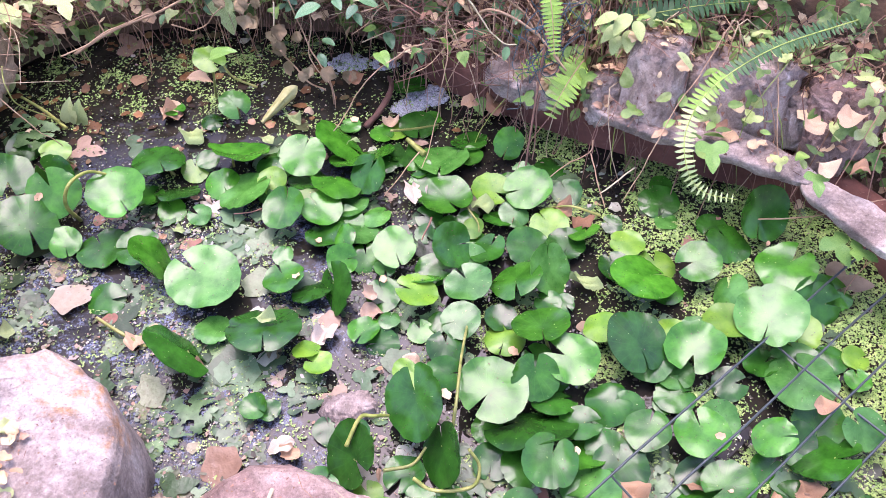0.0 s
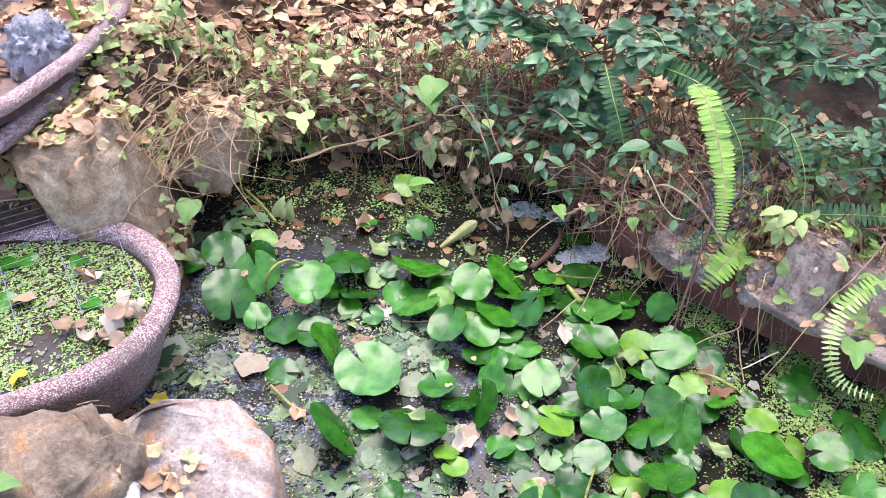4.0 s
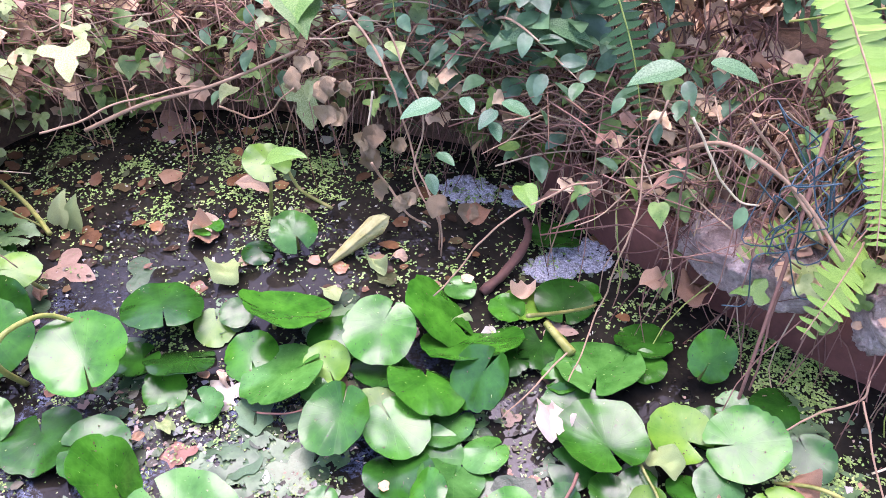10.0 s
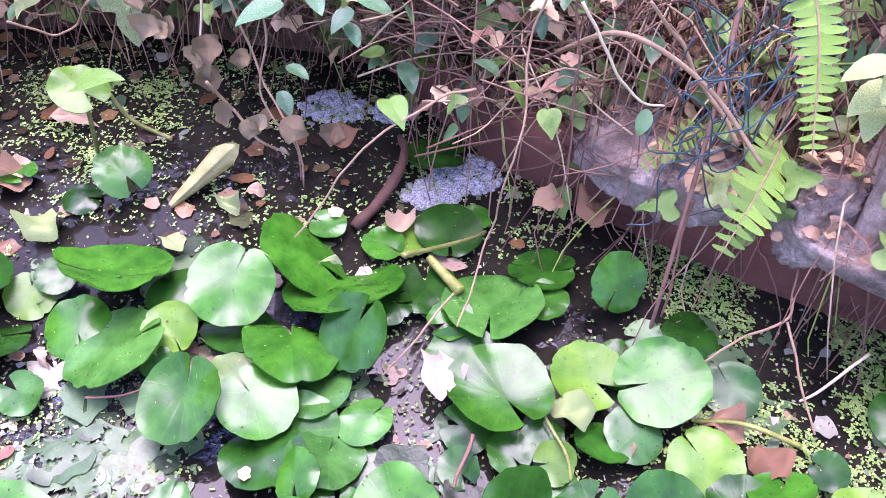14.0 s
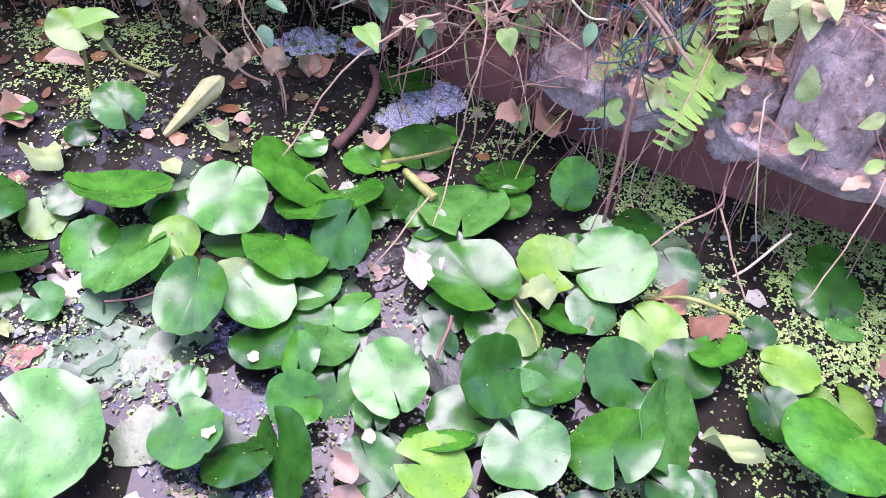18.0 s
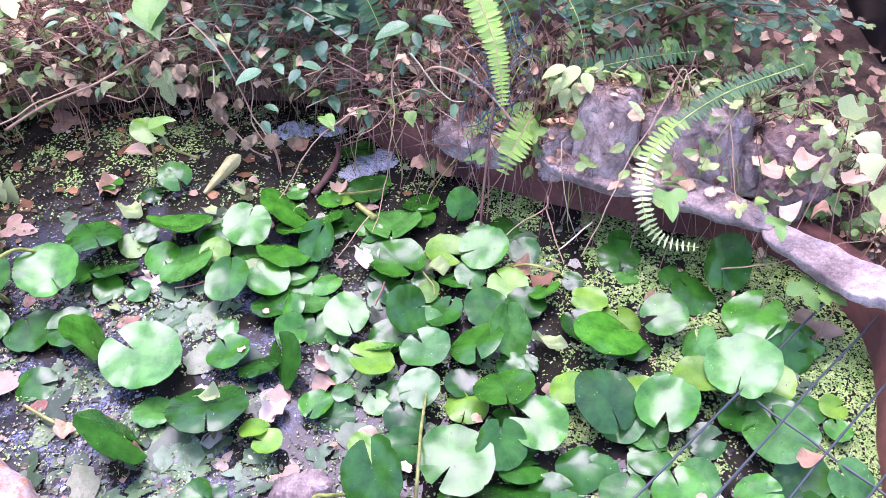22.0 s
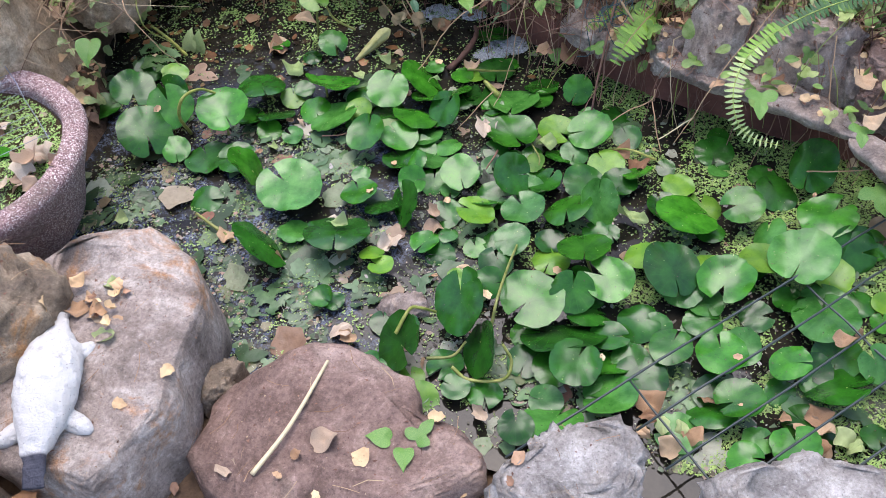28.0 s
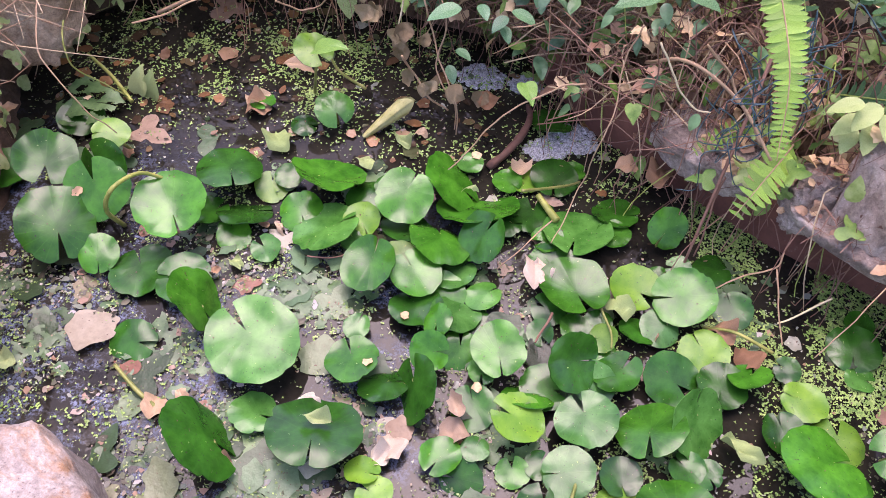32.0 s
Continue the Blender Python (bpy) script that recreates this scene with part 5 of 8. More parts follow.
dead_leaf(0.318, 0.058, 0.083, 0.052, 30, 0, 0, 1, M_DEAD, "dry tan leaf curled on the pond", 1.0)
dead_leaf(0.397, -0.064, 0.007, 0.044, 266, 0, 0, 4, M_DEAD, "dry tan leaf curled on the pond", 1.0)
dead_leaf(0.541, -0.161, 0.007, 0.056, 184, 0, 0, 2, M_DEAD, "dry tan leaf curled on the pond", 0.8)
dead_leaf(0.420, -0.208, 0.009, 0.042, 88, 0, 0, 0, M_DEAD, "dry tan leaf curled on the pond", 0.3)
dead_leaf(-0.028, 0.080, 0.009, 0.057, 150, 0, 0, 2, M_DEAD_PALE, "rolled pale leaf half open", 0.4)
dead_leaf(0.090, 0.178, 0.033, 0.052, 109, 0, 0, 0, M_DEAD, "dry tan leaf curled on the pond", 1.0)
dead_leaf(-0.271, 0.047, 0.011, 0.065, 328, 0, 0, 2, M_DEAD_PALE, "dry tan leaf curled on the pond", 1.0)
dead_leaf(-0.077, 0.006, 0.023, 0.05, 139, 0, 0, 1, M_DEAD_PALE, "dry tan leaf curled on the pond", 1.0)
dead_leaf(0.166, -0.435, 0.007, 0.054, 84, 0, 0, 2, M_CREAM, "pale cream dead leaf on the pond", 1.0)
dead_leaf(0.080, -0.702, 0.007, 0.05, 148, 0, 0, 5, M_DEAD, "dry tan leaf curled on the pond", 1.0)
dead_leaf(0.011, -0.458, 0.053, 0.054, 190, 0, 0, 0, M_DEAD_PALE, "dry tan leaf curled on the pond", 0.4)
dead_leaf(0.579, -0.772, 0.023, 0.048, 343, 18, 1, 3, M_DEAD, "dry tan leaf curled on the pond", 1.0)
dead_leaf(0.621, -0.808, 0.023, 0.043, 91, 12, -5, 1, M_DEAD_PALE, "dry tan leaf curled on the pond", 1.0)
dead_leaf(0.658, -0.813, 0.023, 0.044, 45, 10, -3, 4, M_DEAD, "dry tan leaf curled on the pond", 1.0)
dead_leaf(0.647, -0.836, 0.023, 0.048, 149, -1, -20, 4, M_DEAD, "dry tan leaf curled on the pond", 1.0)
dead_leaf(0.653, -0.803, 0.023, 0.037, 99, -1, 12, 3, M_DEAD_PALE, "dry tan leaf curled on the pond", 1.0)
dead_leaf(0.845, -0.776, 0.023, 0.04, 147, 7, 18, 3, M_DEAD, "dry tan leaf curled on the pond", 1.0)
dead_leaf(0.864, -0.810, 0.023, 0.045, 119, 8, -10, 2, M_DEAD, "dry tan leaf curled on the pond", 1.0)
dead_leaf(0.864, -0.776, 0.023, 0.038, 41, -4, -18, 0, M_DEAD, "dry tan leaf curled on the pond", 1.0)
dead_leaf(0.914, -0.784, 0.023, 0.045, 143, 9, 20, 4, M_DEAD_PALE, "dry tan leaf curled on the pond", 1.0)
dead_leaf(0.826, -0.779, 0.023, 0.035, 358, 14, 10, 2, M_DEAD, "dry tan leaf curled on the pond", 1.0)
dead_leaf(0.907, -0.793, 0.023, 0.04, 34, -11, -8, 3, M_DEAD_PALE, "dry tan leaf curled on the pond", 1.0)
dead_leaf(0.580, -0.797, 0.023, 0.034, 323, -8, 20, 3, M_DEAD, "dry tan leaf curled on the pond", 1.0)
dead_leaf(0.884, -0.800, 0.023, 0.04, 182, -3, -9, 3, M_DEAD, "dry tan leaf curled on the pond", 1.0)
dead_leaf(0.803, -0.746, 0.023, 0.03, 324, 17, 0, 4, M_DEAD, "dry tan leaf curled on the pond", 1.0)
dead_leaf(0.906, -0.628, 0.063, 0.042, 101, 0, 0, 2, M_DEAD, "dry tan leaf curled on the pond", 1.0)
dead_leaf(0.522, -0.339, 0.015, 0.082, -20, 0, 0, 0, M_DEAD_PALE, "dry tan leaf curled on the pond", 0.5)
dead_leaf(0.251, -0.374, 0.023, 0.054, 31, 0, 0, 5, M_DEAD_PALE, "dry tan leaf curled on the pond", 0.4)
dead_leaf(0.101, -0.937, 0.072, 0.055, 117, 0, 0, 2, M_CREAM, "dry leaf on the red slab", 1.0)
dead_leaf(-0.058, -0.974, 0.072, 0.041, 298, 0, 0, 4, M_CREAM, "small dry leaf on the slab edge", 1.0)
dead_leaf(0.058, -0.957, 0.072, 0.023, 121, 0, 0, 0, M_DEAD, "dry tan leaf curled on the pond", 1.0)
dead_leaf(-0.288, -0.806, 0.176, 0.06, 169, 0, 0, 1, M_DEAD, "dry leaf beside the ornament", 1.0)
dead_leaf(-0.263, -0.820, 0.176, 0.049, 148, 0, 0, 3, M_DEAD, "dry leaf beside the ornament", 1.0)
dead_leaf(-0.366, -0.801, 0.176, 0.046, 13, 0, 0, 0, M_DEAD, "dry leaf beside the ornament", 1.0)
dead_leaf(-0.259, -0.843, 0.176, 0.049, 182, 0, 0, 5, M_DEAD_PALE, "pale lobed leaf on the tan slab", 1.0)
dead_leaf(-0.327, -0.747, 0.176, 0.036, 42, 0, 0, 2, M_DEAD_PALE, "pale leaf scrap on the tan slab", 1.0)
dead_leaf(-0.351, -1.094, 0.103, 0.078, 345, 0, 0, 2, M_DEAD, "dry tan leaf curled on the pond", 1.0)
dead_leaf(-0.545, -0.539, 0.014, 0.055, 9, 0, 0, 2, M_YELLOW, "yellow fallen leaf at the pond edge", 1.0)
dead_leaf(-0.512, -1.006, 0.153, 0.063, 147, 0, 0, 2, M_DEAD, "dry tan leaf curled on the pond", 1.0)
dead_leaf(-0.584, -0.532, 0.213, 0.067, 78, 0, 0, 5, M_CREAM, "crumpled pale leaf in the basin", 1.0)
dead_leaf(-0.573, -0.507, 0.203, 0.054, 210, 0, 0, 4, M_CREAM, "crumpled pale leaf in the basin", 1.0)
dead_leaf(-0.699, -0.537, 0.193, 0.05, 348, 0, 0, 0, M_CREAM, "crumpled pale leaf in the basin", 1.0)
dead_leaf(-0.552, -0.555, 0.193, 0.044, 150, 0, 0, 4, M_CREAM, "crumpled pale leaf in the basin", 1.0)
dead_leaf(-0.560, -0.474, 0.208, 0.036, 98, 0, 0, 3, M_CREAM, "crumpled pale leaf in the basin", 1.0)
dead_leaf(-0.575, -0.491, 0.188, 0.063, 195, -11, -4, 5, M_CREAM, "large pale tan leaf curled on the basin", 1.0)
dead_leaf(-0.628, -0.463, 0.188, 0.073, 4, -5, 16, 3, M_CREAM, "large pale tan leaf curled on the basin", 1.0)
dead_leaf(-0.631, -0.574, 0.188, 0.054, 86, -14, 9, 5, M_CREAM, "large pale tan leaf curled on the basin", 1.0)
dead_leaf(-0.516, -0.505, 0.188, 0.054, 148, 10, 3, 5, M_CREAM, "large pale tan leaf curled on the basin", 1.0)
dead_leaf(-0.648, -0.518, 0.188, 0.05, 217, -1, -7, 1, M_CREAM, "large pale tan leaf curled on the basin", 1.0)
dead_leaf(-0.605, -0.552, 0.188, 0.053, 31, -12, -17, 3, M_CREAM, "large pale tan leaf curled on the basin", 1.0)
dead_leaf(-0.631, -0.418, 0.188, 0.055, 304, 8, -10, 1, M_CREAM, "large pale tan leaf curled on the basin", 1.0)
dead_leaf(-0.596, -0.451, 0.188, 0.068, 279, 4, -18, 3, M_CREAM, "large pale tan leaf curled on the basin", 1.0)
dead_leaf(-0.582, -0.537, 0.188, 0.054, 164, 3, -5, 1, M_CREAM, "large pale tan leaf curled on the basin", 1.0)
dead_leaf(-0.697, -0.401, 0.188, 0.068, 149, -12, 13, 1, M_CREAM, "large pale tan leaf curled on the basin", 1.0)
dead_leaf(-1.242, -0.426, 0.243, 0.076, 244, 5, -8, 1, M_CREAM, "large pale tan leaf curled on the basin", 1.0)
dead_leaf(-1.225, -0.495, 0.243, 0.065, 210, -8, 8, 3, M_CREAM, "large pale tan leaf curled on the basin", 1.0)
dead_leaf(-1.192, -0.464, 0.243, 0.054, 215, -14, -6, 1, M_CREAM, "large pale tan leaf curled on the basin", 1.0)
dead_leaf(-0.794, -0.477, 0.183, 0.074, 227, 0, 0, 1, M_DEAD, "tan leaf on the duckweed", 1.0)
dead_leaf(-0.768, -0.373, 0.183, 0.099, 331, 0, 0, 3, M_DEAD, "brown leaf on the duckweed", 0.5)
dead_leaf(-0.761, -0.780, 0.183, 0.103, 110, 0, 0, 4, M_CREAM, "large tan leaf on the duckweed", 1.0)
dead_leaf(-0.688, -0.651, 0.183, 0.051, 255, 0, 0, 1, M_YELLOW, "yellow leaf on the duckweed", 1.0)
dead_leaf(-1.063, -0.661, 0.183, 0.051, 16, 0, 0, 0, M_DEAD, "dry tan leaf curled on the pond", 1.0)
dead_leaf(-1.012, -0.635, 0.183, 0.051, 130, 0, 0, 2, M_DEAD, "dry tan leaf curled on the pond", 1.0)
dead_leaf(-0.834, -0.806, 0.183, 0.04, 124, 0, 0, 4, M_DEAD, "dry tan leaf curled on the pond", 1.0)
dead_leaf(-0.739, -0.692, 0.183, 0.046, 106, 0, 0, 1, M_DEAD, "dry tan leaf curled on the pond", 1.0)
dead_leaf(-1.171, -0.485, 0.273, 0.109, 213, 0, 0, 2, M_DEAD, "dry leaves caught on the basin edge", 1.0)
dead_leaf(-1.209, -0.516, 0.273, 0.082, 72, 0, 0, 2, M_DEAD, "dry leaves caught on the basin edge", 1.0)
dead_leaf(-1.270, -0.546, 0.253, 0.082, 26, 0, 0, 2, M_DEAD, "dry leaves caught on the basin edge", 1.0)
dead_leaf(-1.179, 0.003, 0.428, 0.046, 289, 0, 0, 0, M_DEAD, "dry tan leaf curled on the pond", 1.0)
dead_leaf(-1.052, -0.044, 0.428, 0.059, 291, 0, 0, 3, M_DEAD, "dry tan leaf curled on the pond", 1.0)
dead_leaf(-1.049, -0.021, 0.433, 0.049, 334, 0, 0, 5, M_DEAD, "dry tan leaf curled on the pond", 1.0)
dead_leaf(-1.082, -0.128, 0.428, 0.038, 20, 0, 0, 3, M_DEAD, "dry tan leaf curled on the pond", 1.0)
dead_leaf(-0.982, 0.189, 0.453, 0.052, 198, 0, 0, 0, M_DEAD_PALE, "dry tan leaf curled on the pond", 1.0)
dead_leaf(-1.086, 0.181, 0.443, 0.048, 220, 0, 0, 1, M_DEAD, "dry tan leaf curled on the pond", 1.0)
dead_leaf(0.930, -0.142, 0.228, 0.058, 293, 0, 0, 0, M_DEAD, "round tan leaf on the bank", 1.0)
dead_leaf(0.997, -0.176, 0.243, 0.059, 84, 0, 0, 2, M_DEAD, "dry tan leaf curled on the pond", 1.0)
dead_leaf(1.071, -0.238, 0.253, 0.058, 151, 0, 0, 5, M_DEAD, "dry tan leaf curled on the pond", 1.0)
dead_leaf(1.083, -0.255, 0.253, 0.066, 241, 0, 0, 5, M_DEAD_PALE, "dry tan leaf curled on the pond", 1.0)
dead_leaf(1.124, -0.155, 0.273, 0.08, 161, 0, 0, 3, M_DEAD_PALE, "pale drying leaf on the bank", 1.0)
dead_leaf(1.082, -0.169, 0.273, 0.068, 270, 0, 0, 1, M_DEAD_PALE, "pale drying leaf on the bank", 1.0)
dead_leaf(1.056, -0.080, 0.283, 0.081, 335, 0, 0, 5, M_DEAD_PALE, "pale drying leaf on the bank", 1.0)
dead_leaf(0.957, -0.258, 0.213, 0.047, 137, 0, 0, 2, M_DEAD, "dry tan leaf curled on the pond", 1.0)
dead_leaf(1.020, -0.243, 0.223, 0.047, 200, 0, 0, 3, M_DEAD, "dry tan leaf curled on the pond", 1.0)
dead_leaf(0.174, -0.400, 0.014, 0.054, 120, 1, -5, 5, M_CREAM, "dry cream leaf caught between the pads", 0.8)
dead_leaf(0.090, -0.458, 0.014, 0.054, 245, -4, -6, 0, M_CREAM, "dry cream leaf caught between the pads", 0.6)
dead_leaf(0.066, -0.667, 0.014, 0.058, 205, 1, -7, 1, M_CREAM, "dry cream leaf caught between the pads", 1.0)
dead_leaf(0.207, -0.711, 0.014, 0.025, 274, 3, 0, 1, M_DEAD, "dry brown leaf caught between the pads", 0.6)
dead_leaf(0.338, -0.826, 0.014, 0.049, 134, -2, -8, 5, M_CREAM, "dry cream leaf caught between the pads", 0.8)
dead_leaf(0.617, -0.763, 0.014, 0.072, 139, -2, -3, 2, M_DEAD, "dry brown leaf caught between the pads", 0.8)
dead_leaf(0.680, -0.715, 0.014, 0.048, 321, 3, -6, 4, M_DEAD, "dry brown leaf caught between the pads", 0.8)
dead_leaf(0.842, -0.739, 0.014, 0.037, 343, 4, 8, 1, M_CREAM, "dry cream leaf caught between the pads", 0.6)
dead_leaf(0.872, -0.752, 0.014, 0.049, 126, 7, 0, 0, M_DEAD, "dry brown leaf caught between the pads", 1.0)
dead_leaf(0.258, -0.522, 0.014, 0.039, 153, -8, 1, 4, M_DEAD, "dry brown leaf caught between the pads", 1.0)
dead_leaf(0.956, -0.567, 0.014, 0.04, 159, 8, -2, 3, M_CREAM, "dry cream leaf caught between the pads", 0.8)
dead_leaf(-0.195, -0.130, 0.014, 0.036, 306, 1, 5, 3, M_DEAD, "dry brown leaf caught between the pads", 0.6)
dead_leaf(0.250, -0.149, 0.014, 0.062, 119, 1, 0, 0, M_CREAM, "dry cream leaf caught between the pads", 0.6)
dead_leaf(0.540, -0.206, 0.014, 0.055, 23, 6, 0, 4, M_DEAD, "dry brown leaf caught between the pads", 1.0)
dead_leaf(-0.054, -0.417, 0.014, 0.053, 331, 7, 2, 1, M_CREAM, "dry cream leaf caught between the pads", 1.0)
dead_leaf(-0.244, -0.501, 0.014, 0.058, 100, -6, 5, 1, M_DEAD, "dry brown leaf caught between the pads", 1.0)
dead_leaf(-0.225, -0.450, 0.014, 0.039, 323, 6, 0, 1, M_DEAD, "dry brown leaf caught between the pads", 0.8)
dead_leaf(-0.110, -0.530, 0.014, 0.046, 223, 2, -2, 2, M_DEAD, "dry brown leaf caught between the pads", 0.6)
dead_leaf(0.074, -0.468, 0.014, 0.055, 31, -1, 0, 4, M_CREAM, "dry cream leaf caught between the pads", 1.0)
dead_leaf(-0.485, -0.068, 0.014, 0.041, 121, -5, 2, 1, M_DEAD, "dry brown leaf caught between the pads", 0.8)
dead_leaf(-0.306, 0.121, 0.014, 0.059, 235, -8, -7, 2, M_DEAD, "dry brown leaf caught between the pads", 1.0)
dead_leaf(-0.259, -0.257, 0.014, 0.025, 42, 1, 2, 0, M_DEAD, "dry brown leaf caught between the pads", 0.8)
dead_leaf(-0.199, -0.155, 0.014, 0.032, 147, 2, -4, 5, M_DEAD, "dry brown leaf caught between the pads", 0.8)
dead_leaf(-0.239, -0.214, 0.014, 0.042, 317, -6, 1, 4, M_DEAD_PALE, "pale green leaf scrap among the pads", 0.6)
dead_leaf(-0.472, -0.461, 0.014, 0.042, 227, 1, -4, 2, M_DEAD_PALE, "pale green leaf scrap among the pads", 0.8)
dead_leaf(0.415, -0.079, 0.014, 0.047, 306, -3, 2, 4, M_DEAD, "dry brown leaf caught between the pads", 0.6)
dead_leaf(0.199, -0.530, 0.014, 0.027, 186, -7, 6, 1, M_DEAD, "dry brown leaf caught between the pads", 0.8)
foam(0.050, 0.293, 0.045, 1)
foam(0.133, 0.291, 0.03, 2)
foam(0.238, 0.181, 0.05, 3)
foam(0.198, 0.141, 0.035, 4)



# ---- brown edging along the water ----
def edging():
    pts = closed_curve(SHORE, 240)
    run = [p for p in pts if p[0] > 0.16 and p[1] > -0.75 and not (p[1] < -0.6 and p[0] < 0.9)]
    run.sort(key=lambda p: math.atan2(p[1] + 0.5, p[0] - 0.3), reverse=True)
    verts, faces = [], []
    prof = [(0.0, -0.2), (0.002, 0.02), (0.006, 0.075), (0.012, 0.085), (0.04, 0.088), (0.05, 0.08), (0.052, -0.2)]
    for i, p in enumerate(run):
        q, r = run[max(0, i - 2)], run[min(len(run) - 1, i + 2)]
        d = r - q
        out = np.array((-d[1], d[0])) / (np.hypot(*d) + 1e-9)
        if np.dot(out, p - np.array((0.3, -0.4))) < 0:
            out = -out
        for o, h in prof:
            w = noise.noise(Vector((p[0] * 14, p[1] * 14, h * 20))) * 0.006
            verts.append((p[0] + out[0] * (o + w - 0.012), p[1] + out[1] * (o + w - 0.012), h + w))
    m = len(prof)
    for i in range(len(run) - 1):
        for k in range(m - 1):
            a = i * m + k
            faces.append((a, a + m, a + m + 1, a + 1))
    ob = new("pond_edging", mesh_of("pond_edging", verts, faces, M_LINER))
    tagged(ob, "reddish brown moulded edge round the pond", "edging", kind="structure")


edging()


# ---- ferns ----
def pinna_mesh(name, material, sickle=0.12, wide=0.2):
    V, F, n = [], [], 7
    for i in range(n):
        f = i / (n - 1)
        w = wide * (1 - f) ** 0.35 * (1 + 0.2 * (i == 0))
        x = sickle * f * f
        V += [(x - w, f, 0.02 * math.sin(f * 3)), (x, f, -0.02 + 0.02 * math.sin(f * 3)), (x + w, f, 0.02 * math.sin(f * 3))]
    for i in range(n - 1):
        a = i * 3
        F += [(a, a + 1, a + 4, a + 3), (a + 1, a + 2, a + 5, a + 4)]
    return mesh_of(name, V, F, material)


PINNA = {m.name: (pinna_mesh("leaflet", m, 0.14), pinna_mesh("leaflet", m, -0.14)) for m in (M_FERN, M_FERN_PALE, M_FERN_DARK)}


def fern(points, n, width, material, label, face=(0, -0.6, 0.8), seed=0, tip=0.25, fresh=None):
    """A sword fern frond along a path, with paired leaflets lying across it."""
    rnd = random.Random(seed)
    raw = np.array(open_curve(points, 200))
    run = np.concatenate([[0], np.cumsum(np.linalg.norm(np.diff(raw, axis=0), axis=1))])
    path = [np.array([np.interp(s, run, raw[:, k]) for k in range(3)]) for s in np.linspace(0, run[-1], n)]
    top = new("fern_frond", None)
    tagged(top, label, "fern", "fern fronds on the bank")
    vv, ff = tube_data(path, 0.0016, 0.0006, 5)
    part("midrib", mesh_of("midrib", vv, ff, M_STEM if material is M_FERN else M_STEM_GREEN), None, top)
    face = Vector(face).normalized()
    for i in range(1, n - 1):
        d = (Vector(path[i + 1]) - Vector(path[i - 1])).normalized()
        side = d.cross(face).normalized()
        up = side.cross(d)
        f = i / (n - 1)
        w = width * min(1.0, 0.5 + f * 3) * (1 - (1 - tip) * max(0, (f - 0.55) / 0.45) ** 1.5)
        for s in (-1, 1):
            y = (side * s + d * 0.25 + up * rnd.uniform(-0.25, 0.15)).normalized()
            z = (up + d * rnd.uniform(-0.1, 0.25)).normalized()
            x = y.cross(z).normalized()
            z = x.cross(y)
            k = w * rnd.uniform(0.88, 1.08)
            ob = new("leaflet", PINNA[(fresh if fresh and f < 0.42 + 0.1 * rnd.random() else M_FERN if fresh and f < 0.56 + 0.12 * rnd.random() else material).name][0 if s > 0 else 1])
            ob.parent = top
            ob.matrix_basis = Matrix.Translation(path[i]) @ Matrix((x, y, z)).transposed().to_4x4() @ Matrix.Scale(k, 4)
    return top


fern([(0.39, 0.16, 0.50), (0.415, 0.04, 0.535), (0.445, -0.03, 0.50), (0.470, -0.10, 0.452), (0.480, -0.158, 0.380)], 62, 0.026, M_FERN, "bright green sword fern frond hanging over the pond", (0.1, -0.8, 0.5), 1, 0.35)
fern([(1.03, 0.02, 0.321), (0.865, -0.06, 0.32), (0.752, -0.14, 0.299), (0.709, -0.20, 0.263), (0.708, -0.25, 0.226), (0.738, -0.272, 0.186), (0.80, -0.282, 0.174)], 62, 0.021, M_FERN_PALE, "fern frond, dark green turning pale at its curled tip", (-0.2, -0.5, 0.9), 2, 0.4, M_FERN_DARK)
fern([(0.56, 0.07, 0.19), (0.543, 0.03, 0.2), (0.511, -0.03, 0.19), (0.487, -0.065, 0.155)], 16, 0.032, M_FERN, "short fern frond over the pond edge", (0.2, -0.6, 0.8), 3)
fern([(0.50, 0.12, 0.16), (0.46, 0.08, 0.17), (0.42, 0.05, 0.15)], 12, 0.018, M_FERN, "small fern frond at the slate", (0.2, -0.6, 0.8), 4)
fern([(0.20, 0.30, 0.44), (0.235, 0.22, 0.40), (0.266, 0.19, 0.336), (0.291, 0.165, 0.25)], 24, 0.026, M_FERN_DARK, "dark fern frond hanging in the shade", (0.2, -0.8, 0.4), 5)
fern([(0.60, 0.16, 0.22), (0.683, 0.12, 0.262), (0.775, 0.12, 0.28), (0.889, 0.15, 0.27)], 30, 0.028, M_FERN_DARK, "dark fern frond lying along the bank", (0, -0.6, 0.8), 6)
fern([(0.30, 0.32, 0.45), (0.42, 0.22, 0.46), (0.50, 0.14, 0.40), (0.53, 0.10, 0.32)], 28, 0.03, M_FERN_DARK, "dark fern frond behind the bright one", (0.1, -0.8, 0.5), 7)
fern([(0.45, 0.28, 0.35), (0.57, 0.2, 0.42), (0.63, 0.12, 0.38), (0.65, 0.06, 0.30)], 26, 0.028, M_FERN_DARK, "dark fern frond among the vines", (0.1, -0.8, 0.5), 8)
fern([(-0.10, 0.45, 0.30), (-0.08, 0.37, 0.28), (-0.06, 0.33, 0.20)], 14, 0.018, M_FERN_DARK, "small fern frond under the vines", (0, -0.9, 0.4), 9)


# ---- stems, vines and shrubs on the bank ----
def stems(name, label, paths, r, material, kind="stuff", sides=5):
    verts, faces = [], []
    for p in paths:
        tube_data(open_curve(p, 9), r * 1.1, r * 0.55, sides, verts, faces)
    ob = new(name, mesh_of(name, verts, faces, material))
    return tagged(ob, label, "stems", kind=kind)


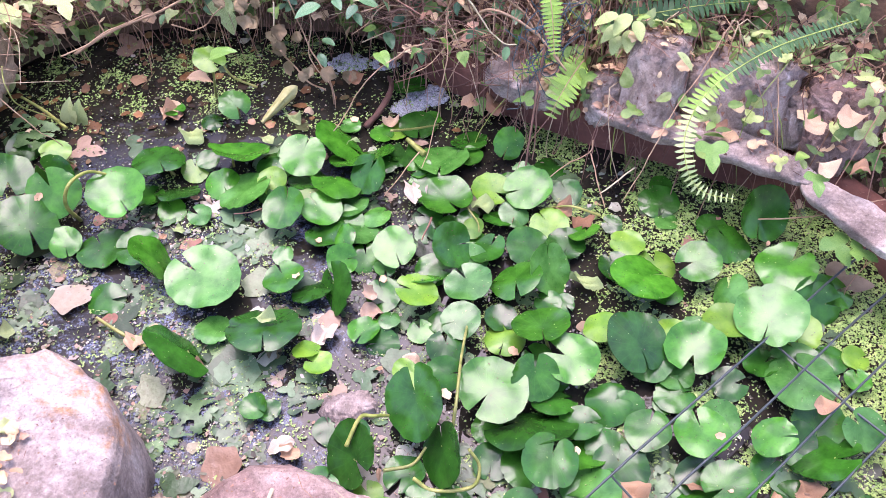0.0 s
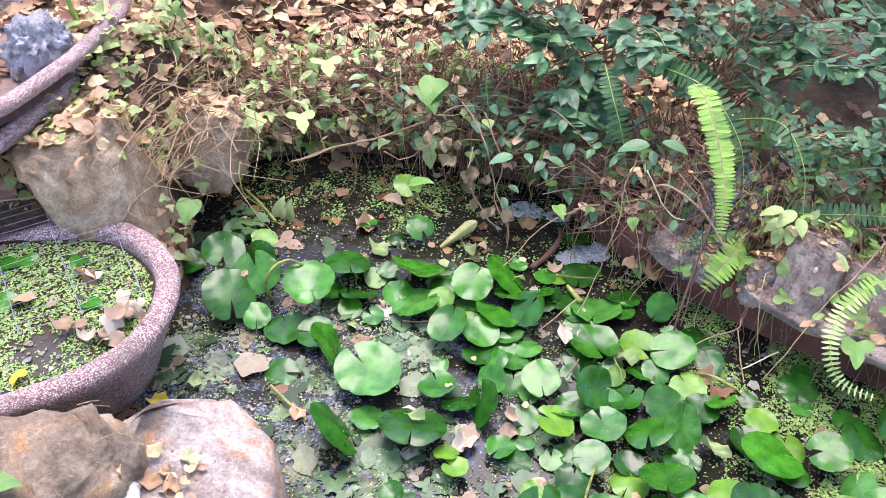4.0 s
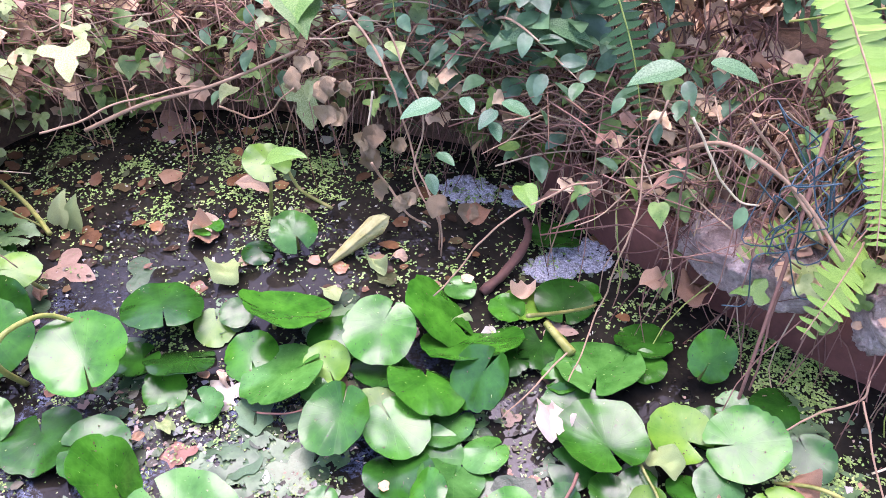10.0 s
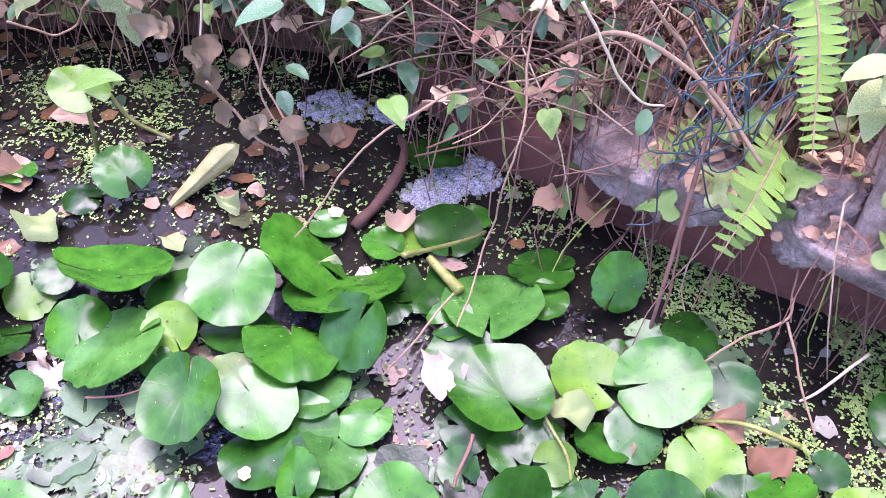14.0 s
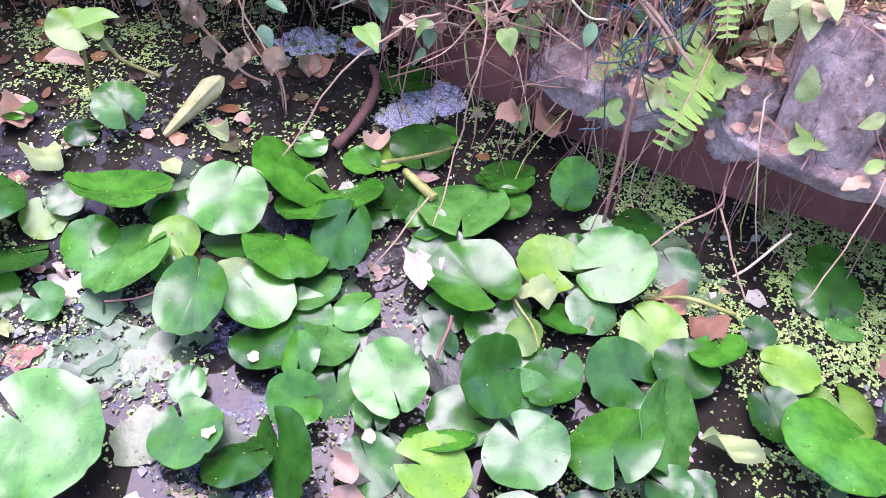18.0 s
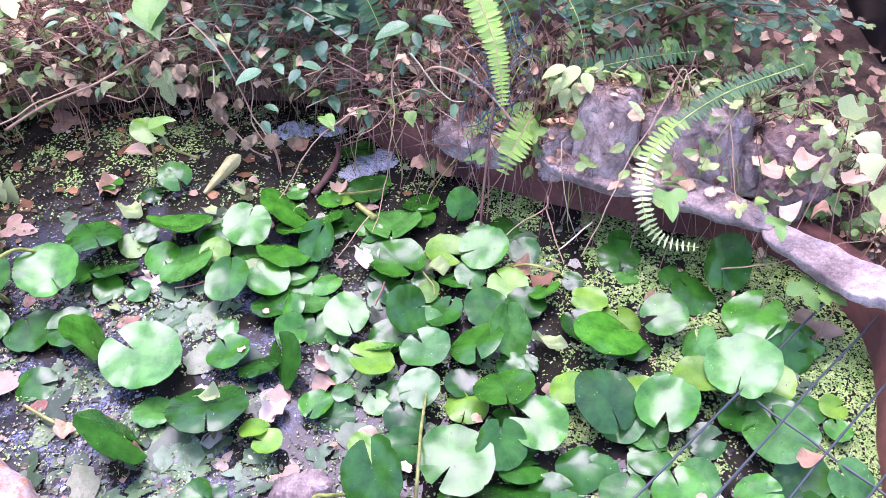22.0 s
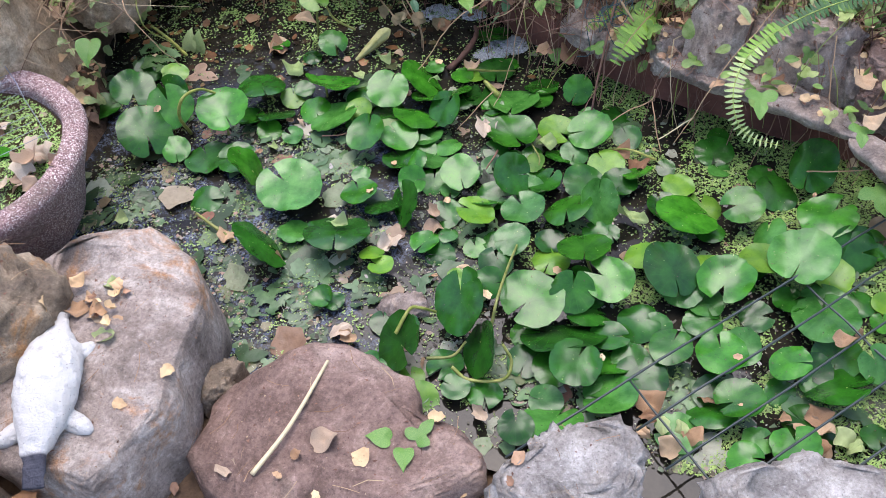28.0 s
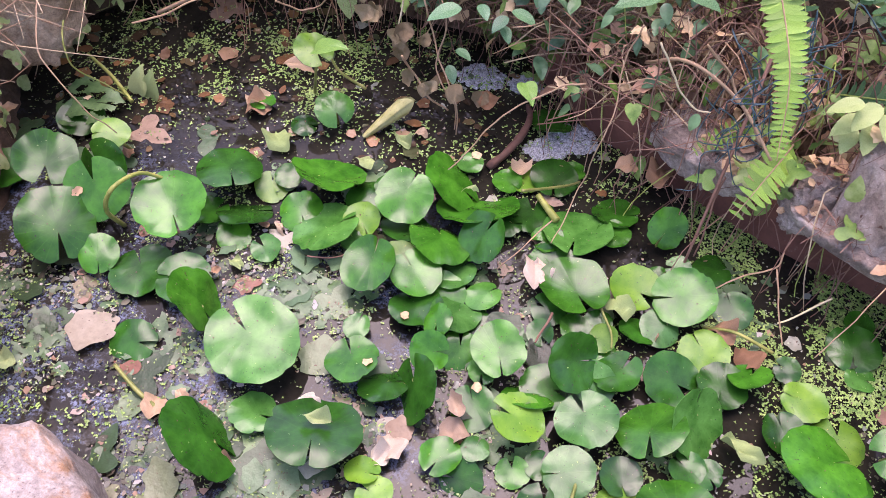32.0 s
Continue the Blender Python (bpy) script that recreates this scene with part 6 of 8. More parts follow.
def bank_point(rnd, lo, hi, inner, outer):
    """A place on the bank: somewhere between two places on the shore, so far over the water or behind it."""
    n = len(_shore)
    i = int(rnd.uniform(lo, hi) * n / len(SHORE)) % n
    p, q = _shore[i], _shore[(i + 1) % n]
    d = q - p
    out = np.array((-d[1], d[0])) / np.hypot(*d)
    k = rnd.uniform(inner, outer)
    return p[0] + out[0] * k, p[1] + out[1] * k, k


def hanging(rnd, lo, hi, n, reach, drop):
    out = []
    for _ in range(n):
        x, y, k = bank_point(rnd, lo, hi, 0.02, 0.25)
        z = ground_height(x, y) + rnd.uniform(0.0, 0.08)
        a = rnd.uniform(0, 6.3)
        e = rnd.uniform(0.3, 1.0)
        tx, ty = x + rnd.uniform(-0.12, 0.12), y - rnd.uniform(0.05, reach) * e
        out.append([(x, y, z), ((x + tx) / 2 + rnd.gauss(0, 0.03), (y + ty) / 2, z + rnd.uniform(0.02, 0.10)), (tx, ty, max(0.004, z - rnd.uniform(0, drop))),
                    (tx + 0.03 * math.cos(a), ty - rnd.uniform(0, 0.05), max(0.003, z - drop * rnd.uniform(0.4, 1.3)))])
    return out


VR = random.Random(21)


def lip_tangle(rnd, lo, hi, n):
    """Stems lying along the lip of the bank, out over the water."""
    out = []
    for _ in range(n):
        x, y, k = bank_point(rnd, lo, hi, -0.10, 0.12)
        z = rnd.uniform(0.13, 0.27) + 0.5 * max(0, k)
        a, l = rnd.gauss(0, 0.5) + rnd.choice((0, math.pi)), rnd.uniform(0.06, 0.2)
        out.append([(x + l * f * math.cos(a), y + l * f * math.sin(a) + rnd.gauss(0, 0.008), z + rnd.gauss(0, 0.012) - 0.06 * f * f) for f in (-0.5, -0.15, 0.2, 0.5)])
    return out


stems("lip_stems", "mat of thin brown stems along the bank's lip", lip_tangle(VR, 3.0, 8.6, 560), 0.0011, M_STEM_RED)
stems("lip_stems", "mat of pale dry stems along the bank's lip", lip_tangle(VR, 2.6, 8.4, 230), 0.0013, M_STEM)
stems("hanging_stems", "thin dry brown stems hanging over the water", hanging(VR, 4.6, 8.8, 420, 0.22, 0.2) + hanging(VR, 8.4, 11.3, 240, 0.18, 0.18), 0.0011, M_STEM_RED)
stems("straw_stems", "pale dry vine stems tangled on the bank", hanging(VR, 2.6, 8.6, 210, 0.24, 0.16) + hanging(VR, 8.2, 12.5, 100, 0.22, 0.18), 0.0013, M_STEM)
stems("green_vine_stems", "thin green vine stems trailing down the bank", hanging(VR, 3.0, 11.0, 70, 0.2, 0.16), 0.0012, M_STEM_GREEN)


def litter_twigs(rnd, n):
    out = []
    for _ in range(n):
        x, y = rnd.uniform(-1.1, 0.5), rnd.uniform(0.3, 1.5)
        if shore_distance(x, y) < 0.05:
            continue
        a, l = rnd.uniform(0, 6.3), rnd.uniform(0.05, 0.16)
        z = ground_height(x, y) + 0.015
        pts = [(x + l * f * math.cos(a + 0.6 * f), y + l * f * math.sin(a + 0.6 * f), z + 0.02 * math.sin(3 * f) + rnd.uniform(0, 0.015)) for f in (0, 0.4, 0.7, 1)]
        out.append(pts)
    return out


stems("litter_twigs", "dry twigs lying among fallen leaves", litter_twigs(VR, 420), 0.0014, M_STEM)


def leaves_on_bank(name, label, tmpl, n, lo, hi, inner, outer, zlo, zhi, size, material, seed, pitch=(-50, 10)):
    rnd, places = random.Random(seed), []
    while len(places) < n:
        x, y, k = bank_point(rnd, lo, hi, inner, outer)
        g = max(0.0, ground_height(x, y))
        z = g + rnd.uniform(zlo, zhi) * (1.0 if k > 0 else 1.0) + (0.10 * rnd.random() if k < 0.02 else 0)
        s = rnd.uniform(*size)
        places.append((rnd.randrange(len(tmpl)), at(x, y, z, s, rnd.gauss(-90, 60), rnd.uniform(*pitch), rnd.gauss(0, 25))))
    ob = scatter(name, tmpl, places, material)
    return tagged(ob, label, "leaves", kind="stuff")


leaves_on_bank("vine_leaves", "green lobed vine leaves trailing down the bank", T_LOBED + T_HEART, 170, 2.4, 8.4, -0.03, 0.14, 0.0, 0.12, (0.022, 0.048), M_IVY, 31)
leaves_on_bank("pale_vine_leaves", "pale green vine leaves at the bank's lip", T_LOBED + T_HEART + T_OVAL, 90, 2.2, 6.0, -0.02, 0.14, 0.02, 0.16, (0.025, 0.05), M_IVY_LIGHT, 32)
leaves_on_bank("vine_leaves", "green vine leaves creeping between the bank stones", T_LOBED + T_HEART, 330, 8.3, 12.6, 0.02, 0.42, 0.02, 0.14, (0.02, 0.045), M_IVY, 33)
leaves_on_bank("pale_vine_leaves", "pale drying leaves between the bank stones", T_OVAL + T_LOBED, 130, 8.6, 12.8, 0.09, 0.5, 0.02, 0.10, (0.018, 0.036), M_IVY_LIGHT, 34)
leaves_on_bank("dead_vine_leaves", "withered brown leaves caught in the stems", T_DEADLEAF, 230, 3.5, 11.0, -0.02, 0.25, 0.0, 0.12, (0.02, 0.045), M_LITTER, 35, (-80, 40))


def lip_leaves(name, label, tmpl, n, lo, hi, zlo, zhi, size, material, seed):
    rnd, places = random.Random(seed), []
    for _ in range(n):
        x, y, k = bank_point(rnd, lo, hi, -0.12, 0.14)
        places.append((rnd.randrange(len(tmpl)), at(x, y, rnd.uniform(zlo, zhi) + 0.4 * max(0, k), rnd.uniform(*size), rnd.gauss(-90, 50), rnd.uniform(-60, 5), rnd.gauss(0, 25))))
    return tagged(scatter(name, tmpl, places, material), label, "leaves", kind="stuff")


lip_leaves("vine_leaves", "green vine leaves hanging over the dark water", T_LOBED + T_HEART + T_OVAL, 100, 3.0, 8.4, 0.12, 0.30, (0.018, 0.04), M_IVY, 36)
lip_leaves("pale_vine_leaves", "pale green vine leaves hanging at the lip", T_LOBED + T_HEART + T_OVAL, 80, 2.8, 6.5, 0.14, 0.32, (0.018, 0.042), M_IVY_LIGHT, 39)
lip_leaves("vine_leaves", "small bright vine leaves hanging from the left bank", T_LOBED + T_HEART, 110, 1.7, 3.6, 0.08, 0.27, (0.018, 0.036), M_IVY_LIGHT, 45)
lip_leaves("dead_vine_leaves", "withered leaves hanging over the dark water", T_DEADLEAF, 130, 3.0, 8.4, 0.10, 0.28, (0.02, 0.04), M_LITTER, 37)
lip_leaves("dark_vine_leaves", "dark leaves in the shade of the bank", T_OVAL, 130, 4.5, 8.6, 0.10, 0.30, (0.025, 0.045), M_SHRUB, 38)


def litter(name, label, n, box, size, seed, dens=1.0):
    rnd, places = random.Random(seed), []
    while len(places) < n:
        x, y = rnd.uniform(box[0], box[1]), rnd.uniform(box[2], box[3])
        d = shore_distance(x, y)
        if d < 0.03 or math.hypot(x + 0.9, (y + 0.6) * 0.9) < 0.42:
            continue
        z = ground_height(x, y) + rnd.uniform(0.004, 0.03)
        places.append((rnd.randrange(6), at(x, y, z, rnd.uniform(*size), rnd.uniform(0, 360), rnd.gauss(0, 14), rnd.gauss(0, 14), rnd.uniform(0.6, 1))))
    return tagged(scatter(name, T_DEADLEAF, places, M_LITTER), label, "leaf litter", kind="stuff")


litter("leaf_litter", "tan dry leaf litter covering the slope", 3800, (-1.25, 0.5, 0.12, 1.7), (0.03, 0.062), 41)
litter("leaf_litter", "dry leaves lying round the boulder", 260, (-1.0, -0.6, -0.2, 0.4), (0.02, 0.045), 46)
litter("leaf_litter", "brown fallen leaves between the bank stones", 620, (0.3, 1.7, -0.6, 0.7), (0.022, 0.05), 42)
litter("leaf_litter", "dry leaves and scraps round the front rocks", 120, (-0.9, 0.6, -1.4, -0.72), (0.02, 0.045), 43)
litter("leaf_litter", "dry leaves under the strap plants", 420, (-2.0, -0.95, -0.5, 0.9), (0.03, 0.06), 44)


def shrub(name, label, base, balls, tmpl, n, size, material, twig, seed, pitch=(-35, 25)):
    """A shrub: twigs from its base into several clumps, with leaves along them."""
    rnd = random.Random(seed)
    top = new(name, None)
    tagged(top, label, "shrub")
    verts, faces, places = [], [], []
    per = max(1, n // 9)
    for t in range(per):
        c = balls[t % len(balls)]
        v = Vector((rnd.gauss(0, 1), rnd.gauss(0, 1), rnd.gauss(0, 1)))
        end = Vector(c[:3]) + v.normalized() * c[3] * rnd.random() ** 0.4
        b = Vector(base) + Vector((rnd.uniform(-0.08, 0.08), rnd.uniform(-0.05, 0.05), 0))
        mid = (b * 0.45 + end * 0.55) + Vector((rnd.gauss(0, 0.03), rnd.gauss(0, 0.03), 0.06))
        path = open_curve([b, mid, end], 14)
        tube_data(path, 0.0026, 0.0009, 5, verts, faces)
        for k in range(9):
            f = 13 - int(k * 0.8)
            p = path[f]
            d = Vector(path[f]) - Vector(path[f - 1])
            az = math.degrees(math.atan2(d.y, d.x)) + rnd.choice((-60, 60)) + rnd.gauss(0, 25) if k else rnd.gauss(-90, 40)
            places.append((rnd.randrange(len(tmpl)), at(p[0], p[1], p[2], rnd.uniform(*size), az, rnd.uniform(*pitch), rnd.gauss(0, 20))))
    tagged(part("branch_work", mesh_of("branch_work", verts, faces, M_STEM), None, top), kind="stuff")
    tagged(scatter("foliage", tmpl, places, material, top), kind="stuff")
    return top


shrub("shrub", "blue-green shrub with pointed oval leaves above the pond", (0.12, 0.55, 0.32), [(0.02, 0.36, 0.45, 0.10), (-0.10, 0.42, 0.45, 0.09), (0.28, 0.36, 0.46, 0.11), (0.16, 0.32, 0.33, 0.07), (0.04, 0.50, 0.60, 0.13), (0.22, 0.48, 0.62, 0.14)],
      T_OVAL, 400, (0.038, 0.066), M_SHRUB, 0.002, 51)
shrub("shrub", "low shrub with dark oval leaves over the water", (0.1, 0.42, 0.24), [(0.08, 0.30, 0.26, 0.06), (0.20, 0.27, 0.27, 0.07), (-0.04, 0.30, 0.22, 0.06)], T_OVAL, 130, (0.028, 0.045), M_SHRUB, 0.002, 52)
shrub("shrub", "small-leaved shrub with round green leaves on the bank", (0.9, 0.36, 0.2), [(0.78, 0.2, 0.36, 0.09), (0.95, 0.2, 0.36, 0.10), (1.1, 0.18, 0.33, 0.08), (0.64, 0.2, 0.36, 0.08), (0.85, 0.26, 0.45, 0.1)],
      T_ROUND, 620, (0.018, 0.03), M_SHRUB, 0.0018, 53)
shrub("shrub", "thicket of dark leaves behind the ferns", (0.45, 0.55, 0.24), [(0.42, 0.42, 0.45, 0.14), (0.6, 0.42, 0.42, 0.13), (0.5, 0.5, 0.58, 0.16), (0.75, 0.45, 0.5, 0.15)], T_OVAL + T_ROUND, 620, (0.025, 0.045), M_SHRUB, 0.002, 54)
shrub("shrub", "dense dark shrub at the back of the garden", (0.8, 0.95, 0.3), [(0.5, 0.9, 0.6, 0.22), (0.9, 0.75, 0.45, 0.2), (1.3, 0.8, 0.45, 0.22), (0.2, 1.0, 0.7, 0.22)], T_OVAL, 900, (0.035, 0.06), M_SHRUB, 0.002, 55)


# ---- strap-leaved plants beside the basins ----
def blade_mesh(bend, w):
    V, F, n = [], [], 9
    for i in range(n):
        f = i / (n - 1)
        y, z = f * math.cos(bend * f * 0.6), math.sin(f * 1.2) * (1 - 0.55 * bend * f)
        ww = w * (1 - f) ** 0.6 * min(1, 0.5 + 3 * f)
        V += [(-ww, y * 0.75, z * 0.75), (0, y * 0.75, z * 0.75 - ww * 0.5), (ww, y * 0.75, z * 0.75)]
    for i in range(n - 1):
        a = i * 3
        F += [(a, a + 1, a + 4, a + 3), (a + 1, a + 2, a + 5, a + 4)]
    return mesh_of("blade", V, F, M_BLADE)


M_BLADE = leaf_mat("striped_strap_leaf", srgb(116, 158, 74), srgb(200, 216, 150), 0.45, None, 0.25, 1.0, False, 0.45)
BLADES = [blade_mesh(b, w) for b, w in ((0.6, 0.03), (1.1, 0.035), (1.5, 0.03), (1.9, 0.04))]


def strap_plant(x, y, n, length, seed):
    rnd = random.Random(seed)
    z = ground_height(x, y) - 0.01
    top = new("strap_plant", None)
    top.location = (x, y, z)
    tagged(top, "clump of narrow striped green strap leaves", "plant", "strap plants")
    for _ in range(n):
        ob = new("blade", rnd.choice(BLADES))
        ob.parent = top
        s = length * rnd.uniform(0.6, 1.15)
        ob.matrix_basis = Matrix.Translation((rnd.gauss(0, 0.02), rnd.gauss(0, 0.02), 0)) @ Euler((rnd.uniform(-0.35, 0.25), rnd.gauss(0, 0.2), rnd.uniform(0, 6.3))).to_matrix().to_4x4() @ Matrix.Scale(s, 4)


for i, (x, y) in enumerate(((-1.42, -0.12), (-1.52, 0.08), (-1.36, 0.22), (-1.62, -0.22), (-1.5, 0.32), (-1.7, 0.12), (-1.34, 0.48), (-1.66, 0.46), (-1.85, 0.28), (-1.85, -0.1), (-1.5, 0.62), (-1.5, -0.36), (-1.7, -0.5), (-1.40, 0.02), (-1.58, -0.02), (-1.45, -0.26), (-1.62, 0.28), (-1.78, 0.0), (-1.95, 0.1), (-1.58, -0.42), (-1.46, 0.42), (-1.75, 0.36))):
    strap_plant(x, y, 42, 0.34, 60 + i)


def ground_leaves(name, label, tmpl, n, box, size, z, material, seed):
    rnd, places = random.Random(seed), []
    while len(places) < n:
        x, y = rnd.uniform(box[0], box[1]), rnd.uniform(box[2], box[3])
        if math.hypot((x + 0.95) * 0.9, y + 0.62) < 0.45 or shore_distance(x, y) < 0.02:
            continue
        places.append((rnd.randrange(len(tmpl)), at(x, y, ground_height(x, y) + rnd.uniform(*z), rnd.uniform(*size), rnd.gauss(-80, 70), rnd.uniform(-30, 20), rnd.gauss(0, 20))))
    return tagged(scatter(name, tmpl, places, material), label, "leaves", kind="stuff")


ground_leaves("vine_leaves", "green heart-shaped vine leaves among strap plants", T_HEART + T_LOBED, 560, (-2.0, -1.3, -0.6, 0.8), (0.03, 0.055), (0.03, 0.22), M_IVY, 71)
ground_leaves("vine_leaves", "small green vine leaves at the litter's edge", T_HEART + T_LOBED, 120, (-0.95, -0.55, -0.2, 0.3), (0.018, 0.035), (0.03, 0.12), M_IVY_LIGHT, 72)
ground_leaves("vine_leaves", "vines growing across the leaf litter", T_HEART + T_OVAL, 60, (-0.8, 0.3, 0.4, 0.75), (0.02, 0.04), (0.02, 0.12), M_IVY_LIGHT, 73)
ground_leaves("vine_leaves", "dark vines at the top of the slope", T_HEART + T_LOBED, 500, (-1.2, 1.2, 1.2, 2.0), (0.03, 0.06), (0.02, 0.3), M_IVY, 74)
stems("bank_twigs", "dry roots and twigs over the boulder", [[(x + VR.gauss(0, 0.06) * f, y + VR.gauss(0, 0.06) * f - 0.12 * f, z - 0.05 * f * f + 0.03 * f) for f in (0, 0.4, 0.8, 1.2)] for x, y, z in
      [(VR.uniform(-0.9, -0.6), VR.uniform(-0.1, 0.25), VR.uniform(0.24, 0.40)) for _ in range(130)]], 0.0011, M_STEM)


# ---- leaves and bits that have settled on the stones ----
from mathutils.bvhtree import BVHTree


def stone_surface():
    V, F = [], []
    for o in scene.objects:
        if o.type == "MESH" and o.name.split(".")[0] in ("boulder", "bank_stone", "ledge_stone", "edge_rock", "pond_edging", "ground"):
            base = len(V)
            V += [o.matrix_world @ v.co for v in o.data.vertices]
            F += [tuple(base + i for i in p.vertices) for p in o.data.polygons]
    return BVHTree.FromPolygons(V, F)


STONES = stone_surface()
T_CHIP = [(np.array([(-1, -0.3, 0), (0.2, -0.5, 0.15), (1, 0.05, 0), (0.1, 0.5, 0.1)]), [(0, 1, 2, 3)]), (np.array([(-1.5, -0.08, 0), (1.5, -0.1, 0.1), (1.5, 0.08, 0.15), (-1.5, 0.1, 0)]), [(0, 1, 2, 3)]),
          (np.array([(-0.7, -0.6, 0), (0.8, -0.3, 0.2), (0.1, 0.9, 0)]), [(0, 1, 2)])]

T_TWIG = [(np.array([(-1, -0.02, 0), (0, 0.02 + 0.1 * q, 0.05), (1, -0.02, 0.1), (1, 0.03, 0.1), (0, 0.07 + 0.1 * q, 0.06), (-1, 0.03, 0.02)]), [(0, 1, 4, 5), (1, 2, 3, 4)]) for q in range(3)]


def settled(name, label, tmpl, n, box, size, material, seed, lift=(0.003, 0.008), least=0.02):
    """Pieces dropped on stones and ground inside a box, lying along the surface."""
    rnd, places, tries = random.Random(seed), [], 0
    while len(places) < n and tries < n * 20:
        tries += 1
        x, y = rnd.uniform(box[0], box[1]), rnd.uniform(box[2], box[3])
        hit, normal, _, _ = STONES.ray_cast(Vector((x, y, 1.2)), Vector((0, 0, -1)))
        if hit is None or hit.z < least or normal.z < 0.3:
            continue
        turn = Vector((0, 0, 1)).rotation_difference(normal).to_matrix().to_4x4()
        m = Matrix.Translation(hit + normal * rnd.uniform(*lift)) @ turn @ Euler((rnd.gauss(0, 0.2), rnd.gauss(0, 0.2), rnd.uniform(0, 6.3))).to_matrix().to_4x4() @ Matrix.Scale(rnd.uniform(*size), 4)
        places.append((rnd.randrange(len(tmpl)), m))
    return tagged(scatter(name, tmpl, places, material), label, "leaves", kind="stuff")


PADS = [o for o in scene.objects if o.name.split(".")[0] == "lily_pad"]
PAD_TOPS = BVHTree.FromPolygons(*(lambda V, F: (V, F))([o.matrix_world @ v.co for o in PADS for v in o.data.vertices],
    [tuple(b + i for i in p.vertices) for o, b in zip(PADS, itertools.accumulate([0] + [len(o.data.vertices) for o in PADS])) for p in o.data.polygons]))


def on_pads(name, label, tmpl, n, size, material, seed, category):
    """Small pieces lying on the lily pads."""
    rnd, places = random.Random(seed), []
    while len(places) < n:
        x, y = rnd.uniform(-0.6, 1.0), rnd.uniform(-0.8, 0.15)
        hit, normal, _, _ = PAD_TOPS.ray_cast(Vector((x, y, 0.6)), Vector((0, 0, -1)))
        if hit is None or normal.z < 0.4:
            continue
        turn = Vector((0, 0, 1)).rotation_difference(normal).to_matrix().to_4x4()
        m = Matrix.Translation(hit + normal * 0.0012) @ turn @ Euler((rnd.gauss(0, 0.12), rnd.gauss(0, 0.12), rnd.uniform(0, 6.3))).to_matrix().to_4x4() @ Matrix.Scale(rnd.uniform(*size), 4)
        places.append((rnd.randrange(len(tmpl)), m))
    return tagged(scatter(name, tmpl, places, material), label, category, kind="stuff")


on_pads("pad_crumbs", "dark crumbs and bits of stem on the pads", T_CHIP, 700, (0.0006, 0.0020), M_BARK, 131, "debris")
on_pads("pad_weed", "specks of green duckweed stranded on the pads", T_CHIP, 700, (0.0006, 0.0016), M_DUCK, 132, "duckweed")
on_pads("pad_litter", "small tan leaf scraps lying on the pads", T_DEADLEAF, 14, (0.008, 0.022), M_LITTER, 133, "leaf litter")
_bank, _left, _front = (0.46, 1.15, -0.22, 0.22), (-1.1, -0.45, -0.25, 0.4), (-1.15, 0.55, -1.2, -0.72)
settled("stone_litter", "fallen tan leaves lying on the bank stones", T_DEADLEAF, 90, _bank, (0.016, 0.036), M_LITTER, 101)
settled("stone_vines", "green vine leaves spreading over the bank stones", T_LOBED + T_OVAL, 120, _bank, (0.02, 0.042), M_IVY, 102, (0.008, 0.045))
settled("stone_vines", "pale vine leaves spreading over the bank stones", T_LOBED + T_OVAL, 70, _bank, (0.02, 0.045), M_IVY_LIGHT, 103, (0.008, 0.05))
settled("stone_crumbs", "dry crumbs and twigs on the bank stones", T_CHIP, 700, _bank, (0.002, 0.007), M_STEM_RED, 104)
settled("stone_litter", "dry tan litter over the boulder and slope", T_DEADLEAF, 330, _left, (0.02, 0.055), M_LITTER, 105, (0.003, 0.02))
settled("stone_vines", "small vine leaves creeping over the boulder", T_LOBED + T_HEART, 150, _left, (0.016, 0.036), M_IVY_LIGHT, 106, (0.008, 0.05))
settled("stone_crumbs", "dry crumbs and twigs on the boulder", T_CHIP, 1200, _left, (0.003, 0.010), M_STEM, 107)
settled("slab_litter", "crisp dry leaves heaped beside the ornament", T_CRUMPLED, 11, (-0.36, -0.26, -0.82, -0.74), (0.012, 0.032), M_LITTER, 113, (0.004, 0.014), 0.1)
settled("slab_twigs", "thin dry twigs between and on the edge rocks", T_TWIG, 130, _front, (0.006, 0.028), M_STEM, 114, (0.001, 0.006), 0.0)
settled("edging_litter", "dry leaves and husks lying along the brown edging", T_DEADLEAF, 120, (0.2, 0.75, -0.10, 0.26), (0.012, 0.036), M_LITTER, 110, (0.003, 0.012))
settled("edging_twigs", "red-brown twigs and crumbs along the brown edging", T_TWIG, 420, (0.2, 0.8, -0.12, 0.26), (0.006, 0.03), M_STEM_RED, 111, (0.002, 0.02))
settled("rock_specks", "pale specks of lichen and grit on the edge rocks", T_CHIP, 500, _front, (0.0008, 0.0024), M_STEM, 112, (0.0003, 0.001), 0.03)
settled("stone_crumbs", "dry crumbs on the edge rocks", T_CHIP, 420, _front, (0.001, 0.0045), M_STEM_RED, 108, (0.0005, 0.002), 0.06)
settled("stone_litter", "dead leaves caught between the edge rocks", T_DEADLEAF, 26, _front, (0.015, 0.035), M_LITTER, 109, (0.003, 0.006), 0.0)


# ---- single vine leaves that stand out ----
M_WITHER = dead_mat("withered_leaf", [(0.0, srgb(120, 104, 78)), (0.5, srgb(152, 134, 100)), (1.0, srgb(176, 160, 124))], False)


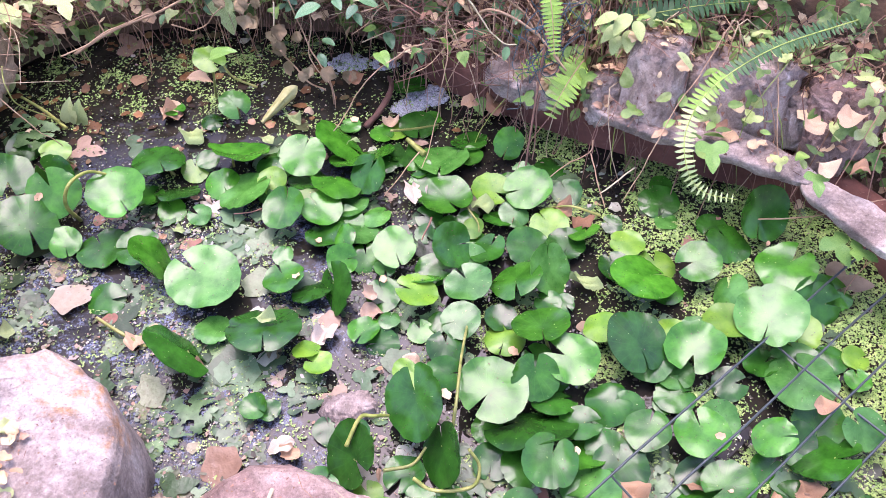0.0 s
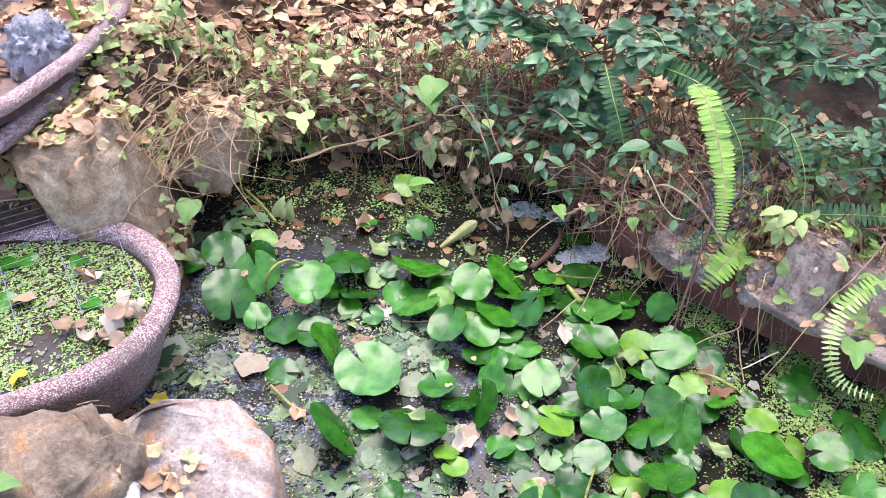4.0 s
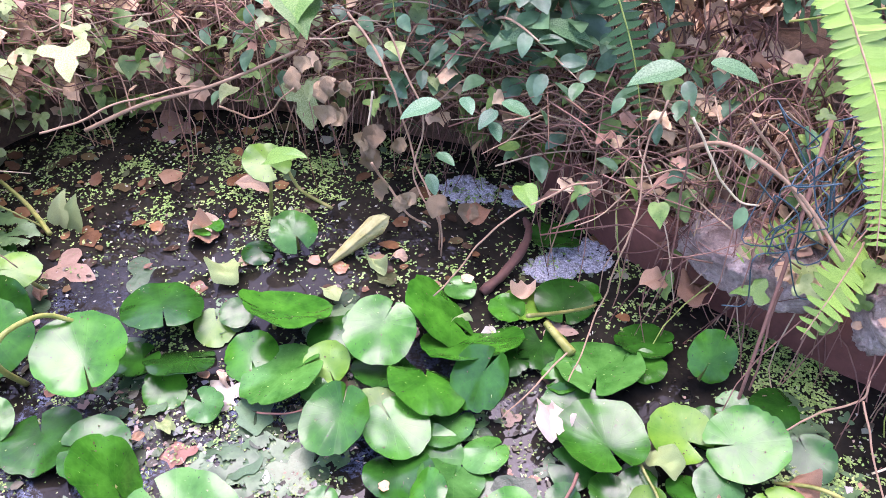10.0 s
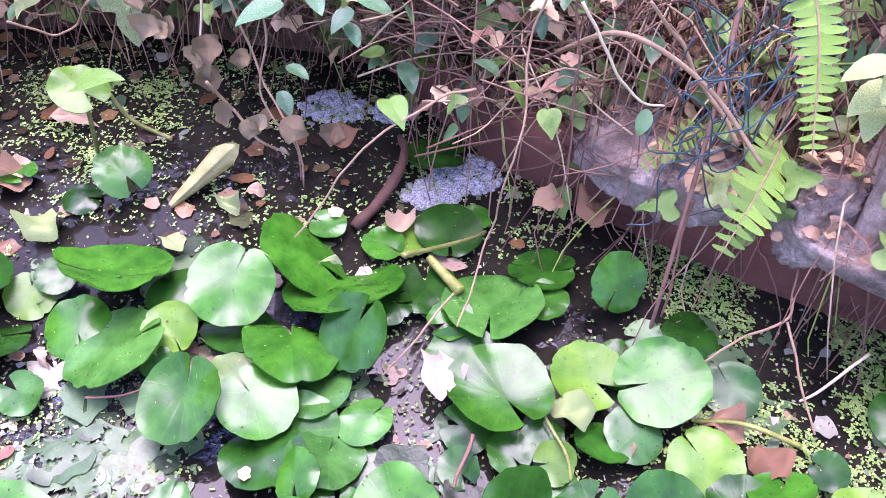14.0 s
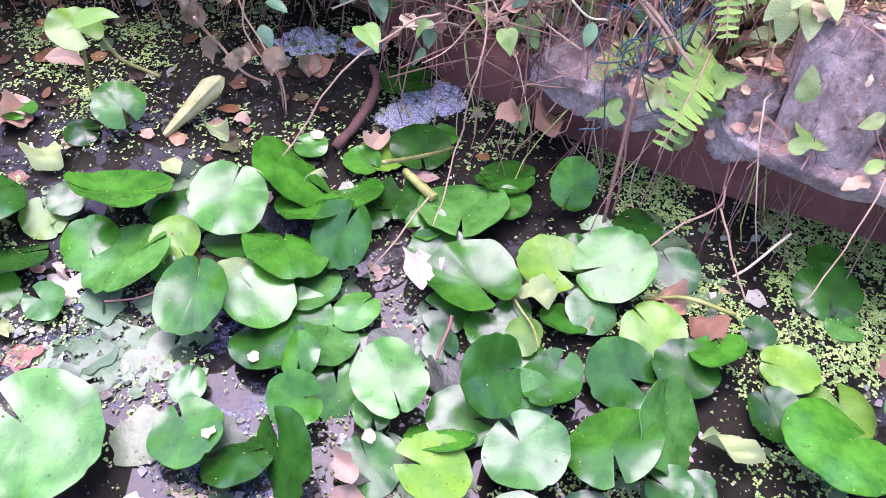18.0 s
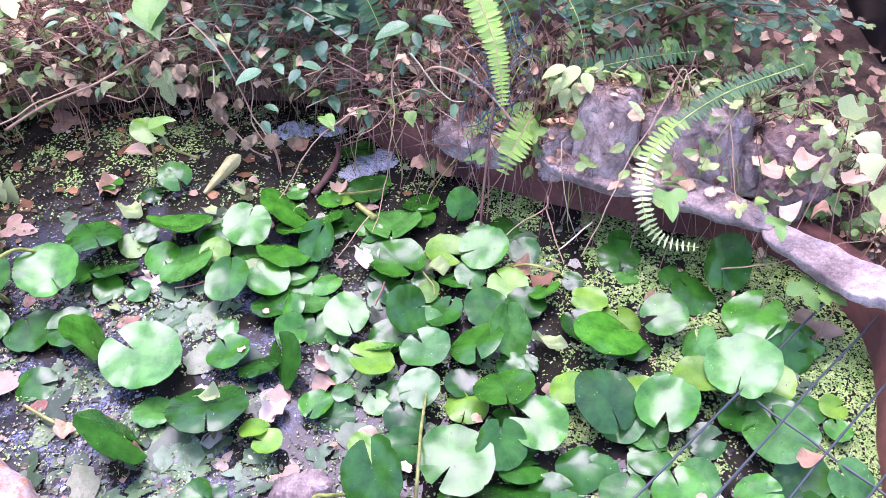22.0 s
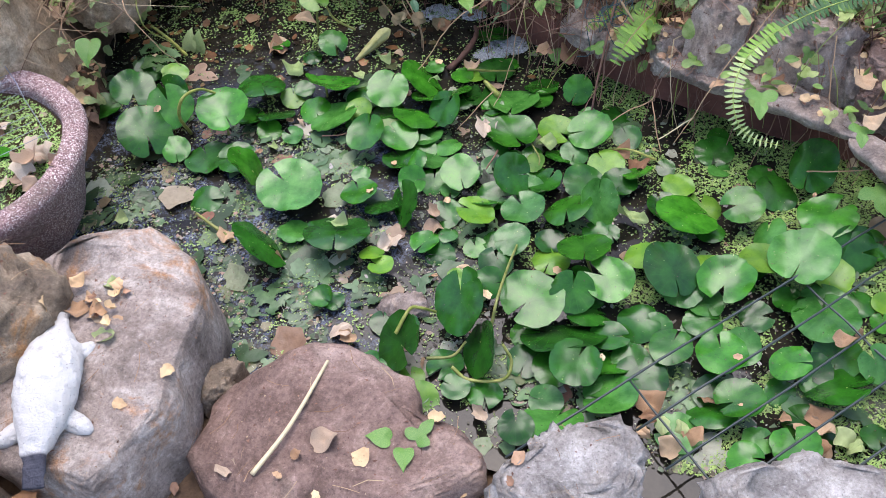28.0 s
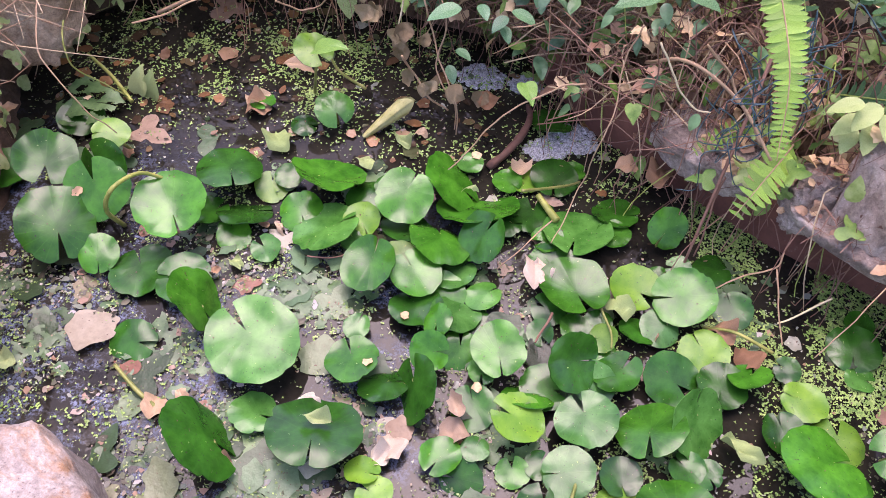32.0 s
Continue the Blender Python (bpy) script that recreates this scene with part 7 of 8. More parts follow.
def vine_leaf(x, y, z, size, az, pitch, label, material=None, which=0, lobed=False):
    V, F = (T_CRUMPLED if material is M_WITHER else T_OVAL if "pointed" in label else T_LOBED if lobed else T_HEART)[which]
    ob = new("vine_leaf", mesh_of("vine_leaf", V, F, material or M_IVY_ONE))
    ob.matrix_world = at(x, y, z, size, az, pitch, 0)
    return tagged(ob, label, "leaf", "single vine leaves")


M_IVY_ONE = leaf_mat("bright_vine_leaf", srgb(84, 132, 60), srgb(128, 166, 88), 0.45, None, 0.25, 1.5)
M_SHRUB_ONE = leaf_mat("blue_green_leaf", srgb(70, 118, 84), srgb(118, 158, 124), 0.4, None, 0.15, 1.2)
vine_leaf(-0.630, -0.135, 0.208, 0.066, -80, -30, "bright green heart-shaped leaf over the basin rim")
vine_leaf(-0.514, -0.938, 0.310, 0.058, 20, -10, "bright green heart-shaped leaf in front of the rusty rock")
vine_leaf(-0.613, -0.860, 0.300, 0.044, 0, 0, "bright green heart-shaped leaf on the rock top")
vine_leaf(-0.509, -0.945, 0.209, 0.047, -70, -30, "green lobed leaf between the rocks", lobed=True)
vine_leaf(-0.545, -1.015, 0.250, 0.050, -90, -30, "green lobed leaf between the rocks", which=1, lobed=True)
vine_leaf(-0.523, -1.059, 0.259, 0.072, -90, -40, "bright green heart-shaped leaf between the rocks")
vine_leaf(-0.977, -0.179, 0.190, 0.056, -90, -20, "small green leaf at the boulder", lobed=True)
vine_leaf(-0.922, -0.188, 0.228, 0.038, -60, -20, "small green leaf at the boulder")
vine_leaf(-0.238, 0.381, 0.275, 0.094, -60, -20, "bright green heart-shaped leaf on the back bank")
vine_leaf(-0.226, 0.390, 0.265, 0.080, -80, -20, "bright green heart-shaped leaf on the back bank", which=2)
vine_leaf(-0.581, 0.144, 0.264, 0.070, -120, -10, "pale lobed leaf trailing over the bank", M_IVY_LIGHT)
vine_leaf(-0.486, 0.160, 0.280, 0.062, -60, -20, "pale lobed leaf trailing over the bank", M_IVY_LIGHT, lobed=True)
vine_leaf(-0.482, 0.324, 0.339, 0.072, -60, -10, "pale lobed leaf trailing over the bank", M_IVY_LIGHT, lobed=True)
vine_leaf(-0.229, 0.347, 0.132, 0.074, -60, -50, "pale lobed leaf trailing over the bank", M_IVY_LIGHT, which=1, lobed=True)
vine_leaf(-0.207, 0.128, 0.156, 0.061, 0, 10, "bright young leaf above the water")
vine_leaf(0.151, 0.270, 0.326, 0.074, -20, -15, "pale blue-green pointed leaf", M_SHRUB)
vine_leaf(0.160, 0.269, 0.317, 0.067, -160, -15, "pale blue-green pointed leaf", M_SHRUB)
vine_leaf(0.353, 0.154, 0.361, 0.060, -10, -15, "pale blue-green pointed leaf", M_SHRUB)
vine_leaf(0.326, 0.159, 0.347, 0.071, -160, -15, "pale blue-green pointed leaf", M_SHRUB)
vine_leaf(-0.218, 0.394, 0.289, 0.091, -90, -20, "bright green heart-shaped leaf on the back bank", which=1)
vine_leaf(0.757, -0.200, 0.230, 0.054, -90, -25, "green three-lobed leaf beside the curled fern", lobed=True)
vine_leaf(0.931, -0.248, 0.206, 0.042, -90, -20, "green three-lobed leaf on the slate", which=2, lobed=True)
vine_leaf(0.963, -0.322, 0.128, 0.057, -60, -20, "green three-lobed leaf hanging over the pond", which=1, lobed=True)
vine_leaf(0.993, -0.346, 0.127, 0.048, -20, -20, "green three-lobed leaf hanging over the pond", lobed=True)
vine_leaf(0.584, 0.034, 0.186, 0.046, -90, -40, "green lobed leaf at the pond edge", lobed=True)
vine_leaf(0.462, 0.030, 0.129, 0.041, 180, -15, "green lobed leaf at the pond edge", which=2, lobed=True)
vine_leaf(0.618, 0.030, 0.304, 0.053, -150, -25, "pale pointed leaf on the bank", M_IVY_LIGHT)
vine_leaf(0.628, 0.035, 0.325, 0.053, -130, -25, "pale pointed leaf on the bank", M_IVY_LIGHT)
vine_leaf(0.604, 0.023, 0.333, 0.048, -170, -25, "pale pointed leaf on the bank", M_IVY_LIGHT)
vine_leaf(0.634, 0.037, 0.288, 0.049, -100, -25, "pale pointed leaf on the bank", M_IVY_LIGHT)
vine_leaf(0.613, 0.035, 0.278, 0.044, -110, -25, "pale pointed leaf on the bank", M_IVY_LIGHT, which=2)
vine_leaf(0.642, 0.036, 0.309, 0.044, -80, -25, "pale pointed leaf on the bank", M_IVY_LIGHT)
vine_leaf(0.152, 0.114, 0.177, 0.042, -60, -20, "green leaf hanging over the foam")
vine_leaf(0.196, -0.901, 0.072, 0.041, 180, 0, "bright green heart-shaped leaf on the red slab")
vine_leaf(0.221, -0.912, 0.072, 0.040, -80, 0, "bright green heart-shaped leaf on the red slab")
vine_leaf(0.235, -0.898, 0.072, 0.045, 60, 0, "green lobed leaf on the red slab", lobed=True)
vine_leaf(-1.611, 0.147, 0.465, 0.120, -90, -10, "bright yellow lobed leaf among the strap plants", M_YELLOW, lobed=True)
vine_leaf(-1.667, 0.184, 0.531, 0.087, -90, -10, "yellow lobed leaf among the strap plants", M_YELLOW, which=1, lobed=True)
vine_leaf(-1.550, 0.086, 0.485, 0.091, -90, -10, "yellow lobed leaf among the strap plants", M_YELLOW, which=2, lobed=True)
vine_leaf(-0.541, 0.075, 0.013, 0.055, 80, 50, "pale oval leaf standing in the water", M_DEAD_PALE)
vine_leaf(-0.515, 0.072, 0.011, 0.055, 80, 60, "pale oval leaf standing in the water", M_DEAD_PALE)
vine_leaf(0.021, 0.197, 0.145, 0.034, -30, -10, "blue-green pointed leaf hanging over the foam", M_SHRUB_ONE)
vine_leaf(0.008, 0.201, 0.102, 0.036, -60, -30, "blue-green pointed leaf hanging over the foam", M_SHRUB_ONE)
vine_leaf(-0.047, 0.197, 0.003, 0.034, -90, -60, "blue-green pointed leaf hanging over the foam", M_SHRUB_ONE)
vine_leaf(0.110, 0.196, 0.245, 0.045, -20, -15, "blue-green pointed leaf hanging over the foam", M_SHRUB_ONE)
vine_leaf(0.025, 0.202, 0.229, 0.060, -150, -15, "blue-green pointed leaf hanging over the foam", M_SHRUB_ONE)
vine_leaf(0.101, 0.203, 0.225, 0.039, -120, -20, "blue-green pointed leaf hanging over the foam", M_SHRUB_ONE)
vine_leaf(0.057, 0.202, 0.241, 0.036, -60, -10, "blue-green pointed leaf hanging over the foam", M_SHRUB_ONE)
vine_leaf(0.097, 0.200, 0.207, 0.033, -60, -25, "blue-green pointed leaf hanging over the foam", M_SHRUB_ONE)
vine_leaf(-0.134, 0.207, 0.197, 0.034, -100, -60, "withered grey-brown leaf hanging from a stem", M_WITHER)
vine_leaf(-0.085, 0.206, 0.159, 0.028, -90, -60, "withered grey-brown leaf hanging from a stem", M_WITHER)
vine_leaf(0.068, 0.208, 0.049, 0.033, -90, -50, "withered grey-brown leaf hanging from a stem", M_WITHER)
_wr = random.Random(31)
for _i in range(20):
    _f = _wr.random()
    vine_leaf(-0.17 + 0.20 * _f + _wr.gauss(0, 0.015), 0.235 - 0.075 * _f + _wr.gauss(0, 0.012), 0.25 - 0.19 * _f + _wr.gauss(0, 0.015), _wr.uniform(0.024, 0.04), _wr.gauss(-90, 30), _wr.uniform(-85, -50), "withered grey-brown leaf hanging from a stem", M_WITHER, _wr.randrange(6))
stalk([(-0.12, 0.28, 0.30), (-0.04, 0.21, 0.24), (-0.02, 0.20, 0.15), (0.03, 0.15, 0.08), (0.04, 0.13, 0.01)], 0.0018, "pale dry stem reaching down to the water", M_STEM)
stalk([(-0.06, 0.25, 0.30), (0.0, 0.20, 0.21), (-0.005, 0.17, 0.12), (0.03, 0.15, 0.06), (0.035, 0.14, 0.01)], 0.0016, "dry brown stem reaching down to the water", M_STEM)


# ---- white ornament on the slab ----
def ornament():
    """A plain long-bodied garden ornament lying on the rock."""
    bm = bmesh.new()
    spine = open_curve([(0.0, -0.165, 0.004), (0.0, -0.115, 0.02), (0.002, -0.04, 0.03), (0.0, 0.04, 0.032), (-0.006, 0.10, 0.022), (-0.012, 0.15, 0.012), (-0.014, 0.185, 0.008)], 40)
    half = open_curve([(0.018, 0.006), (0.022, 0.012), (0.050, 0.034), (0.058, 0.040), (0.046, 0.030), (0.020, 0.012), (0.017, 0.008)], 40)
    rings = []
    for p, (w, h) in zip(spine, half):
        ring = []
        for k in range(20):
            a = 2 * math.pi * k / 20
            q = Vector((p[0] + w * math.cos(a), p[1], p[2] + h * math.sin(a)))
            q += wob(q, 45, 0.0045, 3)
            ring.append(bm.verts.new(q))
        rings.append(ring)
    for a, b in zip(rings, rings[1:]):
        for k in range(20):
            f = bm.faces.new((a[k], a[(k + 1) % 20], b[(k + 1) % 20], b[k]))
            f.material_index = 1 if sum(v.co.y for v in f.verts) / 4 < -0.118 else 0
    for ring, rev in ((rings[0], True), (rings[-1], False)):
        f = bm.faces.new(list(reversed(ring)) if rev else ring)
        f.material_index = 1 if rev else 0
    for x, y, a in ((0.050, -0.050, -35), (-0.050, -0.055, 215), (0.034, 0.085, 40), (-0.042, 0.08, 140)):
        c, s = math.cos(radians(a)), math.sin(radians(a))
        before = len(bm.verts)
        bmesh.ops.create_icosphere(bm, subdivisions=3, radius=0.019, matrix=Matrix.Translation((x, y, 0.004)) @ Matrix.Rotation(radians(a), 4, "Z") @ Matrix.Diagonal((2.1, 0.95, 0.9, 1)))
        bm.verts.ensure_lookup_table()
        for v in bm.verts[before:]:
            v.co += wob(v.co, 120, 0.002, 2)
    ob = part("garden_ornament", bm, M_WHITE)
    shell = ob.modifiers.new("cast", "REMESH")
    shell.mode, shell.voxel_size, shell.use_smooth_shade = "VOXEL", 0.0026, True
    ob.data.materials.append(M_BILL)
    ob.matrix_world = pose(-0.318, -0.962, 0.172, 0, 0, 16) @ Matrix.Scale(0.88, 4)
    tagged(ob, "worn white painted ornament with a dark end on a slab", "ornament")


ornament()


# ---- wire over the basin and over the pond ----
def wire(parent, a, b, r, material, sag=0.0, seed=0):
    rnd = random.Random(seed)
    n = 9
    pts = [Vector(a).lerp(Vector(b), i / (n - 1)) + Vector((rnd.gauss(0, 0.0012), rnd.gauss(0, 0.0012), -sag * math.sin(math.pi * i / (n - 1)) + rnd.gauss(0, 0.001))) for i in range(n)]
    vv, ff = tube_data(pts, r, r, 6)
    return part("wire", mesh_of("wire", vv, ff, material), None, parent)


basin_mesh = new("wire_mesh", None)
tagged(basin_mesh, "thin galvanised wire mesh laid over the basin", "wire mesh")
_o, _u, _v = Vector((-1.09, -0.56, 0.232)), Vector((0.72, -0.70, 0)).normalized(), Vector((0.73, 0.69, 0)).normalized()
for k in range(-3, 5):
    wire(basin_mesh, _o + _v * (0.112 * k) - _u * 0.30, _o + _v * (0.112 * k) + _u * 0.30, 0.0010, M_WIRE_THIN, 0.008, k)
for k in range(-11, 12):
    wire(basin_mesh, _o + _u * (0.026 * k) - _v * 0.42, _o + _u * (0.026 * k) + _v * 0.44, 0.0006, M_WIRE_THIN, 0.010, 50 + k)

fence = new("wire_mesh", None)
tagged(fence, "dark green coated wire panel lying over the pads", "wire mesh")
_d, _c = Vector((0.742, 0.67, 0)).normalized(), Vector((0.63, -0.776, 0)).normalized()
_p = Vector((0.84, -0.488, 0.066))
for k in range(7):
    s = _p + _c * (0.076 * k)
    wire(fence, s - _d * (0.62 if k == 0 else 0.42 if k < 3 else 0.38), s + _d * 0.62, 0.0021, M_WIRE, 0.0, 90 + k)
for k in (-1, 0, 1):
    s = _p + _d * (0.375 * k) + Vector((0, 0, -0.003))
    wire(fence, s, s + _c * 0.46, 0.0019, M_WIRE, 0.0, 80 + k)


# ---- in the upper basins ----
def bead(x, y, z, r, mat):
    me = BEAD_MESH[mat]
    ob = new("glass_bead", me)
    ob.matrix_world = Matrix.Translation((x, y, z)) @ Euler((random.uniform(-0.3, 0.3), random.uniform(-0.3, 0.3), random.uniform(0, 6))).to_matrix().to_4x4() @ Matrix.Diagonal((r, r * 0.85, r * 0.45, 1))
    tagged(ob, ("clear glass bead in the basin", "teal glass bead in the basin", "red glass bead in the basin", "dark glass bead in the basin")[mat], "bead", "glass beads")


def sphere_mesh(name, mat):
    bm = bmesh.new()
    bmesh.ops.create_icosphere(bm, subdivisions=2, radius=1)
    me = bpy.data.meshes.new(name)
    bm.to_mesh(me)
    bm.free()
    me.materials.append(mat)
    me.polygons.foreach_set("use_smooth", [True] * len(me.polygons))
    return me


BEAD_MESH = [sphere_mesh("glass_bead", m) for m in BEADS]
_br = random.Random(12)
for _ in range(70):
    f = _br.random()
    x, y = -1.19 + 0.20 * f + _br.gauss(0, 0.018), -0.315 + 0.07 * f + _br.gauss(0, 0.028)
    bead(x, y, 0.352, _br.uniform(0.005, 0.009), _br.choices((0, 1, 3), (5, 3, 3))[0])
for x, y in ((-1.19, -0.31), (-1.145, -0.245), (-1.155, -0.238)):
    bead(x, y, 0.359, 0.011, 2)

lava = rock("lava_stone", "porous blue-grey lava stone in the top basin", -1.03, -0.005, 0.50, 0.40, [0.06, 0.062, 0.052, 0.064, 0.058, 0.052, 0.06, 0.054], M_LAVA, 40, rough=0.045, cuts=18, depth=(0.7, 0.92))
stalk([(-1.02, 0.135, 0.40), (-1.03, 0.13, 0.52), (-1.05, 0.12, 0.66), (-1.06, 0.10, 0.80)], 0.007, "thick green reed stalk rising from the basin", M_STEM_GREEN)
stalk([(-1.19, -0.14, 0.41), (-1.2, -0.10, 0.5), (-1.18, -0.02, 0.62), (-1.15, 0.02, 0.75)], 0.003, "thin reddish stem leaning in the basin", M_STEM_RED)
stalk([(-1.17, -0.17, 0.41), (-1.24, -0.12, 0.52), (-1.31, -0.05, 0.66)], 0.0025, "thin straw stem leaning in the basin", M_STEM)


# ---- pots ----
def lathe(profile, n=48):
    V, F = [], []
    for r, z in profile:
        V += [(r * math.cos(2 * math.pi * i / n), r * math.sin(2 * math.pi * i / n), z) for i in range(n)]
    for k in range(len(profile) - 1):
        for i in range(n):
            a, b = k * n + i, k * n + (i + 1) % n
            F.append((a, b, b + n, a + n))
    F.append(tuple(reversed(range(n))))
    F.append(tuple((len(profile) - 1) * n + i for i in range(n)))
    return V, F


tpot = new("flower_pot", None)
tpot.location = (-1.15, 0.50, 0.35)
tagged(tpot, "round terracotta flower pot with green shoots", "flower pot")
part("pot", mesh_of("pot", *lathe([(0.12, 0), (0.145, 0.115), (0.136, 0.118), (0.0, 0.112)]), M_TERRA), None, tpot)
part("rim", mesh_of("rim", *lathe([(0.138, 0.118), (0.150, 0.118), (0.160, 0.122), (0.164, 0.128), (0.165, 0.15), (0.161, 0.157), (0.149, 0.158), (0.141, 0.152), (0.138, 0.118)]), M_TERRA), None, tpot, "thick rounded terracotta rim")
for i in range(26):
    ob = new("blade", BLADES[i % 4])
    ob.parent = tpot
    a = i * 2.4
    ob.matrix_basis = Matrix.Translation((0.06 * math.cos(a), 0.06 * math.sin(a), 0.11)) @ Euler((0.3, 0, a)).to_matrix().to_4x4() @ Matrix.Scale(0.22, 4)

bpot = new("plastic_pot", None)
bpot.location = (1.42, 0.36, 0.08)
tagged(bpot, "square black plastic plant pot on the bank", "flower pot")
V, F = [], []
for r, z in ((0.11, 0), (0.145, 0.22), (0.16, 0.222), (0.165, 0.25), (0.15, 0.252), (0.14, 0.22), (0.11, 0.03)):
    for i in range(32):
        a = 2 * math.pi * i / 32
        k = 1 / max(abs(math.cos(a)), abs(math.sin(a))) ** 0.85
        V.append((r * k * math.cos(a), r * k * math.sin(a), z))
def bands(rows, n=32):
    """Quads between closed rings of n points."""
    return [(k * n + i, k * n + (i + 1) % n, (k + 1) * n + (i + 1) % n, (k + 1) * n + i) for k in range(rows) for i in range(n)]


F_RIM = bands(4)
F_BODY = [f for f in bands(3) if f[0] < 32 or f[0] >= 64] + [tuple(reversed(range(32))), tuple(96 + i for i in range(32))]
part("body", mesh_of("body", V[:64] + V[160:], F_BODY, M_BLACK), None, bpot)
part("rim", mesh_of("rim", V[32:192], F_RIM, M_BLACK), None, bpot, "glossy folded rim of black plastic")


# ---- odds and ends ----
# a lizard, likely an ornament, reduced to a tapering tube in the bark material
def bark_strip():
    path = open_curve([(0.111, 0.074, 0.004), (0.140, 0.115, 0.016), (0.158, 0.165, 0.022), (0.158, 0.20, 0.02), (0.150, 0.228, 0.012)], 20)
    verts, faces = [], []
    tube_data(path, 0.0075, 0.005, 10, verts, faces)
    verts = [Vector(v) + wob(v, 80, 0.002, 2) for v in verts]
    ob = new("bark_strip", mesh_of("bark_strip", verts, faces, M_BARK))
    tagged(ob, "curved dark brown lizard, built as a plain strip, in the water", "bark")


bark_strip()


def rolled_leaf():
    """A pale leaf rolled into a slim open cone, its rim bent out."""
    path = open_curve([(-0.116, 0.085, 0.006), (-0.087, 0.119, 0.02), (-0.051, 0.148, 0.045)], 16)
    verts, faces = [], []
    n, m = len(path), 14
    for i, p in enumerate(path):
        d = Vector(path[min(i + 1, n - 1)]) - Vector(path[max(i - 1, 0)])
        q, r = d.to_track_quat("Z", "X"), 0.003 + 0.010 * (i / (n - 1)) ** 0.8
        for k in range(m):
            t = 2 * math.pi * k / (m - 1) * 1.12
            verts.append(Vector(p) + q @ Vector((r * (1 + 0.03 * k) * math.cos(t), r * (1 + 0.03 * k) * math.sin(t), 0.012 * math.sin(2 * t) * (i / (n - 1)) ** 3)))
    for i in range(n - 1):
        for k in range(m - 1):
            a = i * m + k
            faces.append((a, a + 1, a + m + 1, a + m))
    ob = new("rolled_leaf", mesh_of("rolled_leaf", verts, faces, M_ROLLED))
    tagged(ob, "pale yellow-green leaf rolled up on the water", "leaf")


rolled_leaf()
stalk([(-0.533, 0.20, 0.10), (-0.449, 0.24, 0.132), (-0.344, 0.28, 0.155), (-0.22, 0.33, 0.2)], 0.0035, "pale stick jutting from the bank", M_STEM)
stalk([(0.33, 0.18, 0.2), (0.38, 0.08, 0.30), (0.46, 0.05, 0.27), (0.52, 0.0, 0.22)], 0.003, "pale twisted vine stem", M_STEM)
stalk([(0.50, 0.15, 0.30), (0.48, 0.06, 0.22), (0.46, -0.02, 0.10), (0.45, -0.06, 0.01)], 0.003, "brown stem reaching down into the water", M_STEM_RED)
stalk([(-1.22, -0.40, 0.30), (-1.15, -0.42, 0.27), (-1.05, -0.36, 0.26), (-0.9, -0.24, 0.24), (-0.75, -0.17, 0.26)], 0.003, "dry vine stem along the basin rim", M_STEM)


def roots(n, seed):
    rnd, out = random.Random(seed), []
    for _ in range(n):
        x, y = -1.33 + rnd.uniform(-0.15, 0.10), -0.56 + rnd.uniform(-0.2, 0.18)
        a, l, z = rnd.uniform(0, 6.3), rnd.uniform(0.06, 0.2), 0.225
        out.append([(x, y, z), (x + 0.3 * l * math.cos(a), y + 0.3 * l * math.sin(a), z + 0.02), (x + 0.7 * l * math.cos(a + 0.5), y + 0.7 * l * math.sin(a + 0.5), z + 0.01), (x + l * math.cos(a + 1), y + l * math.sin(a + 1), z - 0.02)])
    return out


stems("dry_roots", "dry pale roots spread over the basin rim", roots(60, 5), 0.0014, M_STEM)


def wire_tangle():
    rnd = random.Random(3)
    top = new("wire_tangle", None)
    tagged(top, "tangle of thin blue-green garden wire on the bank", "wire")
    for _ in range(16):
        p = Vector((0.47 + rnd.uniform(-0.03, 0.1), 0.03 + rnd.uniform(-0.03, 0.06), 0.2 + rnd.uniform(0, 0.22)))
        pts = [p]
        for _ in range(7):
            p = p + Vector((rnd.gauss(0, 0.025), rnd.gauss(0, 0.012), rnd.gauss(-0.005, 0.03)))
            pts.append(p)
        part("strand", mesh_of("strand", *tube_data(open_curve(pts, 30), 0.0009, 0.0009, 5), M_NET), None, top)


M_NET = plain("blue_green_wire", srgb(44, 76, 82), 0.4)
wire_tangle()
stalk([(0.985, -0.70, 0.05), (1.02, -0.745, 0.055), (1.05, -0.79, 0.06)], 0.009, "short piece of white plastic pipe by the rocks", M_WHITE)


def in_basin(rnd):
    x, y = rnd.uniform(-1.38, -0.54), rnd.uniform(-1.0, -0.26)
    return (x, y) if inside_basin(x, y) else (None, None)


_basin = np.array(closed_curve(BASIN_RIM, 100))


def inside_basin(x, y):
    a, b = _basin, np.roll(_basin, -1, axis=0)
    cross = ((a[:, 1] > y) != (b[:, 1] > y)) & (x < (b[:, 0] - a[:, 0]) * (y - a[:, 1]) / (b[:, 1] - a[:, 1] + 1e-12) + a[:, 0])
    return cross.sum() % 2 == 1 and np.sqrt(((a - (x, y)) ** 2).sum(1)).min() > 0.034


def basin_density(x, y):
    return 0.12 + 0.88 * smooth((noise.fractal(Vector((x * 6, y * 6, 7)), 0.8, 2, 4) + 0.78) / 0.5)


duckweed("duckweed", "thick green duckweed covering the basin water", 19000, in_basin, basin_density, 0.171, M_DUCK_DEEP, 13)
debris("basin_debris", "scraps of leaf floating in the basin", 350, in_basin, (0.006, 0.016), 0.172, M_DEBRIS, 14)


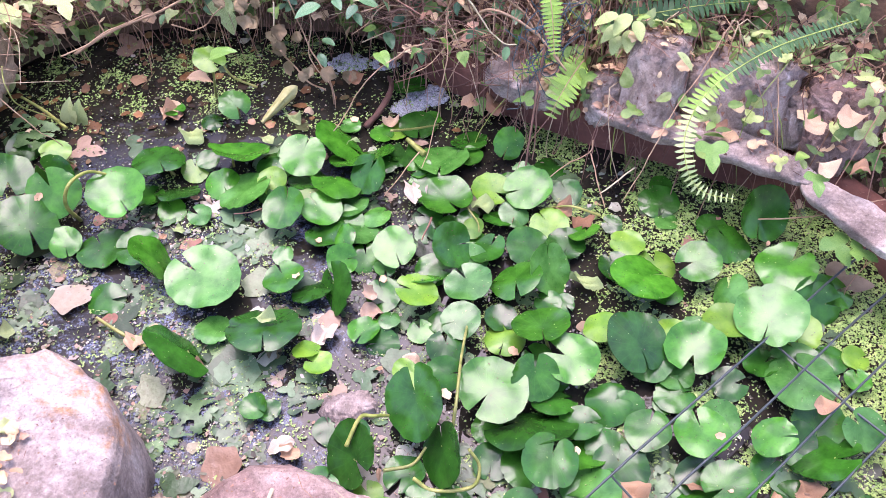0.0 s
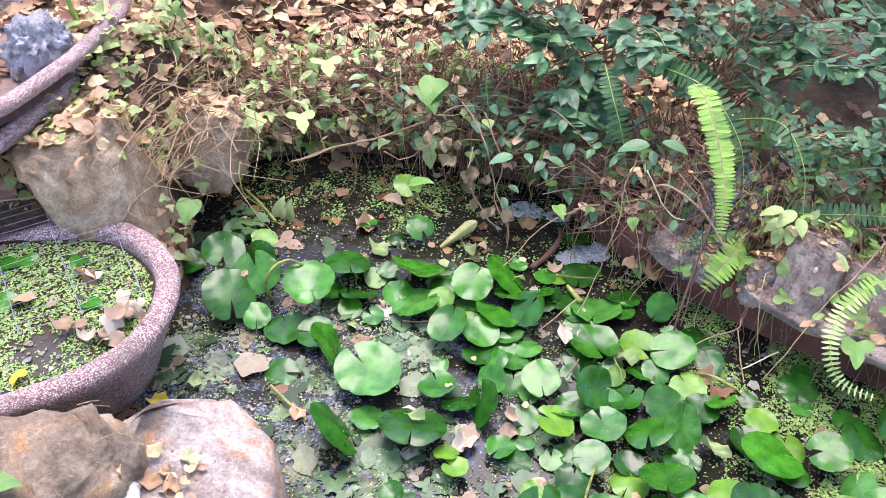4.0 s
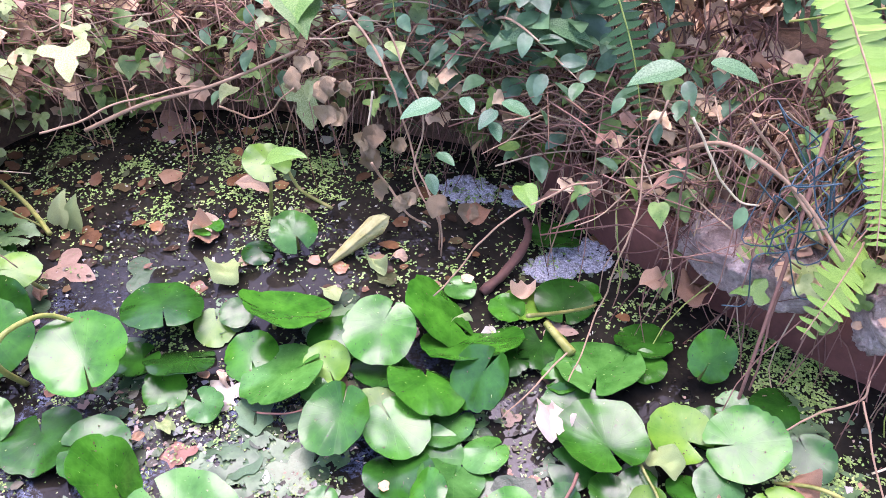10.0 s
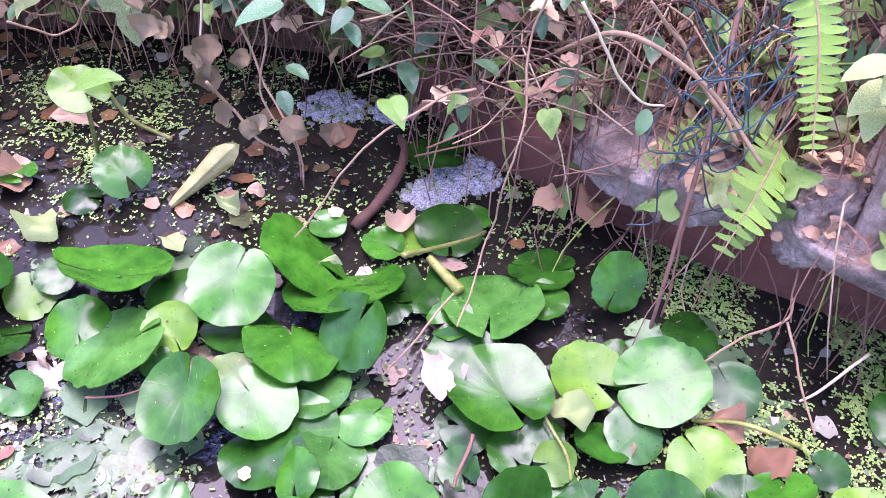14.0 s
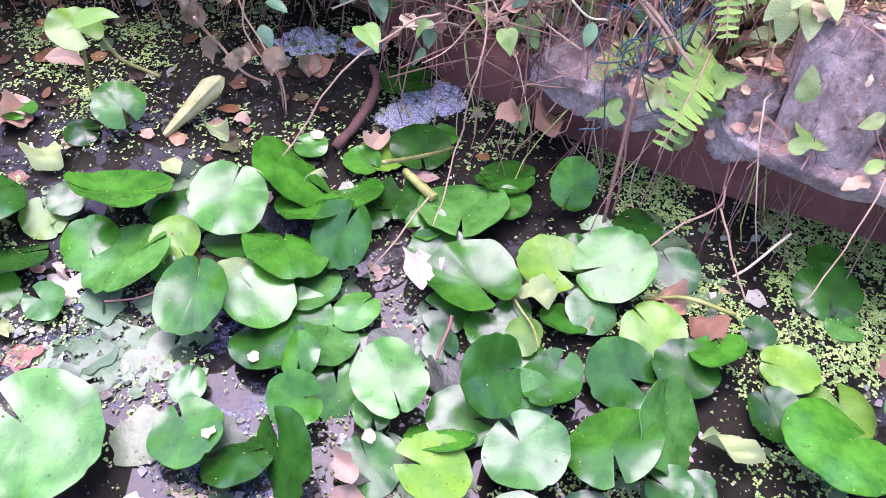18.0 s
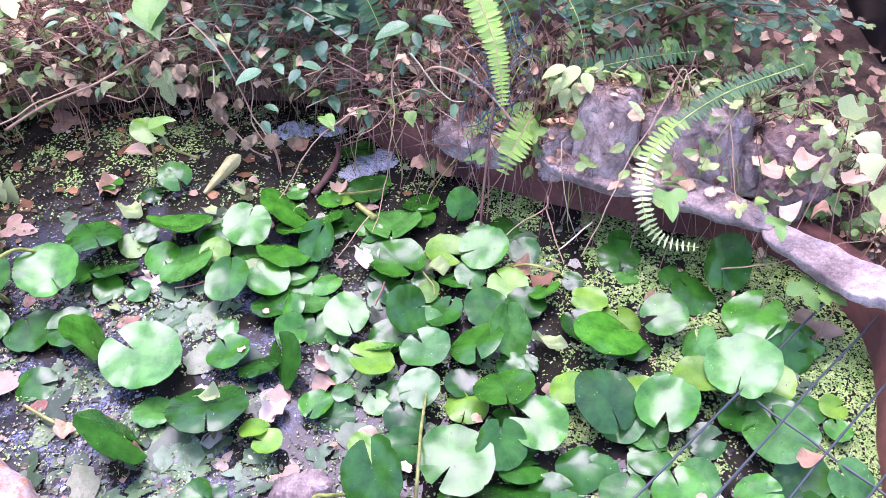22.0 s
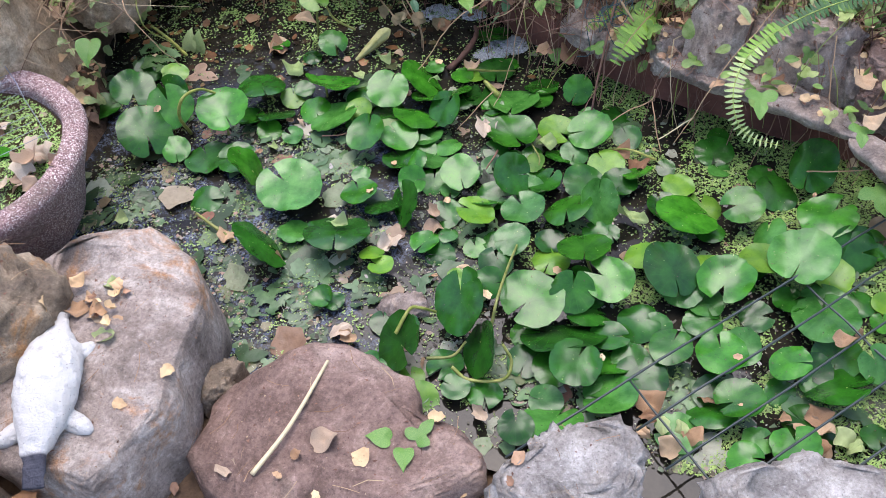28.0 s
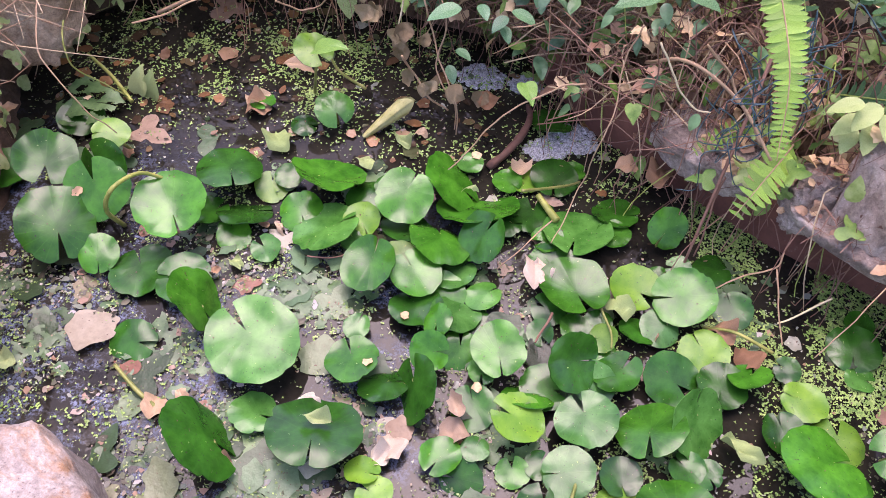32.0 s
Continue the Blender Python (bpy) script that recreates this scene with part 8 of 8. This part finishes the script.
def basin_leaf(x, y, r, turn):
    V, F = T_HEART[int(turn) % 4]
    ob = new("floating_leaf", mesh_of("floating_leaf", V, F, M_PAD))
    ob.matrix_world = at(x, y, 0.176, r, turn, 0)
    tagged(ob, "small green leaf floating among duckweed in the basin", "leaf", "floating leaves in the basin")


for i, (x, y) in enumerate(((-0.70, -0.46), (-0.86, -0.52), (-0.93, -0.56), (-1.08, -0.66), (-1.02, -0.72), (-1.2, -0.62), (-0.78, -0.34), (-1.05, -0.44), (-0.95, -0.42), (-1.18, -0.82), (-0.93, -0.84), (-1.02, -0.84), (-0.86, -0.38), (-1.15, -0.5))):
    basin_leaf(x, y, 0.05 + 0.012 * (i % 3), 47 * i)


def basin_litter(seed):
    rnd, places = random.Random(seed), []
    for _ in range(90):
        f = rnd.random()
        x, y = -1.14 + 0.10 * f + rnd.gauss(0, 0.03), -0.09 + 0.25 * f + rnd.gauss(0, 0.04)
        places.append((rnd.randrange(6), at(x, y, 0.412 + rnd.uniform(0, 0.02), rnd.uniform(0.015, 0.045), rnd.uniform(0, 360), rnd.gauss(0, 12), rnd.gauss(0, 12))))
    tagged(scatter("basin_litter", T_DEADLEAF, places, M_LITTER), "dry leaf scraps lying in the top basin", "leaf litter", kind="stuff")


basin_litter(6)


# ---- unseen tree, added so its crown shades the far side of the pond ----
M_TREE = leaf_mat("tree_leaf", srgb(52, 84, 40), srgb(92, 124, 66), 0.45, None, 0.2, 1.0, True, 0.4)


def shade_tree(base, seed):
    rnd = random.Random(seed)
    top = new("shade_tree", None)
    tagged(top, "unseen leafy tree added to shade the bank", "tree")
    trunk = open_curve([base, (base[0] - 0.06, base[1] - 0.08, 1.0), (base[0] - 0.3, base[1] - 0.2, 1.75), (base[0] - 0.7, base[1] - 0.35, 2.2)], 18)
    vv, ff = tube_data(trunk, 0.075, 0.035, 12)
    part("trunk", mesh_of("trunk", [Vector(v) + wob(v, 9, 0.012, 3) for v in vv], ff, M_BARK), None, top)
    verts, faces, places = [], [], []
    # limbs and leaves spread out of view to block sky light from the right bank
    for limb in range(15):
        root = Vector(trunk[10 + limb % 8])
        end = Vector((rnd.uniform(0.5, 1.8), rnd.uniform(0.3, 1.35), rnd.uniform(1.75, 2.45)))
        mid = root.lerp(end, 0.5) + Vector((rnd.gauss(0, 0.08), rnd.gauss(0, 0.08), 0.12))
        path = open_curve([root, mid, end], 12)
        tube_data(path, 0.02, 0.006, 7, verts, faces)
        for twig in range(6):
            p = Vector(path[4 + twig % 8])
            q = p + Vector((rnd.gauss(0, 0.22), rnd.gauss(0, 0.22), rnd.gauss(0, 0.13)))
            tw = open_curve([p, p.lerp(q, 0.5) + Vector((0, 0, 0.03)), q], 8)
            tube_data(tw, 0.005, 0.0015, 5, verts, faces)
            for k in range(22):
                c = Vector(tw[2 + k % 6]) + Vector((rnd.gauss(0, 0.035), rnd.gauss(0, 0.035), rnd.gauss(0, 0.03)))
                places.append((rnd.randrange(3), at(c.x, c.y, c.z, rnd.uniform(0.06, 0.11), rnd.uniform(0, 360), rnd.uniform(-45, 15), rnd.gauss(0, 25))))
    tagged(part("limb_work", mesh_of("limb_work", verts, faces, M_BARK), None, top), kind="stuff")
    tagged(scatter("crown", T_OVAL, places, M_TREE, top), kind="stuff")


shade_tree((2.1, 1.45, 0.05), 8)


def pebbles(n, seed):
    rnd, places = random.Random(seed), []
    tmpl = []
    for q in range(4):
        bm = bmesh.new()
        bmesh.ops.create_icosphere(bm, subdivisions=2, radius=1.0)
        bm.verts.ensure_lookup_table()
        V = np.array([tuple(v.co + wob(v.co + Vector((q * 5, 0, 0)), 1.3, 0.6, 3)) for v in bm.verts]) * np.array((1, 0.75, 0.45))
        tmpl.append((V, [tuple(v.index for v in f.verts) for f in bm.faces]))
        bm.free()
    for _ in range(n):
        x, y = rnd.gauss(-0.97, 0.09), rnd.gauss(-0.93, 0.05)
        places.append((rnd.randrange(4), Matrix.Translation((x, y, 0.195 + rnd.uniform(0, 0.02))) @ Euler((rnd.gauss(0, 0.4), rnd.gauss(0, 0.4), rnd.uniform(0, 6.3))).to_matrix().to_4x4() @ Matrix.Scale(rnd.uniform(0.005, 0.016), 4)))
    tagged(scatter("pebbles", tmpl, places, M_ROCK_GREY), "small pale pebbles piled at the basin's edge", "pebbles", kind="stuff")


pebbles(70, 4)
